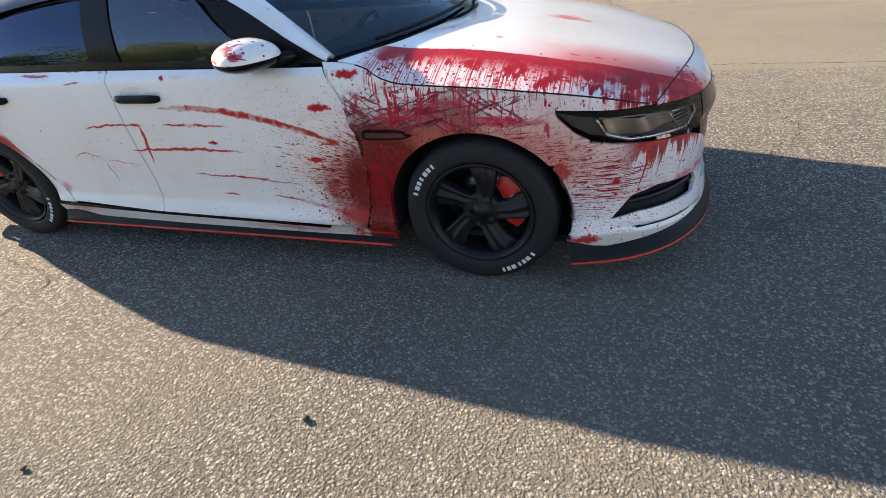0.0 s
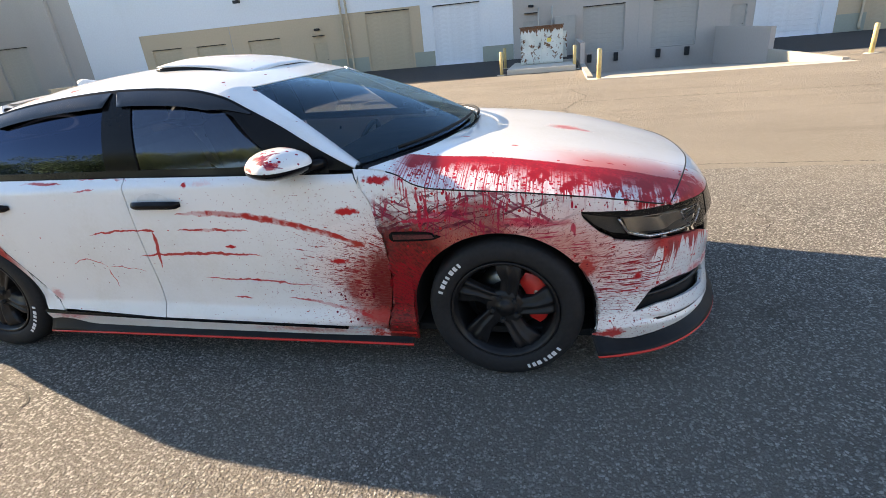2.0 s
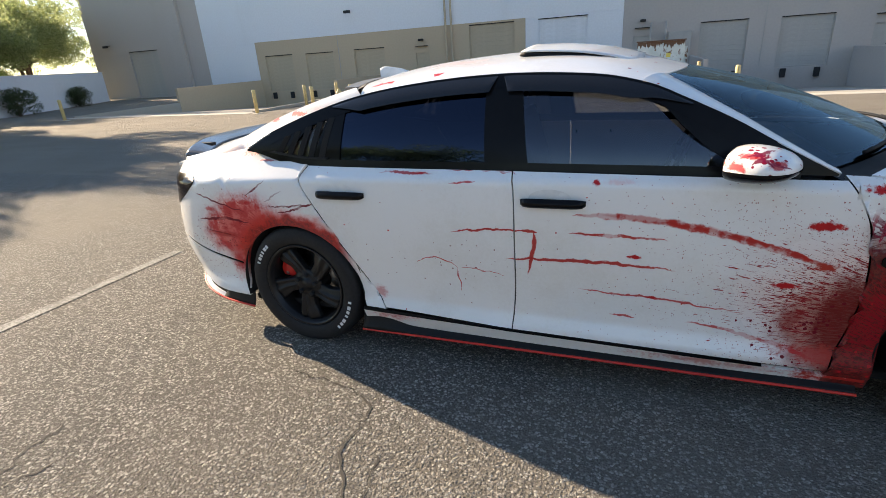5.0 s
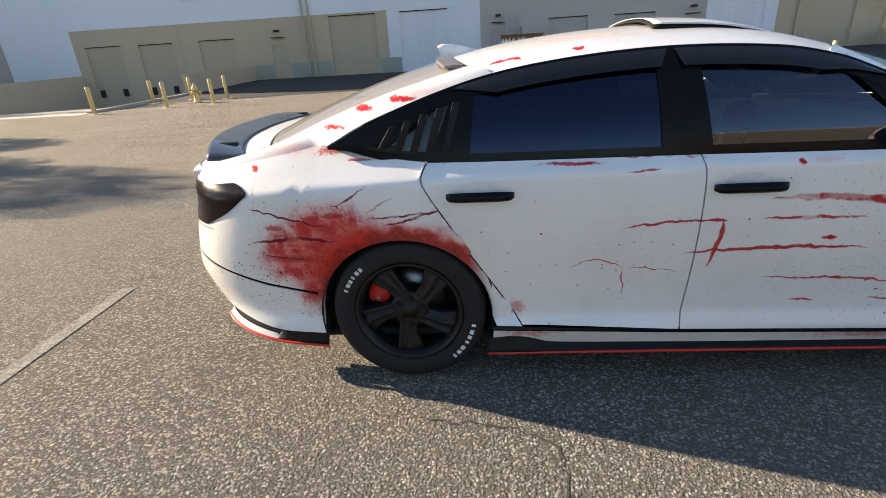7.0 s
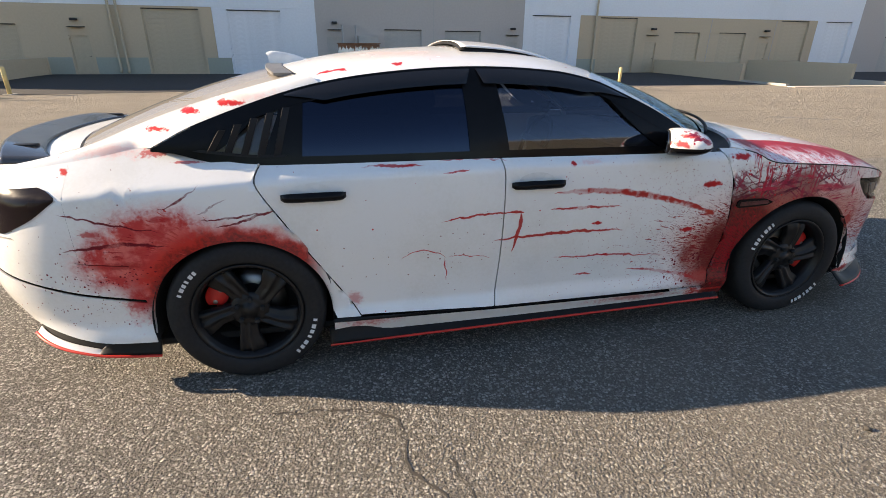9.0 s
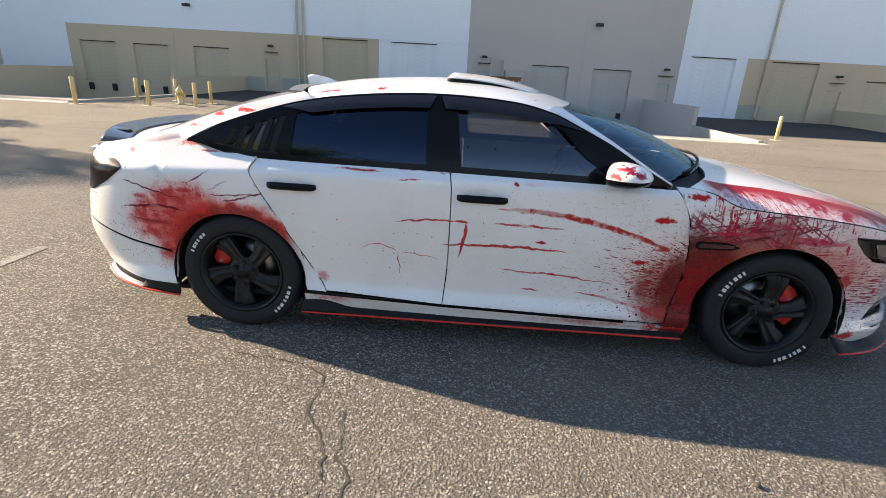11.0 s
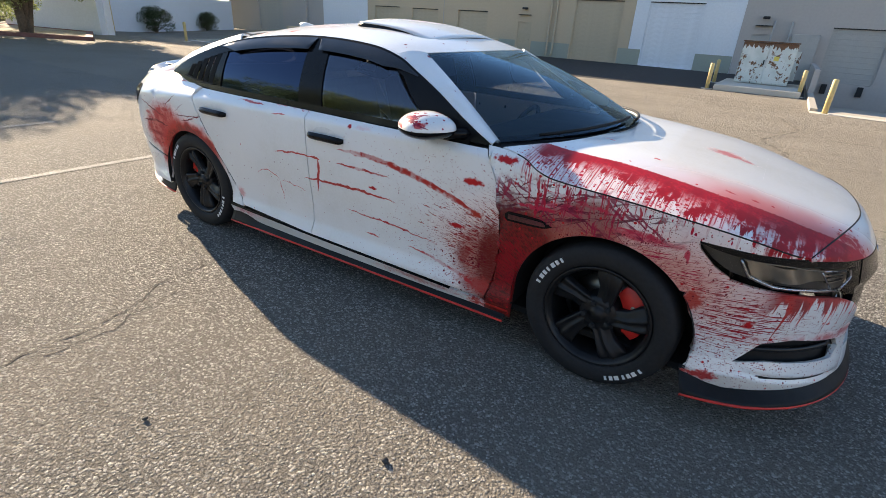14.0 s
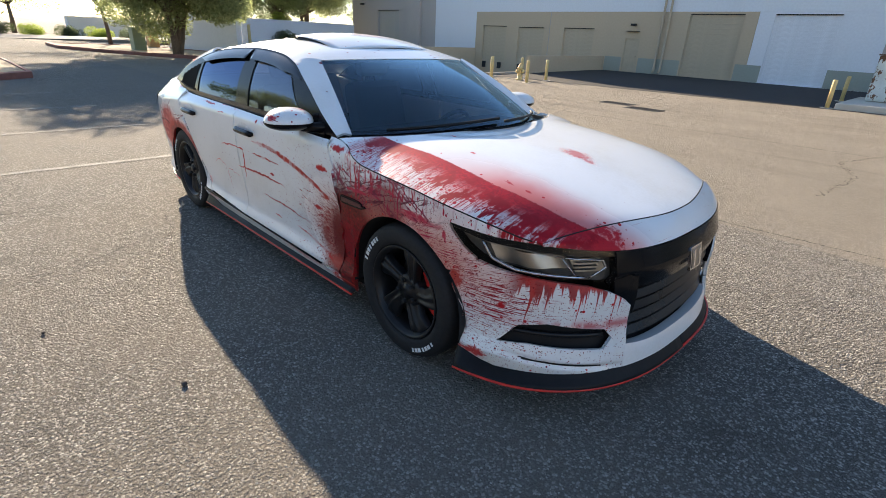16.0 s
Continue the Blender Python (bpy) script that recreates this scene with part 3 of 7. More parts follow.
ribbon("crack", [(-8.0, 2.75), (-3, 2.72), (0.4, 2.72), (1.5, 2.82), (4.0, 2.7), (9.0, 2.78), (16.0, 2.7)], 0.016, CRACK, "long seam crack between two asphalt pours", 0.012, 0.002, 4, "crack")
ribbon("crack", [(-20, 9.3), (-9, 9.1), (2.2, 9.3), (14, 9.0)], 0.03, CRACK, "long thin seam in the drive aisle", 0.02, 0.003, 6, "crack")
ribbon("crack", [(0.6, 4.8), (0.7, 6.6), (0.3, 8.0), (0.9, 10.4), (0.5, 13)], 0.02, CRACK, "ragged crack across the drive aisle", 0.05, 0.003, 7, "crack")
ribbon("crack", [(-3.4, -2.3), (-4.3, -1.95), (-5.4, -2.2), (-6.3, -2.0)], 0.006, CRACK, "ragged crack in the asphalt", 0.02, 0.002, 8, "crack")
ribbon("crack", [(2.1, 2.0), (1.6, 1.5), (1.7, 1.0), (1.3, 0.4)], 0.006, CRACK, "ragged crack in the asphalt", 0.02, 0.002, 9, "crack")


# ---- car materials ----
RED, DEEP, PINK, RUSTY = (0.50, 0.012, 0.016), (0.17, 0.003, 0.012), (0.70, 0.20, 0.15), (0.42, 0.050, 0.028)


class Paint(Nodes):
    """White car paint, on to which red strokes, sprays and spatter are laid one after another."""

    def begin(self):
        self.p = self.coord()
        self.x, self.y, self.z = self.sep(self.p)
        self.n_fine = self.noise(self.p, 70, 4, 0.6)
        self.n_mid = self.noise(self.p, 14, 4, 0.6)
        self.n_big = self.noise(self.p, 3.0, 3)
        wob = self.v('MULTIPLY', self.v('SUBTRACT', self.noise(self.p, 22, 3, 0.5, color=True), (0.5, 0.5, 0.5)), (0.028, 0.0, 0.028))
        self.wx, _, self.wz = self.sep(self.v('ADD', self.p, wob))
        dust = self.ramp(self.m('ADD', self.m('MULTIPLY', self.n_big, 0.7), self.m('MULTIPLY', self.n_fine, 0.3)), 0.42, 0.72)
        self.col = self.mix(dust, (0.81, 0.805, 0.79), (0.74, 0.725, 0.69))
        self.red = None
        return self

    def lay(self, mask, color, amount=1.0):
        f = self.m('MULTIPLY', mask, amount, clamp=True)
        self.col = self.mix(f, self.col, color)
        self.red = f if self.red is None else self.m('MAXIMUM', self.red, f)

    def stroke(self, x0, z0, x1, z1, bow, wide, amount=1.0, color=RED, ragged=0.5):
        """A tapered, ragged stroke from one place on the side to another."""
        dx, dz = x1 - x0, z1 - z0
        ll = math.hypot(dx, dz)
        px, pz = self.m('SUBTRACT', self.wx, x0), self.m('SUBTRACT', self.wz, z0)
        t = self.m('MULTIPLY_ADD', px, dx / ll**2, self.m('MULTIPLY', pz, dz / ll**2))
        e = self.m('MULTIPLY_ADD', pz, dx / ll, self.m('MULTIPLY', px, -dz / ll))
        tt = self.m('MULTIPLY', t, self.m('SUBTRACT', 1.0, t))
        e = self.m('ABSOLUTE', self.m('MULTIPLY_ADD', tt, -4 * bow, e))
        w = self.m('MULTIPLY', self.m('MULTIPLY', self.m('POWER', self.m('MAXIMUM', tt, 0.0), 0.5), 2 * wide),
                   self.m('MULTIPLY_ADD', self.n_fine, 2 * ragged, 1 - ragged))
        mask = self.m('MULTIPLY', self.ramp(self.m('SUBTRACT', w, e), 0.0, wide * 0.45), self.ramp(self.m('MULTIPLY_ADD', self.n_mid, 1.0, self.n_big), 0.85, 1.0, 0.45, 1.0))
        self.lay(mask, color, amount)

    def blob(self, cx, cz, rx, rz, amount=1.0, color=RED, edge=0.5, axis="z"):
        """A spot with a ragged edge; edge near 1 makes it a soft spray."""
        b = self.z if axis == "z" else self.y
        r = self.v('LENGTH', self.comb(self.m('MULTIPLY', self.m('SUBTRACT', self.x, cx), 1 / rx), self.m('MULTIPLY', self.m('SUBTRACT', b, cz), 1 / rz), 0.0))
        r = self.m('ADD', r, self.m('MULTIPLY_ADD', self.n_mid, 1.5, self.m('MULTIPLY_ADD', self.n_fine, 1.5, -1.45)))
        self.lay(self.ramp(r, 1.0, 1.0 - edge), color, amount)

    def dots(self, density, scale, color=DEEP, size=0.32, tall=1.0):
        """Spatter drops where density (0 to 1) allows; tall stretches them into runs."""
        p = self.p if tall == 1.0 else self.v('MULTIPLY', self.p, (1.0, 1.0, 1 / tall))
        d = self.voronoi(p, scale)
        c = self.sep(self.voronoi(p, scale, "Color"))
        on = self.m('LESS_THAN', c[0], density)
        r = self.m('MULTIPLY_ADD', c[1], size, 0.06)
        self.lay(self.m('MULTIPLY', on, self.ramp(self.m('SUBTRACT', r, d), 0.0, 0.05)), color)

    def gauss(self, cx, cz, rx, rz):
        a = self.m('POWER', self.m('MULTIPLY', self.m('SUBTRACT', self.x, cx), 1 / rx), 2.0)
        b = self.m('POWER', self.m('MULTIPLY', self.m('SUBTRACT', self.z, cz), 1 / rz), 2.0)
        return self.m('EXPONENT', self.m('MULTIPLY', self.m('ADD', a, b), -1.0))

    def polar(self, cx, cz):
        px, pz = self.m('SUBTRACT', self.x, cx), self.m('SUBTRACT', self.z, cz)
        return self.m('ARCTAN2', pz, px), self.v('LENGTH', self.comb(px, pz, 0.0))

    def streaks(self, cx, cz, density, along, across, color, hard=0.05):
        """Fine streaks that fly outwards from one place."""
        th, r = self.polar(cx, cz)
        n = self.noise(self.comb(self.m('MULTIPLY', th, across), self.m('MULTIPLY', r, along), across * 0.1), 1.0, 3, 0.6)
        thr = self.m('MULTIPLY_ADD', density, -0.34, 0.74)
        self.lay(self.ramp(self.m('SUBTRACT', n, thr), 0.0, hard), color)

    def done(self):
        self.set("Base Color", self.col)
        if self.red is not None:
            self.set("Roughness", self.m('MULTIPLY_ADD', self.red, 0.22, 0.24))
            self.set("Coat Weight", self.m('MULTIPLY_ADD', self.red, -0.50, 0.55))
            self.set("Specular IOR Level", self.m('MULTIPLY_ADD', self.red, -0.30, 0.5))
        return self.mat


def car_paint(name):
    return Paint(name, 0.28, 0.0, (0.8, 0.8, 0.79), 0.55).begin()


PAINT = car_paint("white_car_paint").done()

# doors and sill
k = car_paint("white_paint_red_streaks")
front = k.gauss(-0.48, 0.50, 0.52, 0.34)
near = k.gauss(-0.46, 0.36, 0.24, 0.20)
tight = k.gauss(-0.55, 0.42, 0.17, 0.20)
k.lay(k.ramp(k.m('MULTIPLY', k.m('MULTIPLY_ADD', near, 0.6, tight), k.m('ADD', k.n_mid, 0.3)), 0.20, 0.75), k.mix(k.ramp(k.n_fine, 0.40, 0.62), (0.11, 0.010, 0.009), (0.25, 0.026, 0.018)), 0.92)
k.lay(k.ramp(k.m('MULTIPLY', k.gauss(-0.50, 0.50, 0.42, 0.34), k.m('ADD', k.n_big, 0.5)), 0.2, 1.0), (0.76, 0.40, 0.32), 0.6)
k.streaks(0.05, 0.42, k.m('MULTIPLY', front, 0.60), 16.0, 95.0, (0.34, 0.02, 0.02))
k.streaks(0.25, 0.46, k.m('MULTIPLY_ADD', tight, 0.22, k.m('MULTIPLY', front, 0.62)), 26.0, 210.0, (0.30, 0.012, 0.016))
k.streaks(0.60, 0.75, k.m('MULTIPLY_ADD', tight, 0.18, k.m('MULTIPLY', front, 0.42)), 34.0, 420.0, DEEP)
k.lay(k.ramp(k.m('MULTIPLY', k.gauss(-0.50, 0.42, 0.11, 0.22), k.m('MULTIPLY', k.m('ADD', k.n_mid, 0.4), k.m('ADD', k.n_fine, 0.5))), 0.16, 0.55), (0.17, 0.015, 0.012), 0.9)
k.dots(k.m('MULTIPLY', front, 0.75), 165, (0.26, 0.012, 0.014))
k.dots(k.m('MULTIPLY', k.gauss(-0.62, 0.40, 0.11, 0.12), 0.8), 60, DEEP, 0.4)
k.dots(k.m('MULTIPLY', k.gauss(-2.05, 0.55, 0.42, 0.14), 0.10), 90)
k.dots(0.003, 70, RED)
for row in [(-1.47, 0.797, -1.04, 0.775, 0.016, 0.011), (-1.36, 0.808, -0.575, 0.640, 0.035, 0.015), (-1.20, 0.790, -0.575, 0.640, 0.03, 0.008), (-1.49, 0.723, -1.11, 0.716, 0.003, 0.006),
            (-1.75, 0.586, -1.075, 0.592, 0.016, 0.008), (-1.99, 0.695, -1.62, 0.720, 0.012, 0.005), (-1.617, 0.725, -1.65, 0.520, 0.010, 0.009), (-1.68, 0.722, -1.60, 0.715, 0.006, 0.007)]:
    k.stroke(*row[:5], row[5] * 1.35, 0.97, (0.48, 0.026, 0.020), 0.18)
for row in [(-1.445, 0.472, -0.82, 0.428, 0.008, 0.0055), (-1.31, 0.366, -1.21, 0.359, 0, 0.007), (-1.03, 0.366, -0.52, 0.248, 0.022, 0.010), (-1.99, 0.958, -1.69, 0.955, 0.005, 0.0045),
            (-1.98, 0.915, -1.86, 0.919, 0.0, 0.005), (-2.32, 0.951, -2.06, 0.945, 0.0, 0.006), (-2.17, 0.530, -1.955, 0.515, 0.045, 0.0045), (-1.963, 0.52, -1.957, 0.40, 0.0, 0.0035), (-1.95, 0.522, -1.745, 0.495, 0.012, 0.003)]:
    k.stroke(*row, 0.9)
for row in [(-1.23, 0.640, 0.030, 0.012), (-1.38, 0.929, 0.022, 0.015), (-0.64, 0.80, 0.07, 0.022), (-0.72, 0.566, 0.06, 0.016), (-1.16, 0.464, 0.03, 0.008), (-2.12, 0.947, 0.05, 0.008)]:
    k.blob(*row)
k.blob(-0.615, 0.650, 0.06, 0.026, 1.0, (0.44, 0.035, 0.022), 0.7)
k.blob(-1.30, 0.932, 0.09, 0.016, 0.35, PINK, 0.9)
k.blob(-2.38, 0.35, 0.05, 0.05, 0.6, RED, 0.9)
k.blob(-0.58, 0.29, 0.16, 0.05, 0.85, (0.42, 0.030, 0.022), 0.8)
k.blob(-0.68, 0.42, 0.06, 0.09, 0.75, (0.27, 0.020, 0.018), 0.9)
DOOR_PAINT = k.done()

k = car_paint("white_sill_paint_red_smears")
k.blob(-0.45, 0.200, 0.30, 0.06, 1.0, (0.50, 0.03, 0.022), 0.8)
k.blob(-0.95, 0.20, 0.40, 0.035, 0.7, RUSTY, 0.9)
k.blob(-2.32, 0.235, 0.20, 0.05, 0.75, RED, 0.9)
SILL_PAINT = k.done()

# front fender, bonnet and bumper
k = car_paint("white_paint_red_drips")
th, r = k.polar(-0.02, 0.33)
body = k.gauss(0.10, 0.52, 0.80, 0.42)
behind = k.gauss(-0.44, 0.42, 0.19, 0.29)
k.lay(k.ramp(k.m('MULTIPLY', k.gauss(0.05, 0.60, 0.62, 0.24), k.m('ADD', k.n_big, 0.5)), 0.15, 0.9), (0.76, 0.34, 0.27), 0.72)
lipz = k.m('MULTIPLY', k.ramp(r, 0.60, 0.40), k.ramp(k.x, 0.12, -0.12))
k.lay(k.ramp(k.m('MULTIPLY', lipz, k.m('ADD', k.n_mid, 0.6)), 0.1, 0.6), (0.22, 0.024, 0.015), 0.85)
low = k.ramp(k.z, 0.90, 0.72)
ahead = k.ramp(k.x, 0.95, 0.45)
wash = k.m('MULTIPLY', k.gauss(-0.05, 0.62, 0.46, 0.14), low)
k.lay(k.ramp(k.m('MULTIPLY', wash, k.m('MULTIPLY_ADD', k.n_mid, 0.8, 0.3)), 0.12, 0.70), (0.52, 0.13, 0.085), 0.70)
k.lay(k.ramp(k.m('MULTIPLY', k.gauss(0.10, 0.74, 0.24, 0.030), k.m('ADD', k.n_mid, 0.3)), 0.42, 0.75), (0.58, 0.02, 0.06), 0.85)
k.lay(k.ramp(k.m('MULTIPLY', k.gauss(-0.25, 0.785, 0.25, 0.03), k.m('ADD', k.n_mid, 0.3)), 0.50, 0.80), (0.55, 0.01, 0.08), 0.8)
k.lay(k.ramp(k.m('MULTIPLY', behind, k.m('MULTIPLY', k.m('ADD', k.n_mid, 0.55), k.m('ADD', k.n_fine, 0.5))), 0.08, 0.36), k.mix(k.ramp(k.n_fine, 0.40, 0.62), (0.085, 0.008, 0.007), (0.20, 0.020, 0.013)), 0.97)
k.streaks(-0.35, 0.30, k.m('MULTIPLY', k.m('MULTIPLY', body, low), k.m('MULTIPLY_ADD', ahead, 0.12, 0.30)), 14.0, 130.0, (0.40, 0.020, 0.016))
k.streaks(-0.20, 0.40, k.m('MULTIPLY', k.m('MULTIPLY', body, low), 0.60), 22.0, 230.0, (0.36, 0.008, 0.016))
k.streaks(-0.30, 0.62, k.m('MULTIPLY', k.m('MULTIPLY', k.gauss(0.28, 0.62, 0.32, 0.14), low), 0.52), 9.0, 170.0, (0.46, 0.012, 0.03))
k.streaks(0.02, 0.20, k.m('MULTIPLY', k.m('MULTIPLY_ADD', body, 0.75, behind), k.m('MULTIPLY', low, 0.60)), 20.0, 190.0, (0.32, 0.006, 0.014))
k.streaks(-0.9, 0.50, k.m('MULTIPLY', k.gauss(0.50, 0.48, 0.22, 0.20), 0.78), 9.0, 260.0, (0.34, 0.010, 0.018))
k.streaks(-0.60, 0.62, k.m('MULTIPLY', k.m('MULTIPLY', k.gauss(0.15, 0.66, 0.35, 0.10), low), 0.55), 6.0, 110.0, (0.46, 0.006, 0.05))
# dark hatching high on the fender
hat = k.m('MULTIPLY', k.gauss(-0.17, 0.785, 0.36, 0.090), k.ramp(k.n_big, 0.22, 0.40))
for ax, az, sx, sz, seed, tone in ((0.98, 0.17, 4.5, 42, 1.3, (0.13, 0.002, 0.022)), (0.87, -0.5, 5.5, 46, 4.1, (0.22, 0.003, 0.040)), (0.92, 0.4, 6.0, 55, 7.7, (0.10, 0.002, 0.016)), (0.12, 0.99, 7.0, 60, 9.2, (0.36, 0.006, 0.04))):
    along = k.m('MULTIPLY_ADD', k.wx, ax * sx, k.m('MULTIPLY', k.wz, az * sx))
    cross = k.m('MULTIPLY_ADD', k.wx, -az * sz, k.m('MULTIPLY', k.wz, ax * sz))
    ln = k.m('ABSOLUTE', k.m('SUBTRACT', k.noise(k.comb(along, cross, seed), 0.6, 2, 0.5), 0.5))
    gate = k.ramp(k.noise(k.comb(along, cross, seed + 3), 0.35, 1), 0.38, 0.50)
    k.lay(k.m('MULTIPLY', k.ramp(ln, 0.036, 0.014), k.m('MULTIPLY', gate, k.ramp(hat, 0.12, 0.45))), tone, 0.92)
# long runs from the bonnet's edge down the fender
for x_, z0, z1, w_ in ((-0.375, 0.90, 0.775, 0.008), (-0.335, 0.89, 0.700, 0.010), (-0.305, 0.885, 0.745, 0.007), (-0.255, 0.88, 0.765, 0.008), (-0.205, 0.88, 0.790, 0.006), (-0.16, 0.88, 0.755, 0.009),
                       (-0.10, 0.875, 0.785, 0.006), (-0.05, 0.87, 0.765, 0.007), (0.015, 0.865, 0.790, 0.006), (0.075, 0.86, 0.775, 0.006)):
    k.stroke(x_, z0, x_ + 0.004, z1, 0.0, w_, 0.95, (0.46, 0.006, 0.030), 0.6)
# broad bars and blots
for row in [(-0.43, 0.752, -0.12, 0.765, 0.0, 0.013), (0.0, 0.755, 0.20, 0.735, 0.010, 0.012), (0.262, 0.735, 0.272, 0.68, 0.0, 0.011), (-0.30, 0.84, 0.02, 0.80, 0.0, 0.008)]:
    k.stroke(*row, 0.9, (0.52, 0.012, 0.05), 0.9)
k.blob(-0.50, 0.928, 0.07, 0.022, 1.0, RED)
k.blob(0.32, 0.545, 0.055, 0.055, 0.9, (0.45, 0.03, 0.02))
k.blob(0.52, 0.475, 0.022, 0.022)
k.blob(0.41, 0.225, 0.09, 0.035, 0.95, (0.52, 0.02, 0.02))
# red band on the bonnet's edge, with runs below it
crest_y = k.m('SUBTRACT', k.ramp(k.x, -0.55, -0.10, 0.735, 0.668, False), k.ramp(k.x, 0.30, 0.82, 0.0, 0.12, False))
crest_z = k.m('MULTIPLY_ADD', k.x, -0.17, 0.925)
s_ = k.m('ADD', k.m('SUBTRACT', k.m('MULTIPLY', k.y, -1.0), crest_y), k.m('MULTIPLY', k.m('MAXIMUM', k.m('SUBTRACT', crest_z, k.z), 0.0), 0.9))
runs = k.noise(k.comb(k.x, 0.0, k.m('MULTIPLY', k.z, 0.05)), 40, 4, 0.6)
coarse = k.noise(k.comb(k.x, 0.0, 0.3), 9, 2)
length = k.m('ADD', k.m('MULTIPLY_ADD', k.m('POWER', runs, 3.0), 0.85, 0.040), k.m('ADD', k.m('MULTIPLY', k.m('POWER', coarse, 2.0), 0.20), k.ramp(k.x, 0.30, 0.62, 0.0, 0.10)))
on_hood = k.m('MULTIPLY', k.ramp(k.x, -0.47, -0.38), k.ramp(k.z, 0.700, 0.715))
top = k.m('MULTIPLY_ADD', k.n_fine, 0.02, s_)
band = k.m('MULTIPLY', k.m('MULTIPLY', k.ramp(top, 0.006, 0.016), k.ramp(k.m('SUBTRACT', length, s_), 0.0, 0.008)), on_hood)
nick = k.m('MULTIPLY', k.ramp(s_, 0.05, 0.16), k.ramp(k.m('MULTIPLY_ADD', k.n_mid, 0.6, k.m('MULTIPLY', runs, 0.5)), 0.52, 0.60))
band = k.m('MULTIPLY', band, k.m('MULTIPLY_ADD', nick, -0.75, 1.0))
spray = k.m('MULTIPLY', k.m('MULTIPLY', k.ramp(k.m('MULTIPLY_ADD', k.n_big, 0.10, s_), -0.28, 0.06), k.ramp(s_, 0.22, 0.10)), k.m('MULTIPLY', on_hood, k.ramp(k.x, -0.3, 0.45)))
thin = k.noise(k.comb(k.x, 0.0, 2.2), 150, 2, 0.6)
long_runs = k.m('MULTIPLY', k.m('MULTIPLY', k.ramp(thin, 0.50, 0.57), k.ramp(k.m('SUBTRACT', k.m('MULTIPLY', k.noise(k.comb(k.x, 0.0, 5.0), 40, 2), k.ramp(k.x, 0.15, 0.45, 0.62, 0.40)), s_), 0.0, 0.02)), k.m('MULTIPLY', on_hood, k.ramp(s_, 0.0, 0.01)))
side = k.ramp(s_, 0.0, 0.05)
k.dots(k.m('MULTIPLY', k.m('MULTIPLY', body, side), 0.75), 130)
k.dots(k.m('MULTIPLY', k.m('MULTIPLY', body, side), 0.30), 60, DEEP, 0.26)
fall = k.m('MULTIPLY', k.m('MULTIPLY', side, k.ramp(s_, 0.42, 0.22)), k.m('MULTIPLY', on_hood, k.ramp(k.x, 0.50, 0.30, 0.35, 1.0)))
k.lay(k.m('MULTIPLY', fall, k.ramp(k.n_mid, 0.40, 0.65)), (0.74, 0.26, 0.25), 0.3)
k.dots(k.m('MULTIPLY', fall, 0.75), 75, (0.42, 0.004, 0.035), 0.40, 2.4)
k.dots(k.m('MULTIPLY', fall, 0.65), 40, (0.48, 0.006, 0.03), 0.34, 3.4)
k.lay(long_runs, (0.46, 0.005, 0.03), 0.92)
haze = k.m('MULTIPLY', k.m('MULTIPLY', k.ramp(k.y, -0.22, -0.60), k.ramp(k.x, -0.05, 0.45)), k.m('MULTIPLY', k.ramp(s_, 0.02, 0.0), k.m('ADD', k.n_big, 0.25)))
k.lay(k.ramp(haze, 0.15, 0.9), (0.70, 0.20, 0.17), 0.6)
k.lay(k.m('POWER', spray, 1.6), (0.66, 0.10, 0.080), 0.80)
k.lay(band, k.mix(k.ramp(k.n_mid, 0.35, 0.65), (0.32, 0.003, 0.010), (0.52, 0.007, 0.018)))
k.lay(k.m('MULTIPLY', band, k.ramp(k.m('MULTIPLY_ADD', k.n_fine, 0.5, k.m('MULTIPLY', k.n_mid, 0.5)), 0.50, 0.60)), (0.24, 0.003, 0.012), 0.7)
front_blot = k.m('MULTIPLY', k.m('MULTIPLY', k.ramp(k.x, 0.62, 0.74), k.ramp(k.y, -0.30, -0.52)), k.ramp(k.z, 0.70, 0.72))
k.lay(k.ramp(k.m('MULTIPLY', front_blot, k.m('MULTIPLY', k.m('ADD', k.n_mid, 0.1), k.m('ADD', k.n_fine, 0.6))), 0.55, 0.72), (0.48, 0.010, 0.02))
k.dots(k.m('MULTIPLY', front_blot, 0.35), 45, RED, 0.4)
k.dots(k.m('MULTIPLY', k.m('MULTIPLY', k.ramp(s_, -0.12, 0.02), k.ramp(k.y, -0.30, -0.45)), 0.14), 48, RED, 0.30)
# hand-sized smear and drops on top of the bonnet
for row in [(0.25, 0.03, 0.11, 0.075, 0.75), (0.33, 0.0, 0.07, 0.03, 0.7), (-0.21, -0.40, 0.035, 0.014, 0.95), (0.02, -0.50, 0.02, 0.012, 0.9), (0.33, -0.60, 0.03, 0.014, 0.9), (0.42, -0.585, 0.02, 0.012, 0.9)]:
    k.blob(*row, RED, 0.6, "y")
# runs under the headlamp
under = k.m('SUBTRACT', 0.640, k.z)
runs2 = k.noise(k.comb(k.y, 0.0, 0.7), 75, 3, 0.6)
len2 = k.m('MULTIPLY_ADD', k.m('POWER', runs2, 6.0), 2.2, k.m('MULTIPLY_ADD', k.noise(k.comb(k.y, 0.0, 0.1), 9, 3), 0.14, -0.015))
lampz = k.m('MULTIPLY', k.m('MULTIPLY', k.ramp(k.m('SUBTRACT', len2, under), 0.0, 0.02), k.ramp(k.x, 0.50, 0.60)), k.ramp(under, -0.01, 0.0))
k.lay(k.m('MULTIPLY', lampz, k.ramp(k.z, 0.66, 0.645)), k.mix(k.ramp(k.n_mid, 0.4, 0.6), (0.50, 0.022, 0.016), (0.30, 0.012, 0.012)), 0.95)
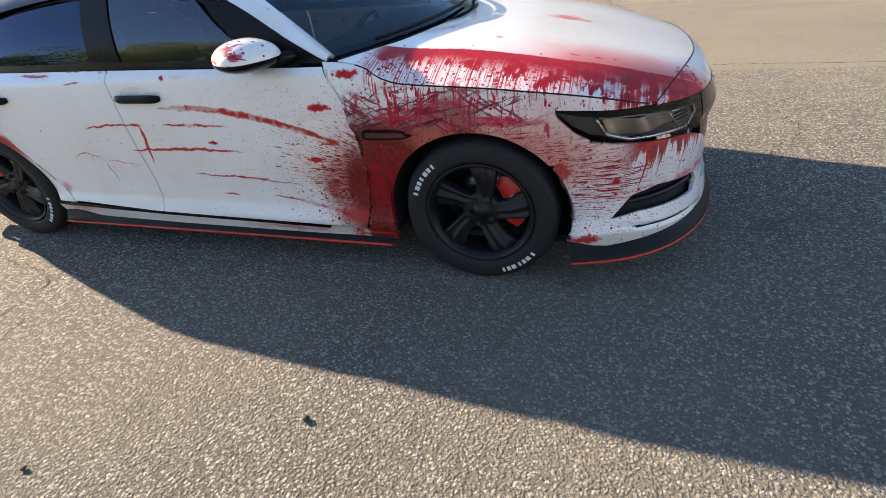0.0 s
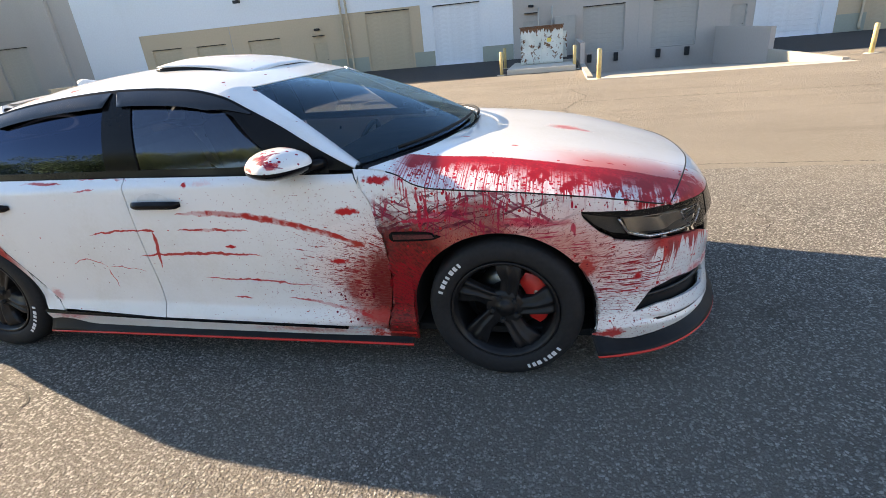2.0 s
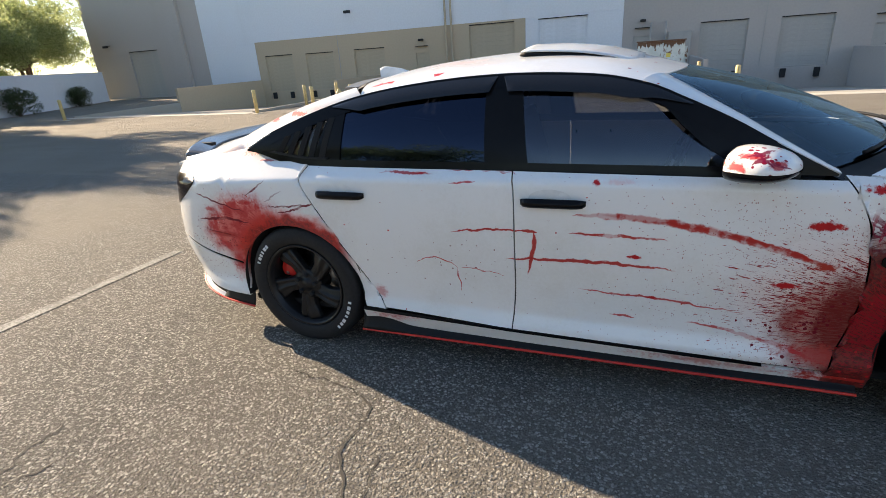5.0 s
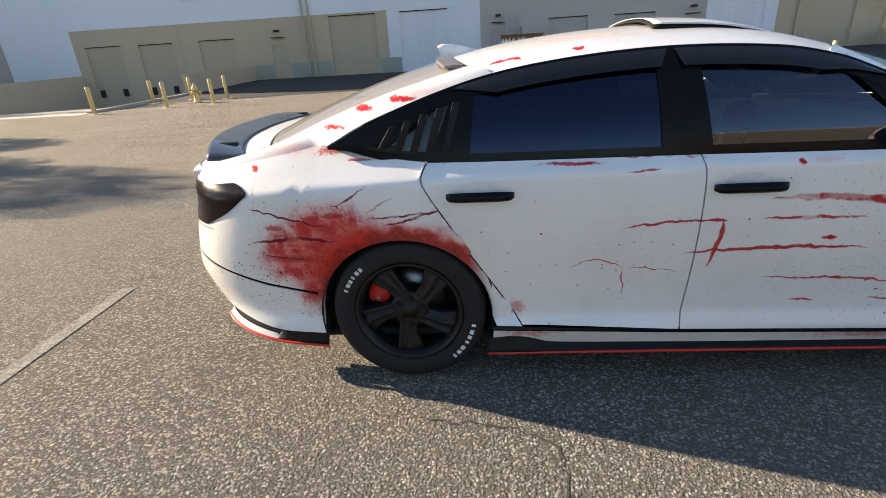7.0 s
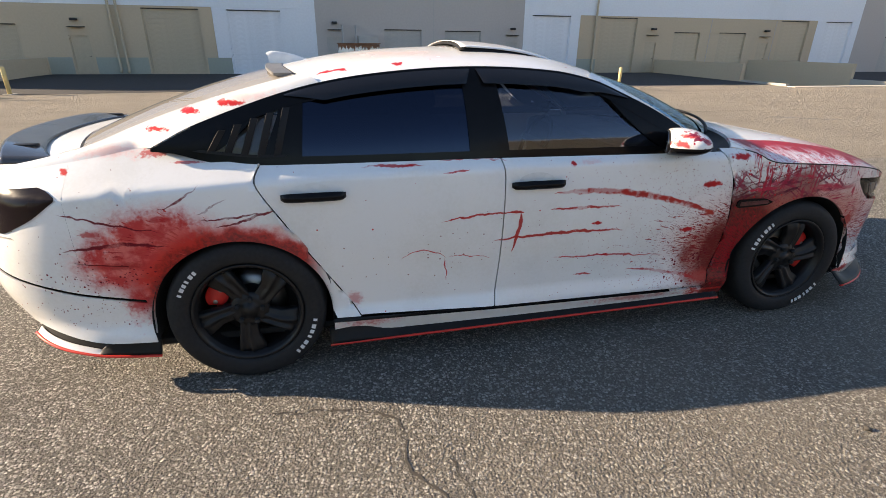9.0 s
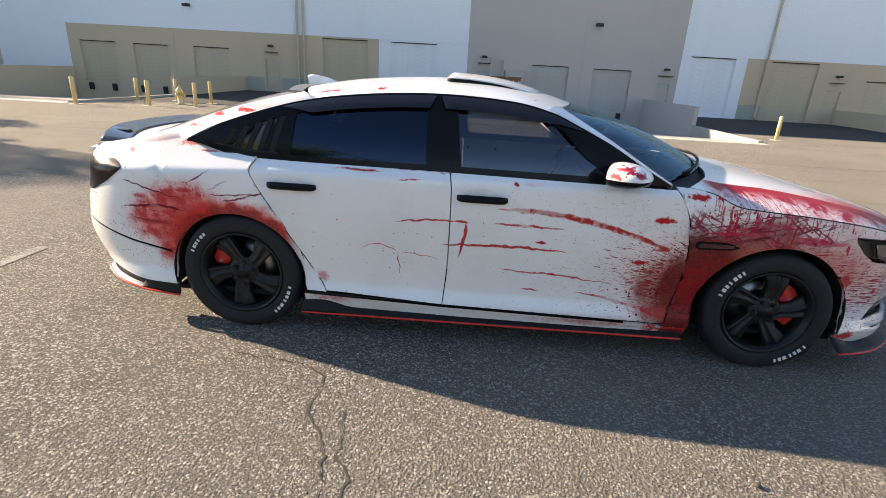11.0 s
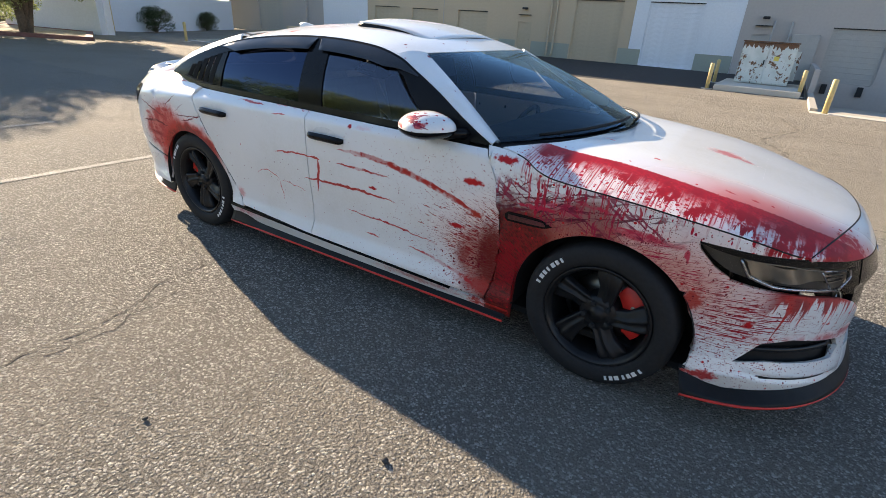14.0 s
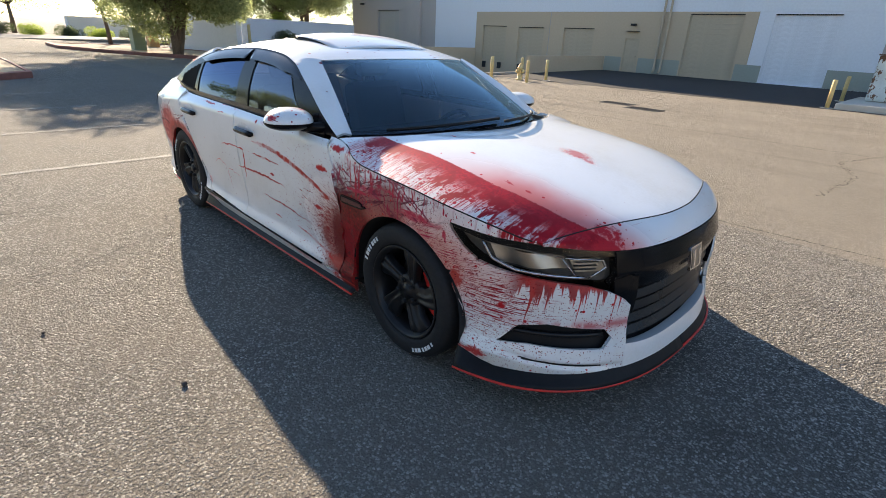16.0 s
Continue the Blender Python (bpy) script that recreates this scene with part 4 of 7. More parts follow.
k.dots(k.m('MULTIPLY', k.gauss(0.62, 0.38, 0.34, 0.20), 0.55), 150, (0.20, 0.006, 0.012), 0.36)
poc = k.m('MULTIPLY', k.gauss(0.80, 0.415, 0.25, 0.022), k.ramp(k.n_mid, 0.35, 0.55))
k.lay(poc, (0.5, 0.02, 0.03), 0.8)
FRONT_PAINT = k.done()

# rear quarter, bumper and pillar
k = car_paint("white_paint_red_spray")
th, r = k.polar(-2.842, 0.31)
ring = k.m('MULTIPLY', k.ramp(k.m('MULTIPLY_ADD', k.n_mid, 0.12, r), 0.535, 0.46), k.ramp(k.x, -2.46, -2.58))
k.lay(k.ramp(k.m('MULTIPLY', k.m('ADD', k.gauss(-3.10, 0.71, 0.21, 0.13), k.m('MULTIPLY', k.gauss(-3.28, 0.58, 0.18, 0.12), 0.9)), k.m('MULTIPLY', k.m('ADD', k.n_mid, 0.3), k.m('MULTIPLY', k.m('ADD', k.n_big, 0.7), k.m('ADD', k.n_fine, 0.5)))), 0.12, 0.80), k.mix(k.ramp(k.n_mid, 0.38, 0.58), (0.70, 0.13, 0.11), (0.55, 0.022, 0.022)), 0.97)
k.lay(k.m('MULTIPLY', ring, k.ramp(k.z, 0.30, 0.45)), k.mix(k.ramp(k.m('MULTIPLY_ADD', k.n_mid, 0.16, r), 0.45, 0.53), k.mix(k.ramp(k.n_fine, 0.4, 0.6), (0.20, 0.012, 0.010), (0.40, 0.02, 0.014)), (0.66, 0.035, 0.022)), 0.97)
k.blob(-3.25, 0.42, 0.08, 0.15, 0.8, RED, 0.9)
k.blob(-3.27, 0.595, 0.16, 0.022, 0.8, (0.40, 0.02, 0.02), 0.8)
k.streaks(-2.75, 0.60, k.m('MULTIPLY', k.gauss(-3.18, 0.68, 0.24, 0.15), 0.50), 14.0, 70.0, (0.42, 0.012, 0.016))
k.streaks(-2.75, 0.50, k.m('MULTIPLY', k.gauss(-3.10, 0.72, 0.22, 0.12), 0.60), 14.0, 30.0, (0.55, 0.06, 0.05))
k.dots(k.m('MULTIPLY', k.gauss(-3.36, 0.535, 0.20, 0.034), 0.98), 95, DEEP, 0.42)
k.dots(k.m('MULTIPLY', k.gauss(-3.35, 0.60, 0.28, 0.2), 0.12), 100)
k.dots(k.m('MULTIPLY', k.gauss(-3.45, 0.40, 0.20, 0.025), 0.75), 105)
k.dots(k.m('MULTIPLY', k.gauss(-3.42, 0.325, 0.20, 0.014), 0.65), 100)
for row in [(-3.47, 0.660, -3.09, 0.668, 0.022, 0.007), (-3.45, 0.815, -3.11, 0.732, 0.0, 0.0035), (-3.10, 0.820, -2.94, 0.912, -0.012, 0.0035), (-2.96, 0.797, -2.84, 0.853, 0.0, 0.004),
            (-2.90, 0.735, -2.66, 0.805, -0.006, 0.005), (-2.68, 0.803, -2.63, 0.745, 0.0, 0.005), (-2.95, 0.77, -2.72, 0.785, 0.0, 0.004)]:
    k.stroke(*row[:5], row[5] * 1.4, 0.97, DEEP)
for row in [(-3.09, 0.785, 0.05, 0.016), (-3.35, 0.735, 0.05, 0.02), (-3.12, 1.012, 0.07, 0.02), (-2.98, 0.98, 0.07, 0.006)]:
    k.blob(*row, 0.8)
for row in [(-3.43, 0.955, 0.020, 0.016, 1.0), (-3.09, 1.10, 0.065, 0.014, 1.0), (-2.97, 1.163, 0.06, 0.014, 1.0), (-2.81, 1.195, 0.08, 0.015, 1.0)]:
    k.blob(*row)
k.blob(-3.25, 1.02, 0.22, 0.035, 0.45, PINK, 0.9)
k.blob(-2.75, 1.215, 0.30, 0.03, 0.35, PINK, 0.9)
REAR_PAINT = k.done()

# roof, pillar and mirror
k = car_paint("white_paint_red_spots")
k.dots(0.02, 26, RED, 0.22)
k.dots(k.m('MULTIPLY', k.m('MULTIPLY', k.gauss(-0.875, 1.04, 0.14, 0.10), k.ramp(k.y, -0.83, -0.86)), 1.0), 48, (0.30, 0.005, 0.03), 0.40)
k.dots(k.m('MULTIPLY', k.ramp(k.m('ABSOLUTE', k.m('SUBTRACT', k.x, -0.95)), 0.48, 0.3), 0.16), 30, DEEP, 0.30)
k.blob(-0.955, 1.025, 0.04, 0.02, 0.9)
k.blob(-0.90, 1.055, 0.05, 0.010, 0.9)
k.blob(-0.84, 1.035, 0.03, 0.016, 0.9)
k.lay(k.m('MULTIPLY', k.ramp(k.noise(k.p, 2.2, 3), 0.52, 0.72), k.ramp(k.z, 1.30, 1.36)), PINK, 0.30)
for row in [(-0.93, 1.05, -0.83, 1.065, 0.004, 0.005), (-0.92, 1.035, -0.86, 1.06, 0.0, 0.004), (-0.87, 1.045, -0.80, 1.02, 0.0, 0.004), (-0.90, 1.07, -0.85, 1.03, 0.0, 0.004)]:
    k.stroke(*row, 0.95, (0.22, 0.004, 0.035))
k.stroke(-2.47, 1.290, -2.33, 1.312, 0.004, 0.006)
k.stroke(-2.14, 1.335, -2.09, 1.340, 0.0, 0.008)
TOP_PAINT = k.done()

BLACKISH = (0.012, 0.012, 0.013)
GLOSS_BLACK = plain("gloss_black_trim", (0.007, 0.007, 0.008), 0.16, grain=0.1, spec=0.14)
SATIN_BLACK = plain("satin_black_plastic", (0.009, 0.009, 0.010), 0.55, grain=0.15, spec=0.25)
LINER = plain("matte_black_plastic", (0.012, 0.012, 0.012), 0.9, grain=0.2)
SLAT_BLACK = plain("grille_slat_black", (0.009, 0.009, 0.010), 0.3, spec=0.3)
RED_TRIM = plain("bright_red_trim", (0.62, 0.03, 0.02), 0.4)
MIRROR_GLASS = plain("mirror_glass", (0.12, 0.125, 0.135), 0.02, 1.0)
CHROME = plain("chrome", (0.75, 0.75, 0.76), 0.12, 1.0)
LAMP_CHROME = plain("lamp_reflector", (0.55, 0.55, 0.56), 0.22, 1.0)
LAMP_DARK = plain("dark_lamp_reflector", (0.36, 0.335, 0.30), 0.30, 1.0)
LAMP_BOWL = plain("lamp_bowl_plastic", (0.07, 0.066, 0.061), 0.35)
RECESS = plain("handle_bowl_paint", (0.74, 0.73, 0.71), 0.3, coat=0.4)
BLOODY_BLACK = plain("red_spotted_black", (0.10, 0.015, 0.02), 0.35, grain=0.5, scale=160)
SILVER = plain("dark_grey_spoiler_paint", (0.050, 0.049, 0.050), 0.20, coat=0.4)
PLASTIC_WHITE = plain("white_plastic", (0.78, 0.78, 0.77), 0.35)
VISOR = plain("smoked_visor", (0.010, 0.010, 0.012), 0.06, spec=0.5)
VISOR_PALE = plain("pale_visor", (0.16, 0.155, 0.15), 0.4)
CABIN = plain("dark_cabin_plastic", (0.05, 0.05, 0.054), 0.6)
SEAT = plain("grey_seat_cloth", (0.46, 0.45, 0.44), 0.9)
TINT = glass("dark_tinted_glass", (0.014, 0.017, 0.026), 0.0, 1.62, (0.45, 0.62, 1.0))
QUARTER_TINT = glass("quarter_tinted_glass", (0.7, 0.7, 0.7), 0.0, 1.7)
FRONT_TINT = glass("front_tinted_glass", (0.34, 0.36, 0.38), 0.0, 1.85, (0.70, 0.80, 1.0))
SCREEN = glass("windscreen_glass", (0.74, 0.82, 0.85), 0.0, 1.75, (0.58, 0.84, 1.0))
BACK_GLASS = glass("dusty_rear_glass", (0.03, 0.032, 0.04), 0.0, 1.8, (0.95, 0.95, 1.0), (0.66, 0.60, 0.52), 0.50)
LAMP_GLASS = glass("lamp_glass", (0.92, 0.93, 0.94), 0.0, 1.22)
TAIL_LENS = plain("smoked_tail_lens", (0.008, 0.004, 0.005), 0.2, grain=0.2, spec=0.12)
TYRE = plain("tyre_rubber", (0.016, 0.016, 0.017), 0.7, grain=0.2, scale=60, bump=0.0005, spec=0.3)
WHEEL_BLACK = plain("matte_black_wheel", (0.011, 0.011, 0.012), 0.40, grain=0.2, spec=0.32)
CALIPER = plain("red_caliper_paint", (0.60, 0.025, 0.02), 0.35)
STEEL = plain("brake_steel", (0.30, 0.29, 0.28), 0.35, 1.0)
LETTER = plain("white_tyre_paint", (0.72, 0.72, 0.71), 0.6)


# ---- the car: body surfaces (x forward, front axle at 0, right side at -y) ----
W_FOOT = smooth_tab([(0.10, 0.855), (0.17, 0.876), (0.215, 0.895), (0.25, 0.909)])
W_LOW = smooth_tab([(0.318, 0.882), (0.40, 0.886), (0.50, 0.898), (0.60, 0.911), (0.70, 0.919), (0.80, 0.923), (0.88, 0.921), (0.92, 0.917)])
CREASE = smooth_tab([(-3.6, 0.862), (-3.45, 0.870), (-2.7, 0.912), (-2.0, 0.924), (-0.6, 0.928), (0.1, 0.90)])


def W_TAB(z):
    """Half width at height z: full flanks up to the shoulder crease, then a ledge that leans in."""
    if z > 0.92:
        return 0.917 - 1.22 * (z - 0.92)
    return W_LOW(z) if z > 0.318 else W_FOOT(z) if z < 0.25 else mix3(0.909, 0.882, (z - 0.25) / 0.068)


TAPER = smooth_tab([(-3.9, 0.95), (-3.2, 0.985), (-2.8, 1.0), (-2.2, 1.0), (-0.6, 1.0), (0.0, 1.0), (0.10, 0.995)])
NOSE = smooth_tab([(0.08, 0.90), (0.16, 0.945), (0.25, 0.945), (0.40, 0.925), (0.55, 0.925), (0.66, 0.90), (0.74, 0.875), (0.80, 0.84), (0.90, 0.75)])
TAIL = smooth_tab([(0.10, -3.72), (0.25, -3.84), (0.45, -3.95), (0.62, -3.925), (0.80, -3.87), (0.95, -3.86), (1.02, -3.80)])
BELT = smooth_tab([(-3.9, 0.925), (-3.6, 0.955), (-3.3, 1.003), (-3.12, 1.03), (-2.9, 1.0), (-2.71, 0.98), (-1.7, 0.972), (-1.13, 0.967), (-0.6, 0.962)])
DLO = smooth_tab([(-3.12, 1.032), (-2.94, 1.12), (-2.56, 1.245), (-2.25, 1.30), (-1.82, 1.328), (-1.42, 1.311), (-1.22, 1.270), (-1.1, 1.220), (-0.93, 1.140), (-0.8, 1.066), (-0.61, 0.963)])
XF, XR, PF, PR = 0.10, -3.05, 2.55, 3.6


def width(x, z):
    k = min(1.0, max(0.0, (z - 0.60) / 0.25))
    return W_TAB(z + (0.92 - CREASE(x)) * k) * TAPER(x)


def skin(x, z, s=-1, off=0.0):
    """The car's side at length x and height z; off: metres outwards."""
    w = width(x, z)
    if x > XF:
        q = min(1.0, (x - XF) / (NOSE(z) - XF))
        w *= (max(0.0, 1 - q ** PF)) ** (1 / PF)
    elif x < XR:
        q = min(1.0, (XR - x) / (XR - TAIL(z)))
        w *= (max(0.0, 1 - q ** PR)) ** (1 / PR)
    return Vector((x, s * (w + off), z))


def nose(y, z, off=0.0):
    """The car's front at lateral place y and height z."""
    q = min(1.0, abs(y) / width(XF, z))
    return Vector((XF + (NOSE(z) - XF) * (1 - q ** PF) ** (1 / PF) + off, y, z))


def tail(y, z, off=0.0):
    q = min(1.0, abs(y) / width(XR, z))
    return Vector((XR - (XR - TAIL(z)) * (1 - q ** PR) ** (1 / PR) - off, y, z))


def wrap(u, z, s=-1):
    """Round the front: u from 0 (side, at x = XF) to 1 (middle of the nose)."""
    a = min(1.0, max(0.0, u)) * math.pi / 2
    return Vector((XF + (NOSE(z) - XF) * math.sin(a) ** (2 / PF), s * width(XF, z) * math.cos(a) ** (2 / PF), z))


def wrap_x(x, z):
    return math.asin(min(1.0, max(0.0, (x - XF) / (NOSE(z) - XF))) ** (PF / 2)) * 2 / math.pi


def wrap_y(y, z):
    return math.acos(min(1.0, max(0.0, abs(y) / width(XF, z))) ** (PF / 2)) * 2 / math.pi


def rwrap(u, z, s=-1):
    """Round the back: u from 0 (side, at x = XR) to 1 (middle of the tail)."""
    a = min(1.0, max(0.0, u)) * math.pi / 2
    x = XR - (XR - TAIL(z)) * math.sin(a) ** (2 / PR)
    return Vector((x, s * width(x, z) * math.cos(a) ** (2 / PR), z))


def rwrap_x(x, z):
    return math.asin(min(1.0, max(0.0, (XR - x) / (XR - TAIL(z)))) ** (PR / 2)) * 2 / math.pi


def green(x, z, s=-1, off=0.0):
    """The leaning side of the cabin above the belt line."""
    h = z - 0.97
    y = 0.852 * TAPER(x) - 0.012 - 0.14 * h - 0.92 * h * abs(h)
    y -= 0.035 * max(0.0, -2.3 - x) ** 1.5
    return Vector((x, s * (y + off), z))


def panel(name, f, nu, nv, mat, parent, label="", flange=0.014, off=0.0, us=None):
    """A skin panel: the grid f(a, b), a and b from 0 to 1, with its edges turned inwards."""
    us = us or [i / nu for i in range(nu + 1)]
    nu = len(us) - 1
    P = np.array([[f(u, j / nv) for j in range(nv + 1)] for u in us], float)
    du, dv = np.gradient(P, axis=0), np.gradient(P, axis=1)
    N = np.cross(du, dv)
    N /= np.maximum(np.linalg.norm(N, axis=2, keepdims=True), 1e-9)
    ref = np.array([np.clip(P[..., 0], -2.6, -0.6), P[..., 1] * 0.0, np.full(P.shape[:2], 0.55)]).transpose(1, 2, 0)
    flip = (N * (P - ref)).sum() < 0
    if flip:
        N = -N
    P = P + N * off
    vs = [tuple(p) for p in P.reshape(-1, 3)]
    idx = lambda i, j: i * (nv + 1) + j
    fs = []
    for i in range(nu):
        for j in range(nv):
            q = (idx(i, j), idx(i + 1, j), idx(i + 1, j + 1), idx(i, j + 1))
            fs.append(q[::-1] if flip else q)
    rim = [(i, 0) for i in range(nu)] + [(nu, j) for j in range(nv)] + [(i, nv) for i in range(nu, 0, -1)] + [(0, j) for j in range(nv, 0, -1)]
    if flange:
        base = len(vs)
        for i, j in rim:
            vs.append(tuple(P[i, j]))
            vs.append(tuple(P[i, j] - N[i, j] * flange))
        n = len(rim)
        for k in range(n):
            a, b = base + 2 * k, base + 2 * ((k + 1) % n)
            q = (a, a + 1, b + 1, b)
            fs.append(q[::-1] if flip else q)
    return mesh_ob(name, vs, fs, mat, parent, label, smooth=True)


def slab(name, f, nu, nv, thick, mat, parent, label=""):
    """A closed slab: top f(a, b), and the same, thick metres lower along the normal."""
    P = np.array([[f(i / nu, j / nv) for j in range(nv + 1)] for i in range(nu + 1)], float)
    N = np.cross(np.gradient(P, axis=0), np.gradient(P, axis=1))
    N /= np.maximum(np.linalg.norm(N, axis=2, keepdims=True), 1e-9)
    Q = P - N * thick
    n = (nu + 1) * (nv + 1)
    vs = [tuple(p) for p in P.reshape(-1, 3)] + [tuple(p) for p in Q.reshape(-1, 3)]
    idx = lambda i, j: i * (nv + 1) + j
    bm = bmesh.new()
    bv = [bm.verts.new(v) for v in vs]
    for i in range(nu):
        for j in range(nv):
            q = (idx(i, j), idx(i + 1, j), idx(i + 1, j + 1), idx(i, j + 1))
            bm.faces.new([bv[k] for k in q])
            bm.faces.new([bv[k + n] for k in q[::-1]])
    rim = [(i, 0) for i in range(nu)] + [(nu, j) for j in range(nv)] + [(i, nv) for i in range(nu, 0, -1)] + [(0, j) for j in range(nv, 0, -1)]
    for k in range(len(rim)):
        a, b = idx(*rim[k]), idx(*rim[(k + 1) % len(rim)])
        bm.faces.new((bv[a], bv[a + n], bv[b + n], bv[b]))
    bmesh.ops.recalc_face_normals(bm, faces=bm.faces[:])
    es = [e for e in bm.edges if len(e.link_faces) == 2 and e.calc_face_angle() > 0.9]
    bmesh.ops.bevel(bm, geom=es, offset=min(0.004, thick * 0.3), segments=2, affect='EDGES')
    return part(name, bm, mat, parent, label, smooth=True)


def mix3(a, b, t):
    return a + (b - a) * t


# shut lines, as x at height z
GAP_F = smooth_tab([(0.20, -0.545), (0.27, -0.53), (0.42, -0.50), (0.58, -0.49), (0.80, -0.52), (0.90, -0.565), (0.97, -0.61)])
GAP_M = smooth_tab([(0.20, -1.72), (0.28, -1.715), (0.45, -1.703), (0.70, -1.70), (0.88, -1.702), (0.93, -1.708), (0.98, -1.718)])
GAP_R = smooth_tab([(0.22, -2.325), (0.33, -2.39), (0.58, -2.545), (0.78, -2.665), (0.88, -2.725), (0.925, -2.735), (0.98, -2.705)])
DOOR_LOW = lambda x: lerp([(-2.5, 0.272), (-1.7, 0.247), (-0.5, 0.232)], x)       # foot of the doors
SKIRT_TOP = lambda x: lerp([(-2.50, 0.205), (-2.40, 0.220), (-2.33, 0.212), (-2.22, 0.170), (-1.6, 0.160), (-0.8, 0.166), (-0.45, 0.176)], x)
ARCH_F, ARCH_R = (-0.02, 0.315, 0.385), (-2.842, 0.31, 0.365)
HUB_F, HUB_R, HUB_Z = -0.012, -2.832, 0.332
G = 0.0028       # half a shut line


def arch(x, a):
    d = a[2] ** 2 - (x - a[0]) ** 2
    return a[1] + math.sqrt(d) if d > 0 else -9


car = tagged(new("car"), "white four-door sedan with red splatter paint and black wheels", "car")
EDGE = smooth_tab([(-0.62, 0.968), (-0.52, 0.962), (-0.41, 0.940), (-0.34, 0.906), (-0.27, 0.888), (0.03, 0.867), (0.30, 0.838), (0.46, 0.806), (0.58, 0.770), (0.65, 0.756), (0.9, 0.74)])
LAMP_LOW = lambda x: lerp([(0.28, 0.770), (0.305, 0.750), (0.36, 0.695), (0.42, 0.659), (0.50, 0.641), (0.65, 0.621), (0.73, 0.611), (0.79, 0.597), (0.9, 0.58)], x)
LAMP_TOP = lambda x: lerp([(0.28, 0.779), (0.41, 0.769), (0.47, 0.762), (0.65, 0.752), (0.71, 0.746), (0.82, 0.725), (0.92, 0.708)], x)

for s in (-1, 1):
    # the marks are on the right-hand side alone
    DOOR_M, SILL_M, FRONT_M, REAR_M, TOP_M = (DOOR_PAINT, SILL_PAINT, FRONT_PAINT, REAR_PAINT, TOP_PAINT) if s < 0 else (PAINT,) * 5

    def door(xa, xb, top, s=s):
        def f(a, b):
            x = mix3(xa(0.6) + G, xb(0.6) - G, a)
            z = mix3(DOOR_LOW(x), top(x) - 0.012, b)
            x = mix3(xa(z) + G, xb(z) - G, a)
            return skin(x, z, s)
        return f
    front_door = panel("door", door(GAP_M, GAP_F, BELT), 26, 46, DOOR_M, car, "white front door with red streaks")
    rear_door = panel("door", door(GAP_R, GAP_M, BELT), 26, 46, DOOR_M, car, "white rear door with fine red spatter")

    # front fender, its lower edge the wheel arch
    cols = [-0.62 + 0.215 * i / 8 for i in range(8)] + [ARCH_F[0] - ARCH_F[2] * math.cos(math.pi * i / 34) for i in range(35)]
    cols = [c for c in cols if c < 0.272] + [0.272, 0.30, 0.33, 0.36, 0.39, 0.416]
    cols[0] = -0.615
    span = cols[-1] - cols[0]

    def fender(a, b, s=s):
        x = cols[0] + a * span
        lo = max(0.166, arch(x, ARCH_F)) if x < 0.272 else max(arch(x, ARCH_F), 0.545 + (x - 0.272) / 1.45)
        hi = EDGE(x) - G if x < 0.28 else LAMP_LOW(x) - 0.003
        z = mix3(lo, hi, b)
        xx = max(x, GAP_F(z) + G) if x < -0.405 else x
        return skin(xx, z, s)
    panel("fender", fender, 0, 26, FRONT_M, car, "white front fender covered in red splatter" if s < 0 else "", us=[(c - cols[0]) / span for c in cols])

    # the fender's point above the headlamp
    panel("fender_point", lambda a, b, s=s: skin(mix3(0.273, 0.635, a), mix3(LAMP_TOP(mix3(0.273, 0.635, a)) + 0.002, max(LAMP_TOP(mix3(0.273, 0.635, a)) + 0.003, EDGE(mix3(0.273, 0.635, a)) - G), b), s), 20, 6, FRONT_M, car)

    # rear quarter, round to the bumper line
    rc = [ARCH_R[0] - ARCH_R[2] * math.cos(math.pi * i / 30) for i in range(31)]
    rc = [-3.42, -3.36, -3.30, -3.25] + rc[1:] + [-2.46, -2.44, -2.41, -2.38, -2.345]
    rspan = rc[-1] - rc[0]

    def quarter(a, b, s=s):
        x = rc[0] + a * rspan
        lo = max(DOOR_LOW(x) - 0.002, arch(x, ARCH_R)) if x > -3.207 else lerp([(-3.42, 0.612), (-3.25, 0.595)], x)
        hi = BELT(x) - 0.012 if x > -3.12 else BELT(x)
        z = mix3(lo, hi, b)
        xx = min(x, GAP_R(z) - G) if x > -2.9 else x
        return skin(xx, z, s)
    panel("rear_quarter", quarter, 0, 26, REAR_M, car, "white rear quarter panel with red spray over the arch" if s < 0 else "", us=[(c - rc[0]) / rspan for c in rc])

    # sill: white strip, black moulding and black skirt with a red edge
    panel("sill", lambda a, b, s=s: skin(mix3(-2.475, -0.412, a), mix3(SKIRT_TOP(mix3(-2.475, -0.412, a)) - 0.006, DOOR_LOW(mix3(-2.475, -0.412, a)) - 0.021, b), s), 60, 5, SILL_M, car)
    panel("sill_moulding", lambda a, b, s=s: skin(mix3(-2.475, -0.74, a), DOOR_LOW(mix3(-2.475, -0.74, a)) - mix3(0.019, 0.003 + 0.013 * max(0, a - 0.8) / 0.2, b), s, 0.005), 30, 3, GLOSS_BLACK, car, "thin black sill moulding")

    def skirt(a, b, s=s):
        x = mix3(-2.50, -0.43, a)
        z = mix3(SKIRT_TOP(x), mix3(0.132, 0.150, a), b)
        return Vector((x, s * (0.869 + 0.032 * b ** 1.5), z))
    slab("side_skirt", skirt, 60, 5, 0.008, SATIN_BLACK, car, "black side skirt extension")

    def skirt_edge(a, s=s):
        p = skirt(a, 1.0)
        return (p.x, p.y + s * 0.002, p.z)
    bm = bmesh.new()
    tube(bm, [skirt_edge(i / 30) for i in range(31)], 0.0062, 8)
    part("skirt_edge", bm, RED_TRIM, car, "thin bright red edge strip", smooth=True)

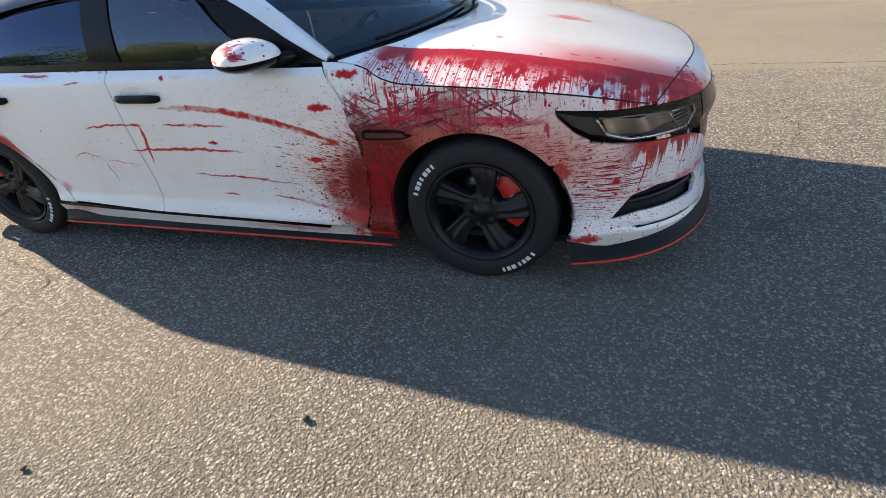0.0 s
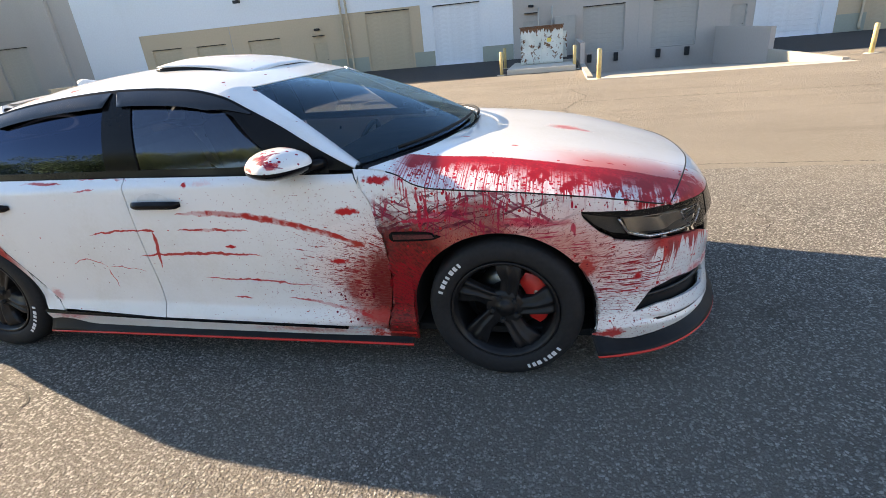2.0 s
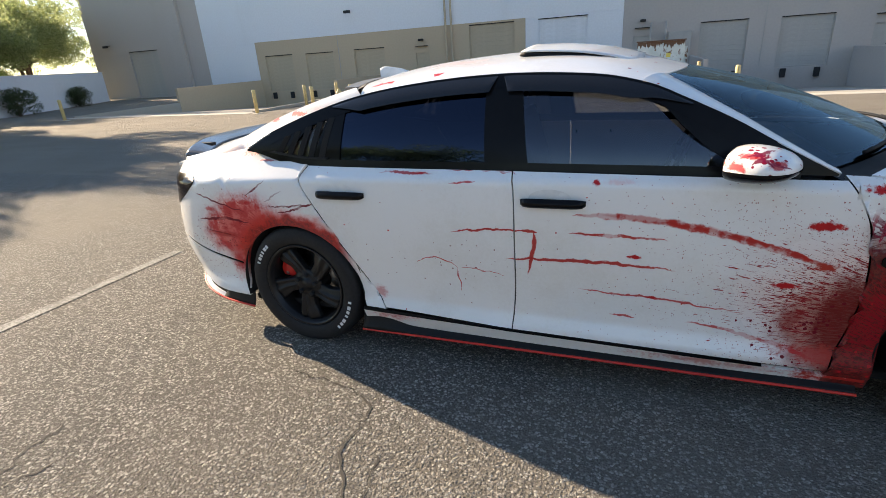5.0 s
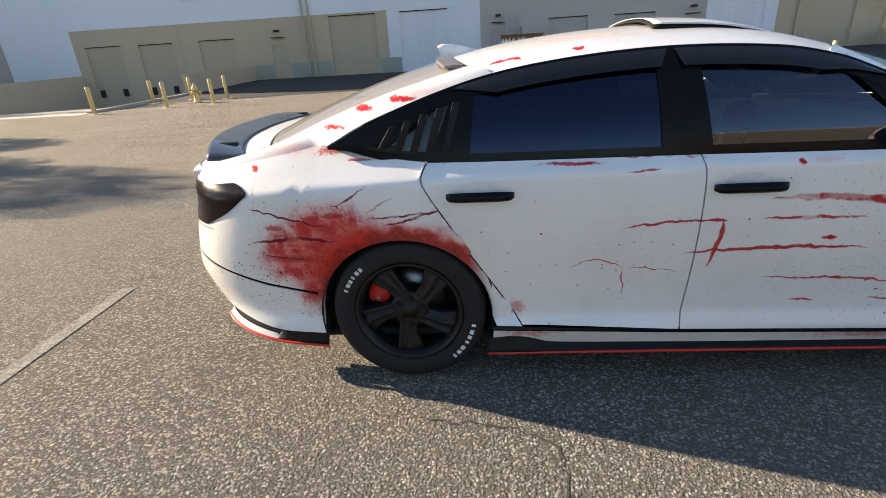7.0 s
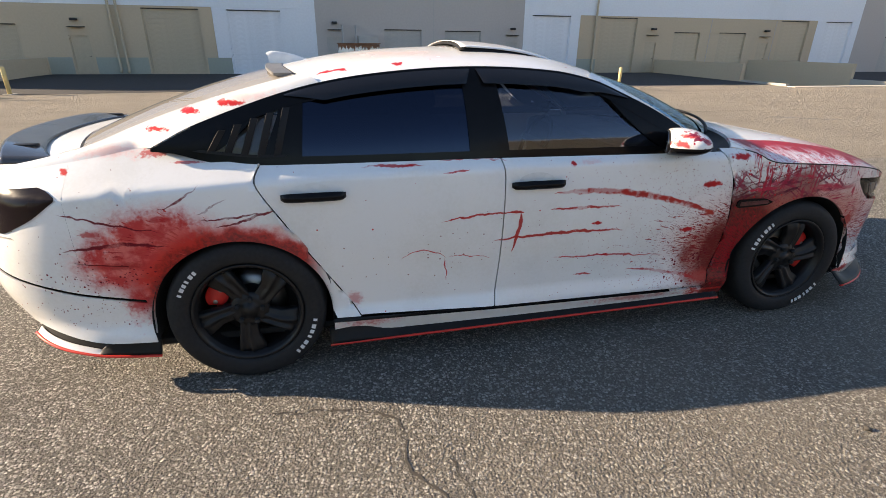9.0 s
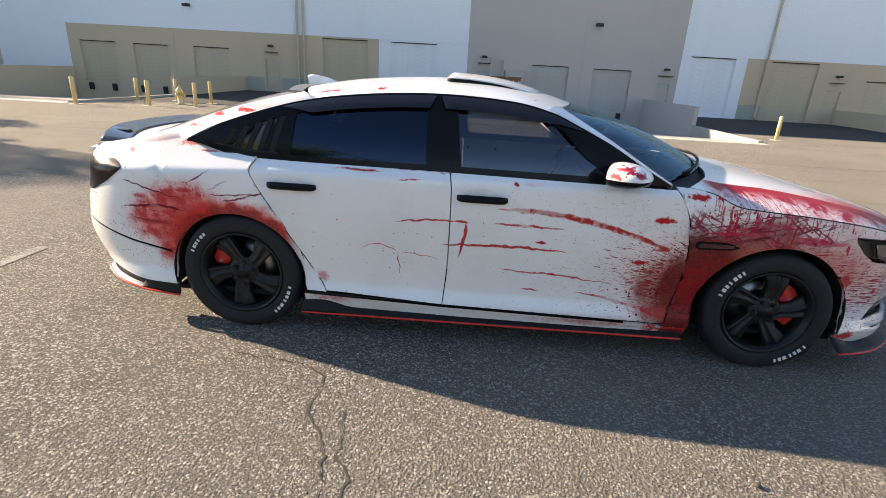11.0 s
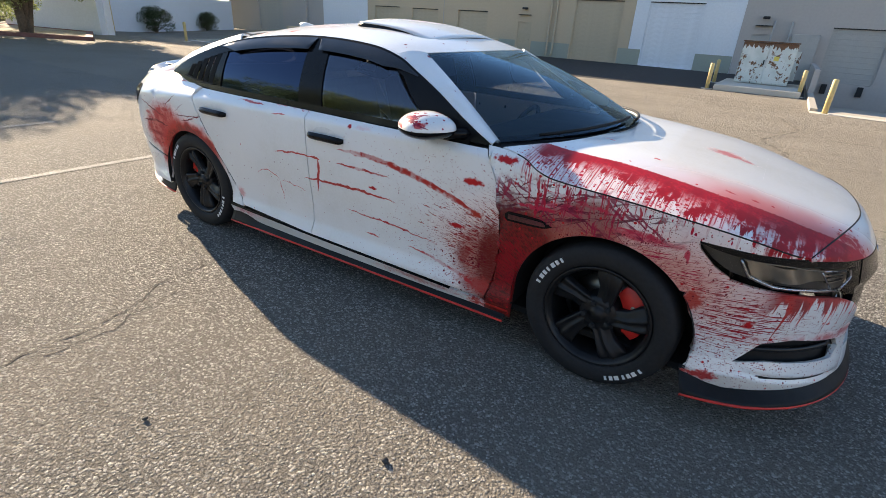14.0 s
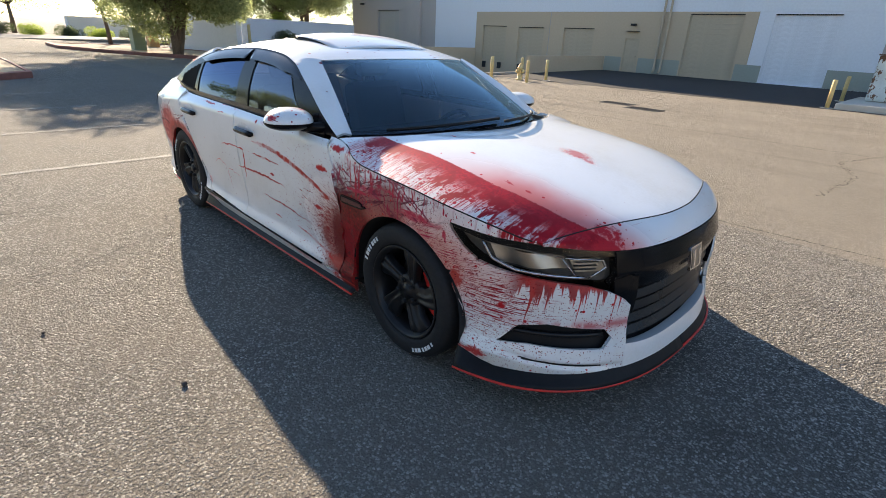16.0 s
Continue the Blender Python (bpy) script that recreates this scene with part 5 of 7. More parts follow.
    # front bumper corner, with the lamp line above and a pocket for the fog lamp
    U0, U1 = wrap_x(0.274, 0.4), wrap_y(0.435, 0.45)

    def bump_top(u):
        p = wrap(u, 0.6)
        drop = lerp([(0.40, 0.13), (0.435, 0.10), (0.48, 0.058), (0.54, 0.024), (0.62, 0.0)], abs(p.y))
        return (0.547 + (p.x - 0.272) / 1.45 if p.x < 0.42 else LAMP_LOW(p.x) - 0.006) - drop

    pk0, pk1 = wrap_x(0.51, 0.34), wrap_y(0.50, 0.36)

    def pocket(u):
        k = (u - pk0) / (pk1 - pk0)
        if k <= 0 or k >= 1:
            return 0.306 if k <= 0 else 0.35, 0.306 if k <= 0 else 0.35
        return (lerp([(0, 0.306), (0.25, 0.319), (0.93, 0.305), (1.0, 0.35)], k), lerp([(0, 0.306), (0.17, 0.398), (0.42, 0.421), (0.93, 0.394), (1.0, 0.35)], k))

    def groove(x):
        return lerp([(0.51, 0.292), (0.56, 0.270), (0.62, 0.256), (0.84, 0.226), (0.91, 0.212)], x)
    us = [U0 + (U1 - U0) * i / 44 for i in range(45)]
    norm = [(u - U0) / (U1 - U0) for u in us]

    def low_edge(u):
        p = wrap(u, 0.2)
        return lerp([(0.27, 0.206), (0.37, 0.194), (0.445, 0.156), (0.60, 0.170), (0.85, 0.202), (0.95, 0.205)], p.x)

    def bump_hi(a, b, s=s):
        u = mix3(U0, U1, a)
        z = mix3(pocket(u)[1], bump_top(u), b)
        return wrap(u, z, s)

    def bump_lo(a, b, s=s):
        u = mix3(U0, U1, a)
        z = mix3(low_edge(u), pocket(u)[0], b)
        p = wrap(u, z, s)
        crease = 0.016 * max(0, 1 - abs(z - groove(p.x)) / 0.020) * min(1, max(0, (u - pk0) / 0.10)) * min(1, max(0, (U1 - u) / 0.10))
        p -= Vector((p.x - XF, p.y, 0)).normalized() * crease
        return p

    def arch_clip(f):
        def g(a, b):
            p = f(a, b)
            x_min = ARCH_F[0] + math.sqrt(max(0.0, ARCH_F[2] ** 2 - (p.z - ARCH_F[1]) ** 2)) if p.z > ARCH_F[1] else ARCH_F[0] + ARCH_F[2]
            if p.x < x_min:
                p = skin(x_min, p.z, s)
            return p
        return g
    panel("front_bumper", arch_clip(bump_hi), 0, 14, FRONT_M, car, "white front bumper with red drips" if s < 0 else "", us=norm, flange=0.016)
    panel("front_bumper", arch_clip(bump_lo), 0, 24, FRONT_M, car, us=norm, flange=0.016)
    panel("bumper_groove", lambda a, b, s=s: wrap(mix3(pk0, U1 - 0.02, a), groove(wrap(mix3(pk0, U1 - 0.02, a), 0.24).x) + (2 * b - 1) * mix3(0.0075, 0.003, a), s), 24, 2, SATIN_BLACK, car, "dark groove under the fog lamp shelf", off=-0.011, flange=0)
    # pocket floor and lamp bar
    panel("fog_lamp_pocket", lambda a, b, s=s: wrap(mix3(pk0 - 0.01, pk1 + 0.01, a), mix3(0.285, 0.44, b), s), 16, 6, SATIN_BLACK, car, off=-0.034, flange=0)
    bm = bmesh.new()
    pts = []
    for i in range(15):
        u = mix3(pk0 + 0.05, pk1 - 0.03, i / 14)
        p = wrap(u, 0.362, s)
        pts.append(p - Vector((p.x - XF, p.y, 0)).normalized() * 0.022)
    tube(bm, pts, 0.011, 8)
    part("fog_lamp", bm, SLAT_BLACK, car, "slim led fog lamp bar", smooth=True)
    # lip under the bumper, black with a red edge
    L0 = wrap_x(0.345, 0.2)

    def lip(a, b, s=s):
        u = mix3(L0, 1.0, a)
        p = wrap(u, 0.2, s)
        out = Vector((p.x - XF, p.y * 0.6, 0)).normalized()
        top = low_edge(u) + 0.012 + lerp([(0, 0.034), (0.06, 0.024), (0.15, -0.002), (1, 0.0)], a)
        low = lerp([(0, 0.150), (0.2, 0.142), (0.6, 0.148), (1, 0.152)], a)
        q = p + out * (-0.014 + (0.036 + 0.045 * (1 - a) ** 1.3) * b ** 1.3)
        q.z = mix3(top, low, b)
        return q
    slab("front_lip", lip, 40, 5, 0.008, SATIN_BLACK, car, "black front splitter lip")
    bm = bmesh.new()
    tube(bm, [lip(i / 40, 1.0) for i in range(41)], 0.0062, 8)
    part("lip_edge", bm, RED_TRIM, car, "thin bright red edge strip", smooth=True)

    # headlamp: black housing, chrome reflectors, clear lens
    H0, H1 = wrap_x(0.284, 0.76), wrap_y(0.47, 0.66)

    def lens(a, b, s=s, inset=0.0):
        u = mix3(H0, H1, a)
        x = wrap(u, 0.7).x
        lo, hi = LAMP_LOW(x) + 0.003, LAMP_TOP(x) - 0.001
        if a > 0.88:
            lo += 0.035 * (a - 0.88) / 0.12
        return wrap(u, mix3(lo, hi, b), s)
    lamp = panel("headlight", lens, 36, 8, LAMP_BOWL, car, "dark multi-element led headlight", off=-0.055, flange=0)
    panel("lens", lens, 36, 8, LAMP_GLASS, lamp, "clear headlight lens", off=0.001, flange=0)
    panel("bezel", lambda a, b, s=s: lens(a, 0.80 + 0.20 * b), 36, 3, GLOSS_BLACK, lamp, off=-0.003, flange=0.05)
    def lamp_at(x, z, inset, s=s):
        p = wrap(wrap_x(x, z), z, s)
        return p - Vector((p.x - XF, p.y, 0)).normalized() * inset

    def pipe(pts, r, mat, name, label="", inset=0.014):
        fine = [((1 - t) * a[0] + t * b[0], (1 - t) * a[1] + t * b[1]) for a, b in zip(pts, pts[1:]) for t in (0, 0.25, 0.5, 0.75)] + [pts[-1]]
        bm = bmesh.new()
        tube(bm, [lamp_at(x, z, inset) for x, z in fine], r, 6)
        part(name, bm, mat, lamp, label, smooth=True)
    pipe([(0.435, 0.735), (0.475, 0.672), (0.56, 0.640), (0.68, 0.631), (0.772, 0.624)], 0.0075, LAMP_CHROME, "light_bar", "silver light pipe along the lamp's foot")
    pipe([(0.772, 0.624), (0.802, 0.660), (0.790, 0.690), (0.70, 0.703)], 0.004, LAMP_CHROME, "light_bar")
    pipe([(0.70, 0.703), (0.58, 0.724), (0.435, 0.735)], 0.0028, LAMP_DARK, "light_bar")
    pipe([(0.694, 0.700), (0.738, 0.634)], 0.0035, LAMP_CHROME, "light_bar")
    panel("reflector", lambda a, b: lamp_at(mix3(0.462, 0.70, a) + 0.035 * (1 - b), mix3(0.652, 0.722 - 0.020 * a, b), 0.030 + 0.012 * math.sin(9 * a)), 24, 5, LAMP_DARK, lamp, "dark silver led reflector cell", flange=0.012)
    panel("reflector", lambda a, b: lamp_at(mix3(0.715, 0.785, a) + 0.025 * (1 - b), mix3(0.640, 0.693, b), 0.034), 8, 4, LAMP_DARK, lamp, flange=0.012)
    for i in range(3):
        panel("baffle", lambda a, b, i=i: lamp_at(mix3(0.73, 0.785, a), 0.650 + 0.014 * i + 0.004 * b, 0.026), 4, 1, SATIN_BLACK, lamp, flange=0.010)
    # side vent on the fender
    def vent(a, b, s=s, off=0.0):
        x = mix3(-0.468, -0.262, a)
        h = lerp([(0, 0.010), (0.06, 0.021), (0.5, 0.021), (0.85, 0.017), (1.0, 0.004)], a)
        return skin(x + 0.02 * (0.5 - b) * a, 0.687 + h * (2 * b - 1) + 0.004 * a, s, off)
    v_ = panel("fender_vent", lambda a, b: vent(a, b, off=0.007), 16, 4, GLOSS_BLACK, car, "black fender vent trim", flange=0.012)
    panel("insert", lambda a, b: vent(0.08 + 0.82 * a, 0.25 + 0.5 * b, off=0.010), 12, 2, BLOODY_BLACK, v_, "red spotted vent insert", flange=0.004)

    # door handles
    for hx, par in ((-1.545, front_door), (-2.515, rear_door)):
        def grip(a, b, s=s, hx=hx):
            x = hx + 0.128 * (2 * a - 1)
            e = math.sqrt(max(0, 1 - (2 * a - 1) ** 6))
            return skin(x, 0.848 + 0.019 * (2 * b - 1) * (0.55 + 0.45 * e), s, 0.034 * e * (1 - 0.45 * (2 * b - 1) ** 2) + 0.003)
        hd = panel("door_handle", grip, 20, 6, GLOSS_BLACK, par, "gloss black door handle", flange=0.02)
        panel("handle_recess", lambda a, b, s=s, hx=hx: skin(hx - 0.01 + 0.085 * math.cos(2 * math.pi * a) * b, 0.862 + 0.038 * math.sin(2 * math.pi * a) * b, s, 0.0022), 24, 3, RECESS, par, flange=0)

    # side glass, black frames and smoked rain visors
    FW = lambda x: DLO(x) - lerp([(-2.6, 0.055), (-1.3, 0.05), (-0.95, 0.07), (-0.75, 0.06)], x)

    def pane(xa0, xa1, xb0, xb1, s=s, off=-0.006):
        """Glass between the rear edge (x at bottom, x at top) and the front edge."""
        def f(a, b):
            xl, xr = mix3(xa0, xa1, b), mix3(xb0, xb1, b)
            x = mix3(xl, xr, a)
            lo, hi = BELT(x) + 0.012, max(BELT(x) + 0.02, FW(x))
            return green(x, mix3(lo, hi, b), s, off)
        return f
    panel("side_window", pane(-1.668, -1.72, -0.84, -1.22), 24, 10, FRONT_TINT, front_door, "tinted front side window", flange=0.004)
    panel("side_window", pane(-2.555, -2.53, -1.83, -1.85), 24, 10, TINT, rear_door, "dark tinted rear side window", flange=0.004)
    panel("quarter_window", pane(-2.94, -2.66, -2.70, -2.585), 12, 8, QUARTER_TINT, car, "dark tinted quarter window", flange=0.004)

    def strip(xa0, xa1, xb0, xb1, s=s, lo=None, hi=None, off=0.0):
        def f(a, b):
            x = mix3(mix3(xa0, xa1, b), mix3(xb0, xb1, b), a)
            l = lo(x) if lo else BELT(x) - 0.008
            h = hi(x) if hi else DLO(x) - 0.004
            return green(x, mix3(l, max(l + 0.002, h), b), s, off)
        return f
    panel("window_frame", strip(-1.84, -1.86, -1.658, -1.71), 6, 10, GLOSS_BLACK, car, "gloss black centre pillar")
    panel("window_frame", strip(-2.71, -2.60, -2.55, -2.525), 6, 10, GLOSS_BLACK, rear_door)
    panel("window_frame", strip(-3.112, -3.112, -2.93, -2.66, hi=lambda x: DLO(x) - 0.006), 8, 8, GLOSS_BLACK, car, "black quarter trim")
    panel("window_frame", strip(-3.11, -3.11, -0.72, -0.72, lo=lambda x: BELT(x) - 0.034 * min(1.0, max(0.0, (x + 3.09) / 0.30)), hi=lambda x: BELT(x) + 0.014 * min(1.0, max(0.1, (x + 3.10) / 0.25)), off=0.003), 60, 2, GLOSS_BLACK, car, "black belt moulding")
    panel("window_frame", strip(-2.96, -2.96, -0.80, -0.80, lo=lambda x: FW(x) - 0.003, hi=lambda x: DLO(x) - 0.001, off=0.002), 60, 3, GLOSS_BLACK, car, "black upper window frame")
    panel("window_frame", strip(-0.86, -1.235, -0.612, -0.612), 10, 8, GLOSS_BLACK, car, "black mirror triangle")
    for xa, xb in ((-2.60, -1.815), (-1.785, -1.07)):
        def visor(a, b, s=s, xa=xa, xb=xb):
            x = mix3(xa, xb, a)
            e = min(1, 5 * a, 30 * (1 - a)) if xa < -2 else min(1, 30 * a, 3.2 * (1 - a))
            z = DLO(x) - 0.010 - (0.054 * e + 0.004) * b
            return green(x, z, s, 0.004 + 0.017 * math.sin(1.9 * b) * (0.35 + 0.65 * e))
        panel("rain_visor", visor, 30, 6, VISOR, car, "smoked black rain visor", flange=0.004)
    # louvre bars over the quarter window
    lou = panel("louvre", strip(-2.96, -2.93, -2.62, -2.60, lo=lambda x: BELT(x) + 0.013, hi=lambda x: BELT(x) + 0.024, off=0.012), 10, 2, SATIN_BLACK, car, "black quarter window louvre")
    for i in range(5):
        x0 = -2.905 + i * 0.062
        panel("slat", lambda a, b, s=s, x0=x0: green(x0 + 0.026 * a + 0.050 * b, mix3(BELT(x0) + 0.016, min(FW(x0 + 0.05), DLO(x0 + 0.06) - 0.03), b), s, 0.014 - 0.012 * a), 2, 6, SATIN_BLACK, lou, flange=0.006)

    # mirror: white cap, black base and arm
    mir = new("wing_mirror")
    mir.parent = car
    mir["label"] = "white wing mirror with red spatter and black base" if s < 0 else "white wing mirror"

    MIR = math.radians(30)         # the outer end is swept back
    turned = pose(-0.875, s * 0.958, 1.018, 0, 0, s * 30)

    def ellipsoid(cx, cy, cz, rx, ry, rz, t0, t1, mat, nm, lab=""):
        vs, fs = [], []
        nu, nv = 28, 14
        for i in range(nu):
            for j in range(nv + 1):
                a, t = 2 * math.pi * i / nu, mix3(t0, t1, j / nv)
                ca, sa = math.cos(a), math.sin(a)
                r = math.cos(t)
                x = max(-0.55, math.copysign(abs(ca) ** 0.8, ca) * r)
                dx, dy = rx * x, ry * math.copysign(abs(sa) ** 0.8, sa) * r
                vs.append((cx + dx * math.cos(MIR) - dy * math.sin(MIR), s * (cy + dy * math.cos(MIR) + dx * math.sin(MIR)), cz + rz * math.sin(t) * (1 - 0.22 * (x * 0.5 + 0.5))))
        for i in range(nu):
            for j in range(nv):
                k, l = i * (nv + 1) + j, ((i + 1) % nu) * (nv + 1) + j
                fs.append((k, l, l + 1, k + 1) if s > 0 else (k, k + 1, l + 1, l))
        return mesh_ob(nm, vs, fs, mat, mir, lab, smooth=True)
    ellipsoid(-0.875, 0.958, 1.010, 0.118, 0.125, 0.074, -0.05, math.pi / 2, TOP_M, "cap")
    ellipsoid(-0.875, 0.958, 1.006, 0.120, 0.127, 0.055, -math.pi / 2, 0.0, GLOSS_BLACK, "base", "gloss black mirror base")
    bm = bmesh.new()
    tube(bm, [(-0.735, s * 0.80, 0.985), (-0.775, s * 0.86, 0.982), (-0.83, s * 0.92, 0.988)], [0.035, 0.026, 0.03], 12)
    part("arm", bm, GLOSS_BLACK, mir, smooth=True)
    bm = bmesh.new()
    lathe(bm, [(0.0, 0.0), (0.06, 0.0), (0.062, 0.004), (0.0, 0.006)], 24, m=turned @ pose(-0.0690, 0, 0.0, 0, -90, 0) @ Matrix.Diagonal((0.70, 1.35, 1, 1)))
    rimb = bmesh.new()
    lathe(rimb, [(0.0, 0.0), (0.062, 0.0), (0.064, 0.006), (0.0, 0.007)], 28, m=turned @ pose(-0.0640, 0, -0.002, 0, -90, 0) @ Matrix.Diagonal((0.80, 1.48, 1, 1)))
    part("mirror_bezel", rimb, SATIN_BLACK, mir, "black mirror surround", smooth=True)
    part("mirror_glass", bm, MIRROR_GLASS, mir, "mirror glass", smooth=True)

    # tail lamp
    T1 = rwrap_x(-3.448, 0.86)

    def taillamp(a, b, s=s):
        u = mix3(T1, 0.75, a)
        x = rwrap(u, 0.82).x
        lo = lerp([(-3.9, 0.715), (-3.67, 0.722), (-3.55, 0.79), (-3.448, 0.866)], x)
        hi = lerp([(-3.9, 0.888), (-3.63, 0.894), (-3.50, 0.906), (-3.448, 0.876)], x)
        return rwrap(u, mix3(lo, hi, b), s)
    panel("tail_light", taillamp, 20, 6, TAIL_LENS, car, "smoked dark tail light", off=0.004, flange=0.02)
    # rear bumper, with a black crease line and a diffuser below
    R0 = rwrap_x(-3.205, 0.45)

    def rb(lo, hi):
        def f(a, b, s=s):
            u = mix3(R0, 1.0, a)
            p = rwrap(u, 0.5)
            z = mix3(lo(p.x, a), hi(p.x, a), b)
            q = rwrap(u, z, s)
            x_max = ARCH_R[0] - math.sqrt(max(0.0, ARCH_R[2] ** 2 - max(0.0, z - ARCH_R[1]) ** 2))
            return skin(min(q.x, x_max - 0.002), z, s) if q.x > -3.3 else q
        return f
    crease = lambda x, a: lerp([(-3.9, 0.585), (-3.70, 0.530), (-3.45, 0.466), (-3.205, 0.420)], x)
    panel("rear_bumper", rb(lambda x, a: crease(x, a) + 0.008, lambda x, a: lerp([(-3.9, 0.698), (-3.64, 0.704), (-3.50, 0.632), (-3.42, 0.606), (-3.207, 0.588)], x)), 34, 10, REAR_M, car, "white rear bumper with red spray" if s < 0 else "")
    panel("bumper_line", rb(lambda x, a: crease(x, a) - 0.006, lambda x, a: crease(x, a) + 0.006), 34, 1, GLOSS_BLACK, car, "thin black bumper line", off=-0.004, flange=0.006)
    panel("rear_bumper", rb(lambda x, a: lerp([(-3.9, 0.33), (-3.74, 0.30), (-3.58, 0.262), (-3.45, 0.240), (-3.205, 0.236)], x), lambda x, a: crease(x, a) - 0.008), 34, 10, REAR_M, car)

    def spat(x0, x1, top, low):
        def f(a, b, s=s):
            x = mix3(x0, x1, a)
            p = rwrap(rwrap_x(x, 0.3), 0.3, s)
            out = Vector((p.x - XR, p.y * 0.7, 0)).normalized()
            q = p + out * (-0.020 + 0.020 * b ** 1.5)
            q.z = mix3(lerp(top, x), lerp(low, x), b)
            return q
        return f
    foot = [(-3.76, 0.222), (-3.60, 0.192), (-3.45, 0.172), (-3.21, 0.160)]
    dark = spat(-3.212, -3.47, [(-3.47, 0.190), (-3.42, 0.236), (-3.21, 0.242)], foot)
    pale = spat(-3.43, -3.76, [(-3.76, 0.247), (-3.60, 0.217), (-3.48, 0.197), (-3.43, 0.180)], foot)
    slab("rear_spat", dark, 24, 4, 0.008, SATIN_BLACK, car, "black rear corner spat")
    slab("rear_winglet", pale, 20, 4, 0.006, PAINT, car, "pale winglet under the rear bumper")
    # added black sheet stands in for the shade between bumper and winglet
    shade = spat(-3.40, -3.78, [(-3.78, 0.31), (-3.58, 0.272), (-3.40, 0.25)], [(-3.78, 0.25), (-3.5, 0.20), (-3.40, 0.19)])
    panel("rear_shade_panel", shade, 20, 2, LINER, car, "matte black panel standing in for shade under the rear bumper", off=-0.03, flange=0)
    bm = bmesh.new()
    tube(bm, [dark(i / 12, 1.0) for i in range(12)] + [pale(i / 14, 1.0) for i in range(2, 15)], 0.0062, 8)
    part("spat_edge", bm, RED_TRIM, car, "thin bright red edge strip", smooth=True)
    # tail panel between lamp and deck
    def corner(a, b, s=s):
        u = mix3(rwrap_x(-3.4205, 0.92), 1.0, a)
        x = rwrap(u, 0.95).x
        zz = mix3(lerp([(-3.9, 0.704), (-3.64, 0.710), (-3.50, 0.638), (-3.424, 0.613)], x), BELT(x), b)
        u = mix3(rwrap_x(-3.4205, zz), 1.0, a)
        return rwrap(u, mix3(lerp([(-3.9, 0.704), (-3.64, 0.710), (-3.50, 0.638), (-3.424, 0.613)], x), BELT(x), b), s)
    panel("tail_panel", corner, 30, 10, REAR_M, car, flange=0)
    # wheel well liners
    for a_, hub in ((ARCH_F, HUB_F), (ARCH_R, HUB_R)):
        def liner(u, v, s=s, a_=a_):
            t = mix3(-0.18, math.pi + 0.18, u)
            r = a_[2] + 0.004
            p = Vector((a_[0] - r * math.cos(t), s * mix3(0.895, 0.52, v), a_[1] + r * math.sin(t)))
            return p
        panel("wheel_liner", liner, 28, 3, LINER, car, "black plastic wheel liner", flange=0)
        panel("wheel_liner", lambda u, v, s=s, a_=a_: Vector((a_[0] + (a_[2] + 0.01) * (2 * u - 1), s * 0.52, mix3(0.13, 0.71, v))), 2, 2, LINER, car, flange=0)

    # pillars in body colour: front pillar beside the windscreen, rear pillar beside the back window
    def screen_edge(t, s=s):
        """The windscreen's side edge, from its foot (t = 0) to the roof."""
        a, b = Vector((-0.616, s * 0.742, 0.956)), Vector((-1.159, s * 0.585, 1.292))
        p = a.lerp(b, t)
        p.z += 0.010 * math.sin(math.pi * t)
        return p

    def a_pillar(a, b, s=s):
        x = mix3(-0.605, -1.25, a)
        q = green(x, DLO(x), s, 0.0)
        p = screen_edge(a)
        r = p.lerp(q, b)
        r.z += 0.012 * math.sin(math.pi * b)
        return r
    panel("front_pillar", a_pillar, 24, 6, TOP_M, car, "white windscreen pillar with red spots" if s < 0 else "")

    def rear_edge(t, s=s):
        a, b = Vector((-2.56, s * 0.57, 1.288)), Vector((-3.42, s * 0.60, 1.010))
        p = a.lerp(b, t)
        p.z += 0.025 * math.sin(math.pi * t)
        return p

    def c_pillar(a, b, s=s):
        if a < 0.62:
            x = mix3(-2.46, -3.12, a / 0.62)
            q = green(x, DLO(x), s)
        else:
            x = mix3(-3.12, -3.68, (a - 0.62) / 0.38)
            q = skin(x, BELT(x), s)
        p = rear_edge(min(1.0, a / 0.80))
        if a > 0.80:
            p = p.lerp(Vector((-3.62, s * 0.64, 0.952)), (a - 0.80) / 0.20)
        r = p.lerp(q, b)
        r.z += 0.020 * math.sin(math.pi * b)
        r.y += s * 0.022 * math.sin(math.pi * b)
        return r
    panel("rear_pillar", c_pillar, 36, 10, REAR_M, car, "white rear pillar with red smears" if s < 0 else "")


# roof, with the screen's head and the back window's head at its ends
ROOF_C = smooth_tab([(-2.70, 1.302), (-2.40, 1.360), (-2.1, 1.392), (-1.8, 1.406), (-1.5, 1.398), (-1.25, 1.358), (-1.05, 1.304)])


def roof_f(a, b):
    q = 2 * b - 1
    xc, xe = mix3(-1.05, -2.64, a), mix3(-1.25, -2.46, a)
    x = xc + (xe - xc) * abs(q) ** (2.5 - 0.5 * a)
    e = green(xe, DLO(xe), 1)
    zc = ROOF_C(xc)
    return Vector((x, e.y * q, zc + (e.z - zc) * abs(q) ** 2.5))


panel("roof", roof_f, 26, 28, TOP_PAINT, car, "white roof with faint pink smears")
panel("headliner", lambda a, b: roof_f(0.02 + 0.96 * a, 0.03 + 0.94 * b) + Vector((0, 0, -0.035)), 14, 14, CABIN, car, "dark headliner", flange=0)


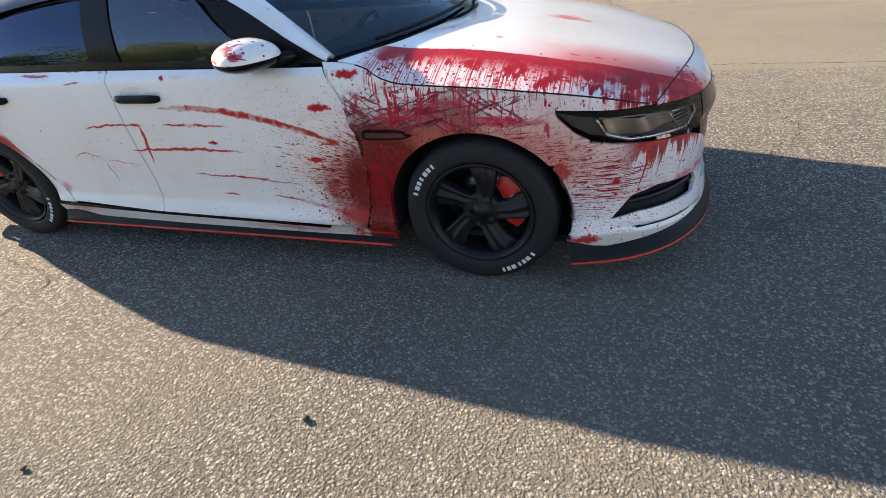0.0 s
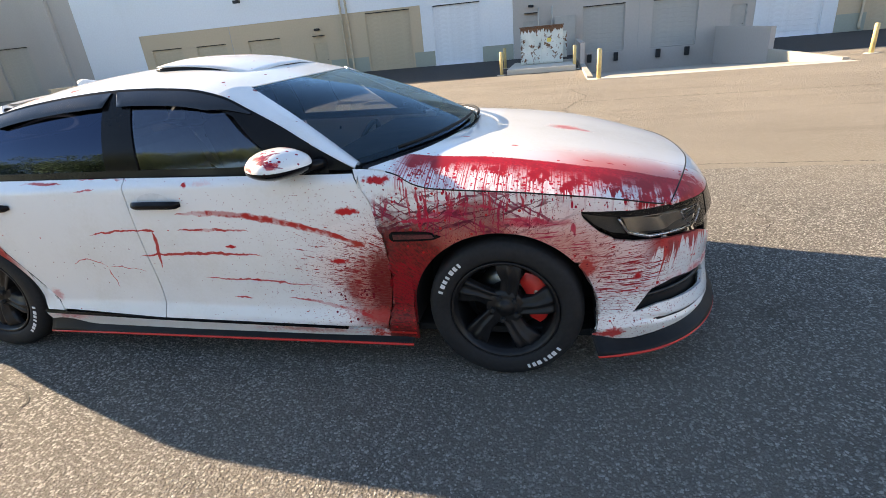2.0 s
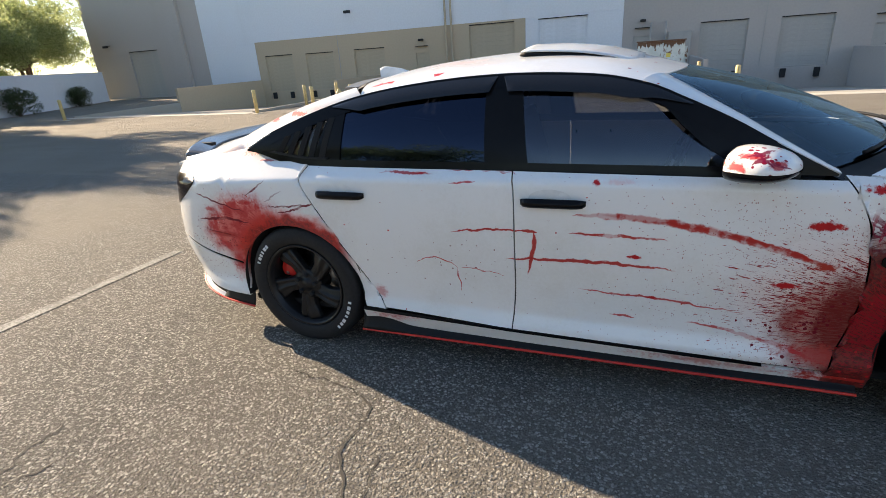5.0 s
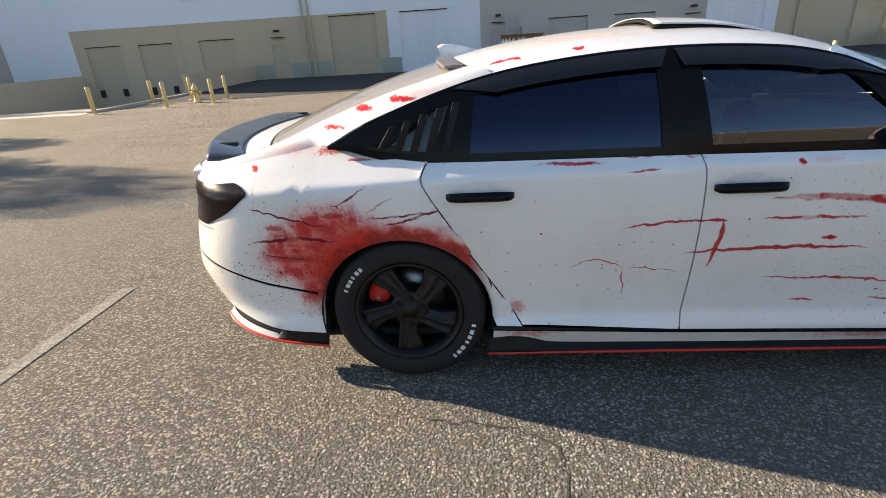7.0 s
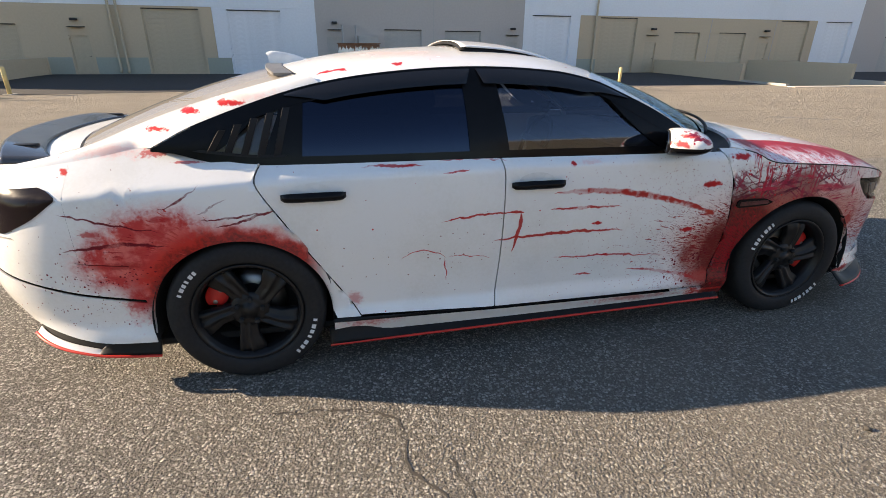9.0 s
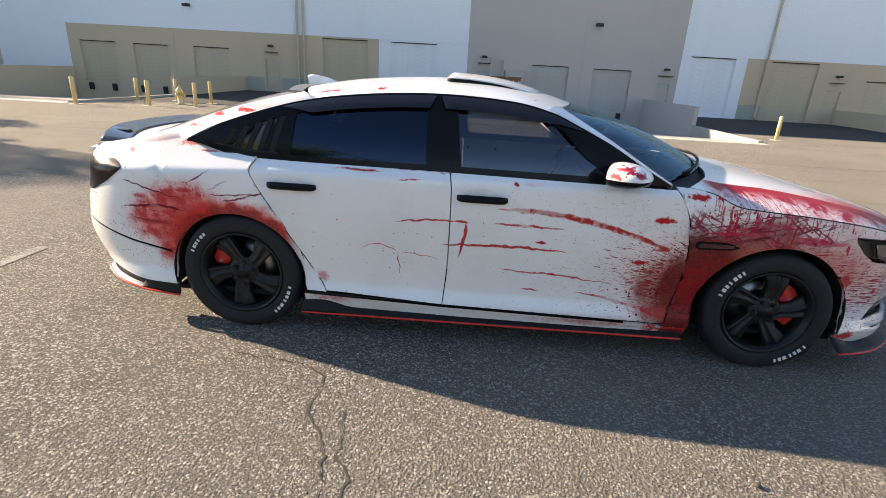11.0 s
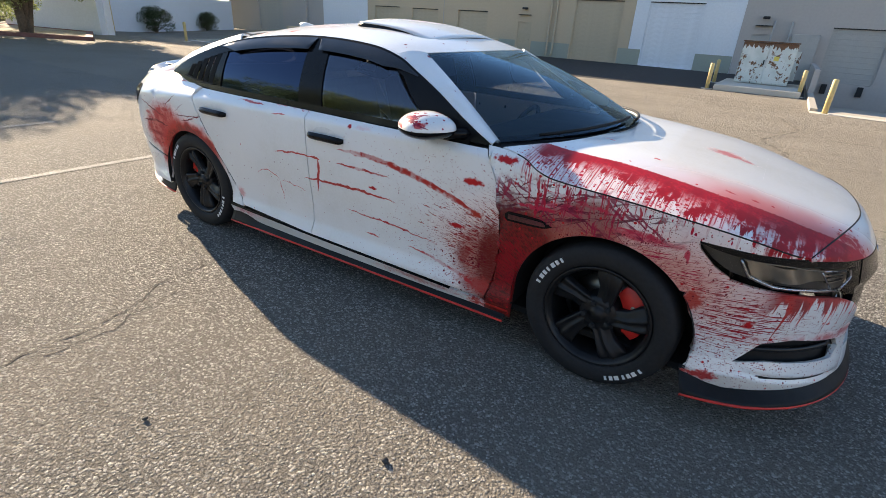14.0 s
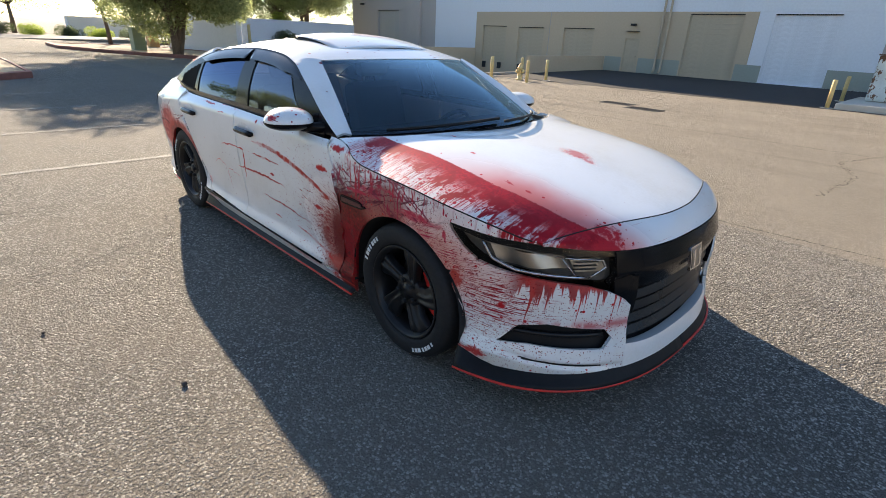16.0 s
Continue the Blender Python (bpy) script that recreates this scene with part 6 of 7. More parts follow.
def screen_f(a, b):
    q = 2 * b - 1
    foot = Vector((-0.215 - 0.401 * abs(q) ** 2.2, 0.742 * q, 1.005 - 0.049 * q * q))
    xc, xe = -1.05, -1.25
    e = green(-1.25, DLO(-1.25), 1)
    k = q * 0.585 / e.y
    head = Vector((xc + (xe - xc) * abs(k) ** 2.5 + 0.004, 0.585 * q, 0))
    head.z = ROOF_C(xc) + (e.z - ROOF_C(xc)) * abs(k) ** 2.5 - 0.001
    p = foot.lerp(head, a)
    p.z += 0.034 * math.sin(math.pi * a) * (1 - 0.7 * q ** 4)
    return p


panel("windscreen", screen_f, 20, 28, SCREEN, car, "blue-tinted windscreen", flange=0.006, off=-0.003)
panel("screen_seal", lambda a, b: screen_f(0.0 + 0.055 * a, b), 2, 28, GLOSS_BLACK, car, "black lower edge of the windscreen", off=-0.010, flange=0)
panel("screen_seal", lambda a, b: screen_f(0.955 + 0.045 * a, b), 2, 28, GLOSS_BLACK, car, off=-0.010, flange=0)


def back_f(a, b):
    q = 2 * b - 1
    head = Vector((-2.64 + 0.08 * q * q, 0.57 * q, 1.313 - 0.025 * q * q))
    foot = Vector((-3.52 + 0.10 * q * q, 0.60 * q, 1.026 - 0.016 * q * q))
    p = head.lerp(foot, a)
    p.z += 0.025 * math.sin(math.pi * a)
    return p


panel("rear_window", back_f, 16, 20, BACK_GLASS, car, "dark tinted rear window", flange=0.006)
vis = panel("rear_window_visor", lambda a, b: back_f(0.0 + 0.08 * a, 0.03 + 0.94 * b) + Vector((-0.01 * a, 0, 0.005 + 0.016 * a)), 6, 20, VISOR_PALE, car, "pale roof edge visor", flange=0.012)


def deck_f(a, b):
    q = 2 * b - 1
    x = mix3(-3.53 + 0.10 * q * q, -3.845 + 0.22 * abs(q) ** 3, a)
    z = mix3(1.022, 0.955, a) - 0.018 * abs(q) ** 3 * (0.5 + 0.5 * a)
    return Vector((x, mix3(0.60, 0.64, a) * q, z + 0.012 * math.sin(math.pi * a)))


panel("boot_lid", deck_f, 10, 22, PAINT, car, "white boot lid")
panel("boot_edge", lambda a, b: deck_f(1.0, b).lerp(tail(1.28 * (b - 0.5), 0.925), a), 4, 22, PAINT, car)


def wing_f(a, b):
    q = 2 * b - 1
    x = mix3(-3.68, -3.825, a) + 0.13 * q * q + 0.05 * abs(q) ** 6 * (1 - a)
    z = 1.000 + 0.014 * math.sin(math.pi * a * 0.55) - 0.060 * abs(q) ** 6 * (0.6 + 0.4 * a)
    return Vector((x, 0.66 * q, z + 0.012 * a * a))


slab("boot_spoiler", wing_f, 12, 30, 0.011, SILVER, car, "gloss black raised boot spoiler")
for s in (-1, 1):
    bm = bmesh.new()
    box(bm, -3.74, -3.62, s * 0.50 - 0.02, s * 0.50 + 0.02, 0.94, 1.02, 0.012)
    part("spoiler_stand", bm, SATIN_BLACK, car)


# bonnet, swept to the rounded nose
def bonnet_f(a, b):
    q = 2 * b - 1
    x0 = -0.245 - 0.29 * abs(q) ** 2.3
    x1 = 0.63 + 0.18 * (1 - abs(q) ** 2.6)
    x = mix3(x0, x1, a)
    e = abs(skin(x, EDGE(x)).y)
    zc = BONNET_C(x)
    ze = EDGE(x) + 0.003
    return Vector((x, e * q, ze + (zc - ze) * (1 - abs(q) ** 4.2)))


BONNET_C = smooth_tab([(-0.6, 1.01), (-0.25, 0.988), (0.0, 0.962), (0.27, 0.920), (0.50, 0.872), (0.70, 0.824), (0.80, 0.797), (0.87, 0.772)])
panel("bonnet", bonnet_f, 44, 56, FRONT_PAINT, car, "white bonnet with a red drip band along its edge")


def cap_f(a, b):
    p = bonnet_f(1.0, b) + Vector((0.004, 0, -0.001))
    x = nose(p.y, 0.74).x
    r = nose(p.y * 1.005, LAMP_TOP(x) - 0.002, 0.002)
    t = p.lerp(r, a)
    out = Vector((1, 0.2 * p.y, 0.9)).normalized()
    return t + out * 0.008 * math.sin(math.pi * a)


panel("nose_cap", cap_f, 6, 60, FRONT_PAINT, car, "white strip above the grille with red spatter")

# grille: gloss black bar, dark mesh opening, badge
def bar_f(a, b):
    """The gloss bar: an upright upper face, then a lower face that falls back to the slats."""
    y = mix3(-0.52, 0.52, a)
    k = (2 * a - 1) ** 2
    top, mid, low = 0.707 + 0.017 * k, 0.628 + 0.004 * k, lerp([(0, 0.545), (0.36, 0.545), (0.442, 0.60), (0.52, 0.57)], abs(y))
    if b < 0.5:
        t = b / 0.5
        return nose(y, mix3(top, mid, t), 0.004 + 0.012 * (1 - k) * t)
    t = (b - 0.5) / 0.5
    return nose(y, mix3(mid, min(mid - 0.01, low), t), 0.004 + 0.012 * (1 - k) - 0.040 * t)


panel("grille_bar", bar_f, 52, 12, GLOSS_BLACK, car, "gloss black upper grille bar", flange=0.03)
grille = panel("grille", lambda a, b: nose(mix3(-0.46, 0.46, a), mix3(0.22, 0.66, b)), 24, 8, LINER, car, "dark slatted grille opening", off=-0.09, flange=0)
for i in range(4):
    z = 0.325 + i * 0.056
    panel("slat", lambda a, b, z=z: nose(mix3(-0.45, 0.45, a), z + 0.030 * b, -0.030 - 0.016 * b), 24, 3, SLAT_BLACK, grille, flange=0.012)
for s in (-1, 1):
    panel("grille_wing", lambda a, b, s=s: nose(s * mix3(0.40, 0.515, a), mix3(lerp([(0, 0.44), (0.6, 0.50), (1, 0.53)], a), 0.70, b), -0.012), 14, 6, GLOSS_BLACK, car, "black grille corner", flange=0.03)
panel("lower_strip", lambda a, b: nose(mix3(-0.437, 0.437, a), mix3(0.203, 0.285 + 0.02 * (2 * a - 1) ** 4, b), -0.010 * b), 30, 5, PAINT, car, "white strip under the grille", flange=0.05)
badge = panel("badge", lambda a, b: nose(mix3(-0.058, 0.058, a), mix3(0.552, 0.655, b), 0.014 + 0.006 * b), 6, 6, CHROME, car, "chrome framed badge plate", flange=0.012)
panel("badge_field", lambda a, b: nose(mix3(-0.047, 0.047, a), mix3(0.561, 0.647, b), 0.0165 + 0.006 * b), 6, 6, LAMP_DARK, badge, "plain dark badge field", flange=0.002)
for s in (-1, 1):
    panel("badge_bar", lambda a, b, s=s: nose(s * 0.028 + 0.009 * (2 * a - 1), mix3(0.567, 0.641, b), 0.0185 + 0.006 * b), 2, 4, CHROME, badge, flange=0.003)
# dark tube along the bonnet's edges, in place of the shut gap's shade
for s in (-1, 1):
    bm = bmesh.new()
    tube(bm, [skin(x, EDGE(x) - 0.001, s, -0.0015) for x in np.linspace(-0.46, 0.60, 40)], 0.0032, 6)
    part("bonnet_gap_line", bm, LINER, car, "dark shut line beside the bonnet")
bm = bmesh.new()
tube(bm, [bonnet_f(1.0, 0.02 + 0.96 * i / 50) + Vector((0.002, 0, -0.0015)) for i in range(51)], 0.0034, 6)
part("bonnet_gap_line", bm, LINER, car)

# cowl and wipers at the screen's foot
panel("cowl", lambda a, b: (screen_f(0.0, b).lerp(bonnet_f(0.0, b), a) + Vector((0, 0, -0.022 * math.sin(math.pi * a) - 0.012))), 5, 30, SATIN_BLACK, car, "black cowl tray", flange=0.03)
for y0, y1 in ((-0.62, -0.02), (0.0, 0.60)):
    bm = bmesh.new()
    pts = [screen_f(0.012 + 0.035 * i / 10, (y0 + (y1 - y0) * i / 10 + 0.742) / 1.484) + Vector((0.012, 0, 0.016)) for i in range(11)]
    tube(bm, pts, 0.008, 6)
    part("wiper", bm, SATIN_BLACK, car, "black wiper blade", smooth=True)

# sunroof panel, tilted up at its back edge
slab("sunroof_seal", lambda a, b: Vector((mix3(-1.235, -1.765, a) - 0.02 * (2 * b - 1) ** 2, 0.404 * (2 * b - 1), ROOF_C(mix3(-1.24, -1.79, a)) - 0.014 + 0.024 * a ** 0.8 - 0.030 * abs(2 * b - 1) ** 2.4)),
     14, 16, 0.012, SATIN_BLACK, car, "black rubber edge of the sunroof")
slab("sunroof", lambda a, b: Vector((mix3(-1.24, -1.76, a) - 0.02 * (2 * b - 1) ** 2, 0.40 * (2 * b - 1), ROOF_C(mix3(-1.24, -1.79, a)) + 0.004 + 0.024 * a ** 0.8 - 0.030 * abs(2 * b - 1) ** 2.4)),
     14, 16, 0.004, TOP_PAINT, car, "white sunroof panel tilted up at its back")
panel("sunroof_seal", lambda a, b: Vector((mix3(-1.25, -1.77, a), 0.385 * (2 * b - 1), ROOF_C(mix3(-1.25, -1.77, a)) + 0.001 - 0.028 * abs(2 * b - 1) ** 2.4)), 10, 12, SATIN_BLACK, car, flange=0.003)
panel("sunroof_seal", lambda a, b: Vector((mix3(-1.30, -1.775, a), -0.388, ROOF_C(mix3(-1.3, -1.775, a)) - 0.028 + 0.008 * a ** 0.8 * b)), 10, 2, SATIN_BLACK, car, flange=0)
panel("sunroof_seal", lambda a, b: Vector((-1.775, 0.388 * (2 * a - 1), ROOF_C(-1.775) - 0.026 * abs(2 * a - 1) ** 2.4 + 0.006 * b)), 10, 2, SATIN_BLACK, car, flange=0)

# shark fin aerial
def fin_f(a, b):
    h = lerp([(0, 0.068), (0.12, 0.075), (0.3, 0.066), (0.7, 0.035), (1, 0.0)], a)
    x = mix3(-2.70, -2.50, a)
    return Vector((x - 0.02 * (1 - abs(2 * b - 1)), (2 * b - 1) * 0.032 * (1 - 0.4 * a), ROOF_C(x) - 0.004 + h * (1 - abs(2 * b - 1) ** 2.2)))


panel("aerial", fin_f, 12, 14, PLASTIC_WHITE, car, "white shark fin aerial", flange=0)

# cabin: floor pan, dashboard, seats, steering wheel
part("underbody", boxed(-3.25, 0.55, -0.80, 0.80, 0.165, 0.20, 0.01), LINER, car, "dark underbody")
part("engine_block", boxed(-0.42, 0.41, -0.50, 0.50, 0.205, 0.70, 0.05), LINER, car)
part("radiator", boxed(0.42, 0.68, -0.44, 0.44, 0.20, 0.66, 0.03), SATIN_BLACK, car, "dark radiator behind the grille")
part("boot_floor", boxed(-3.66, -3.10, -0.66, 0.66, 0.32, 0.75, 0.05), LINER, car)
bm = bmesh.new()
box(bm, -0.95, -0.45, -0.74, 0.74, 0.45, 0.93, 0.06)
part("dashboard", bm, CABIN, car, "dark grey dashboard")
for y in (-0.37, 0.37):
    seat = new("front_seat")
    seat.parent = car
    seat["label"] = "grey fabric front seat"
    bm = bmesh.new()
    box(bm, -1.75, -1.22, y - 0.26, y + 0.26, 0.32, 0.52, 0.06)
    part("cushion", bm, SEAT, seat)
    bm = bmesh.new()
    box(bm, -0.08, 0.08, y - 0.25, y + 0.25, 0.0, 0.62, 0.06, pose(-1.80, 0, 0.48, 0, -16, 0))
    part("backrest", bm, SEAT, seat)
    bm = bmesh.new()
    box(bm, -0.055, 0.055, y - 0.14, y + 0.14, 0.66, 0.84, 0.045, pose(-1.80, 0, 0.48, 0, -14, 0))
    part("headrest", bm, SEAT, seat)
bm = bmesh.new()
box(bm, -2.75, -2.20, -0.66, 0.66, 0.32, 0.52, 0.06)
box(bm, -0.09, 0.09, -0.64, 0.64, 0.0, 0.60, 0.06, pose(-2.74, 0, 0.50, 0, -24, 0))
part("rear_bench", bm, SEAT, car, "grey rear bench seat")
bm = bmesh.new()
tube(bm, [pose(-1.02, 0.37, 0.80, 0, -65, 0) @ Vector((0.18 * math.cos(t * math.pi / 12), 0.18 * math.sin(t * math.pi / 12), 0)) for t in range(25)], 0.015, 8)
box(bm, -0.03, 0.02, 0.37 - 0.17, 0.37 + 0.17, -0.02, 0.02, 0.005, pose(-1.02, 0, 0.80, 0, 25, 0))
part("steering_wheel", bm, CABIN, car, "dark steering wheel", smooth=True)
bm = bmesh.new()
box(bm, -1.13, -1.09, -0.13, 0.13, 1.24, 1.30, 0.02)
part("rear_view_mirror", bm, CABIN, car)


# ---- wheels ----
def wheel(hub, s, caliper_angle, bars, phase=64, spread=0.36):
    """A tyre, a five-spoke wheel, its brake; bars: (start angle, end angle, strokes) of white marks on the sidewall."""
    w = new("wheel")
    w.parent = car
    w["label"] = "black five-spoke wheel with a white-marked tyre and red brake caliper"
    yo = 0.898          # outer face

    def at(r, t, y):
        return Vector((hub + r * math.cos(t), s * y, HUB_Z + r * math.sin(t)))

    def turn(name, prof, n, mat, parent, label=""):
        vs, fs = [], []
        m = len(prof)
        for i in range(n):
            for r, y in prof:
                vs.append(at(r, 2 * math.pi * i / n, y))
        for i in range(n):
            for j in range(m - 1):
                a, b = i * m + j, ((i + 1) % n) * m + j
                fs.append((a, b, b + 1, a + 1) if s > 0 else (a, a + 1, b + 1, b))
        return mesh_ob(name, vs, fs, mat, parent, label, smooth=True)
    tyre = turn("tyre", [(0.222, yo - 0.19), (0.275, yo - 0.215), (0.315, yo - 0.21), (0.330, yo - 0.185), (0.332, yo - 0.11), (0.330, yo - 0.035), (0.322, yo - 0.014),
                         (0.317, yo - 0.006), (0.302, yo + 0.003), (0.285, yo + 0.0065), (0.262, yo + 0.006), (0.245, yo + 0.001), (0.238, yo - 0.004), (0.232, yo - 0.012), (0.224, yo - 0.02)], 72, TYRE, w, "black tyre with white sidewall marks")
    for k in range(3):
        r = 0.3305
        turn("tread_groove", [(r + 0.0022, yo - 0.075 - 0.045 * k), (r + 0.0024, yo - 0.083 - 0.045 * k)], 60, LINER, tyre)
    rim = turn("rim", [(0.205, yo - 0.20), (0.205, yo - 0.06), (0.212, yo - 0.03), (0.226, yo - 0.012), (0.231, yo - 0.006), (0.227, yo - 0.003), (0.219, yo - 0.006), (0.213, yo - 0.018), (0.206, yo - 0.03)], 72, WHEEL_BLACK, w)
    turn("brake_disc", [(0.07, yo - 0.13), (0.152, yo - 0.13), (0.152, yo - 0.15), (0.07, yo - 0.15)], 48, STEEL, w, "worn steel brake disc")
    turn("hub", [(0.085, yo - 0.14), (0.085, yo - 0.05), (0.078, yo - 0.038), (0.05, yo - 0.034), (0.033, yo - 0.034), (0.031, yo - 0.028), (0.0, yo - 0.026)], 40, WHEEL_BLACK, w)
    turn("backing_plate", [(0.20, yo - 0.19), (0.0, yo - 0.20)], 40, LINER, w)
    for i in range(5):
        t0 = math.radians(phase + 72 * i)
        # a broad blade: straight on one edge, flared near the rim on the other, with two ribs along it
        def arm(a, b, t0=t0):
            r = mix3(0.048, 0.2150, a)
            lead = math.asin(min(0.9, 0.041 / r))
            trail = lerp([(0, 0.030), (0.5, 0.040), (0.72, 0.060), (1.0, 0.082)], a) / r
            t = t0 + s * lead - s * b * (lead + trail)
            relief = lerp([(0, -0.004), (0.06, 0.003), (0.16, 0.0035), (0.26, -0.005), (0.40, -0.004), (0.48, 0.006), (0.56, 0.005), (0.68, -0.004), (1.0, -0.014)], b)
            return at(r, t, yo - 0.040 + 0.024 * a + relief * min(1, 3 * a) - 0.020 * a ** 9)
        nu, nv = 14, 16
        P = [[arm(i2 / nu, j / nv) for j in range(nv + 1)] for i2 in range(nu + 1)]
        Q = [[p + Vector((0, -s * 0.034, 0)) for p in row] for row in P]
        bm = bmesh.new()
        pv = [[bm.verts.new(p) for p in row] for row in P]
        qv = [[bm.verts.new(p) for p in row] for row in Q]
        for a in range(nu):
            for b in range(nv):
                bm.faces.new((pv[a][b], pv[a + 1][b], pv[a + 1][b + 1], pv[a][b + 1]))
            for b in (0, nv):
                bm.faces.new((pv[a][b], qv[a][b], qv[a + 1][b], pv[a + 1][b]))
        for b in range(nv):
            bm.faces.new((pv[nu][b], pv[nu][b + 1], qv[nu][b + 1], qv[nu][b]))
        bmesh.ops.recalc_face_normals(bm, faces=bm.faces[:])
        part("spoke", bm, WHEEL_BLACK, w, smooth=True)
        c = at(0.056, t0 + 0.63, yo - 0.034)
        bm = bmesh.new()
        lathe(bm, [(0.012, 0.0), (0.012, 0.016), (0.008, 0.019), (0.0, 0.019)], 6, m=Matrix.Translation(c) @ pose(0, 0, 0, 90 if s < 0 else -90))
        part("lug_nut", bm, LINER, w)
    # caliper
    def cal(mid, half, a, b):
        t = mid + mix3(-half, half, a)
        r = mix3(0.100 + 0.02 * abs(2 * a - 1) ** 3, 0.192 - 0.02 * abs(2 * a - 1) ** 3, b)
        return at(r, t, yo - 0.078 + 0.014 * math.sin(math.pi * b) * math.sin(math.pi * a) ** 0.4)
    c = panel("caliper", lambda a, b: cal(caliper_angle, spread, a, b), 20, 6, CALIPER, w, "red brake caliper", flange=0.05)
    for k in (-0.3, 0.3):
        bm = bmesh.new()
        lathe(bm, [(0.010, 0.0), (0.010, 0.006), (0.0, 0.008)], 8, m=Matrix.Translation(at(0.145, caliper_angle + 0.7 * k, yo - 0.070)) @ pose(0, 0, 0, 90 if s < 0 else -90))
        part("bolt", bm, STEEL, c)
    # white sidewall marks: plain strokes where the maker's lettering stands
    for t_a, t_b, n, r0, r1 in bars:
        for i in range(n):
            ta = t_a + (t_b - t_a) * (i + 0.16) / n
            tb = t_a + (t_b - t_a) * (i + 0.84) / n
            pieces = ((0.0, (0.55, 1.0, 0.8)[i % 3], 0.0, 1.0),)
            vs, fs = [], []
            for a0, a1, b0, b1 in pieces:
                k = len(vs)
                for y in (0.0095, 0.004):
                    for a, b in ((a0, b0), (a1, b0), (a1, b1), (a0, b1)):
                        vs.append(at(mix3(r0, r1, b), mix3(ta, tb, a), yo + y - 0.4 * max(0, mix3(r0, r1, b) - 0.292)))
                fs += [(k, k + 1, k + 2, k + 3), (k + 4, k + 7, k + 6, k + 5)] + [(k + j, k + (j + 1) % 4, k + 4 + (j + 1) % 4, k + 4 + j) for j in range(4)]
            mesh_ob("sidewall_mark", vs, fs, LETTER, tyre, "plain white stroke on the tyre")
    return w


D = math.radians
wheel(HUB_F, -1, D(14), [(D(163), D(126), 7, 0.272, 0.292), (D(-35), D(-73), 7, 0.272, 0.291)], 7, 0.80)
wheel(HUB_R, -1, D(152), [(D(157), D(128), 6, 0.272, 0.289), (D(-10), D(-52), 7, 0.272, 0.289)], 46)
wheel(HUB_F, 1, D(8), [])
wheel(HUB_R, 1, D(152), [])


# ---- near-black asphalt in front of the warehouse ----
DARK_APRON = plain("near_black_asphalt", (0.022, 0.021, 0.022), 0.85, grain=0.25, scale=40, bump=0.004)
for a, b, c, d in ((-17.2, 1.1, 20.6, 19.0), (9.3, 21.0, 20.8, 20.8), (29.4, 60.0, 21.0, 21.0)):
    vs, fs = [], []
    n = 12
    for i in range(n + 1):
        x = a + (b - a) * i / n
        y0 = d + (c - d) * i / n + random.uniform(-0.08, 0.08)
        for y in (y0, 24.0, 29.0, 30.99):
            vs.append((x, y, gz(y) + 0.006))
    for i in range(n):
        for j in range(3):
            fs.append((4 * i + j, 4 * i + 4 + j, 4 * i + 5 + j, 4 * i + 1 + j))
    tagged(mesh_ob("pavement", vs, fs, DARK_APRON), "near-black asphalt apron along the warehouse", "pavement", kind="structure")


# ---- white boundary walls, planters and greenery west of the lot ----
def wall_run(name, p, q, h, t, mat, label):
    p, q = Vector(p), Vector(q)
    d = (q - p)
    ang = math.degrees(math.atan2(d.y, d.x))
    bm = bmesh.new()
    box(bm, 0, d.length, -t / 2, t / 2, -0.9, h, 0.015)
    box(bm, -0.03, d.length + 0.03, -t / 2 - 0.03, t / 2 + 0.03, h + 0.004, h + 0.08, 0.012)
    ob = tagged(part(name, bm, mat), label, "wall", kind="structure")
    ob.matrix_basis = pose(p.x, p.y, 0, 0, 0, ang)
    return ob


wall_run("wall_west_a", (-31.3, 11.7), (-37.6, 9.6), 2.08, 0.4, WHITE_WALL, "white painted boundary wall at the lot's edge")
wall_run("wall_west_b", (-37.8, 15.2), (-43.6, 28.4), 1.95, 0.3, WHITE_WALL, "white painted boundary wall behind shrubs")
wall_run("wall_west_c", (-31.6, 12.2), (-38.0, 14.9), 1.95, 0.3, WHITE_WALL, "white painted boundary wall")
wall_run("wall_west_d", (-60, 7.5), (-75, 22.0), 1.6, 0.3, WHITE_WALL, "far white boundary wall across the street")
wall_run("wall_west_e", (-78, -8), (-80, 4), 1.5, 0.3, WHITE_WALL, "far white boundary wall across the street")


def island(pts, h, name, label):
    """A kerbed planting bed: kerb ring with a gravel bed inside."""
    root = tagged(new(name), label, "planter", kind="structure")
    c = sum((Vector((*p, 0)) for p in pts), Vector()) / len(pts)
    bm = bmesh.new()
    n = len(pts)
    rings = []
    for k, z in ((1.0, -0.1), (1.0, h), (0.985, h + 0.012), (0.94, h + 0.012), (0.935, h - 0.03)):
        rings.append([bm.verts.new((c.x + (p[0] - c.x) * k, c.y + (p[1] - c.y) * k, gz(p[1]) + z)) for p in pts])
    for a, b in zip(rings, rings[1:]):
        for i in range(n):
            bm.faces.new((a[i], a[(i + 1) % n], b[(i + 1) % n], b[i]))
    bmesh.ops.recalc_face_normals(bm, faces=bm.faces[:])
    part("kerb", bm, RED_KERB, root, "faded red painted kerb")
    bm = bmesh.new()
    bm.faces.new([bm.verts.new((c.x + (p[0] - c.x) * 0.94, c.y + (p[1] - c.y) * 0.94, gz(p[1]) + h - 0.02)) for p in pts])
    bmesh.ops.triangulate(bm, faces=bm.faces[:])
    part("bed", bm, GRAVEL, root, "tan gravel bed")


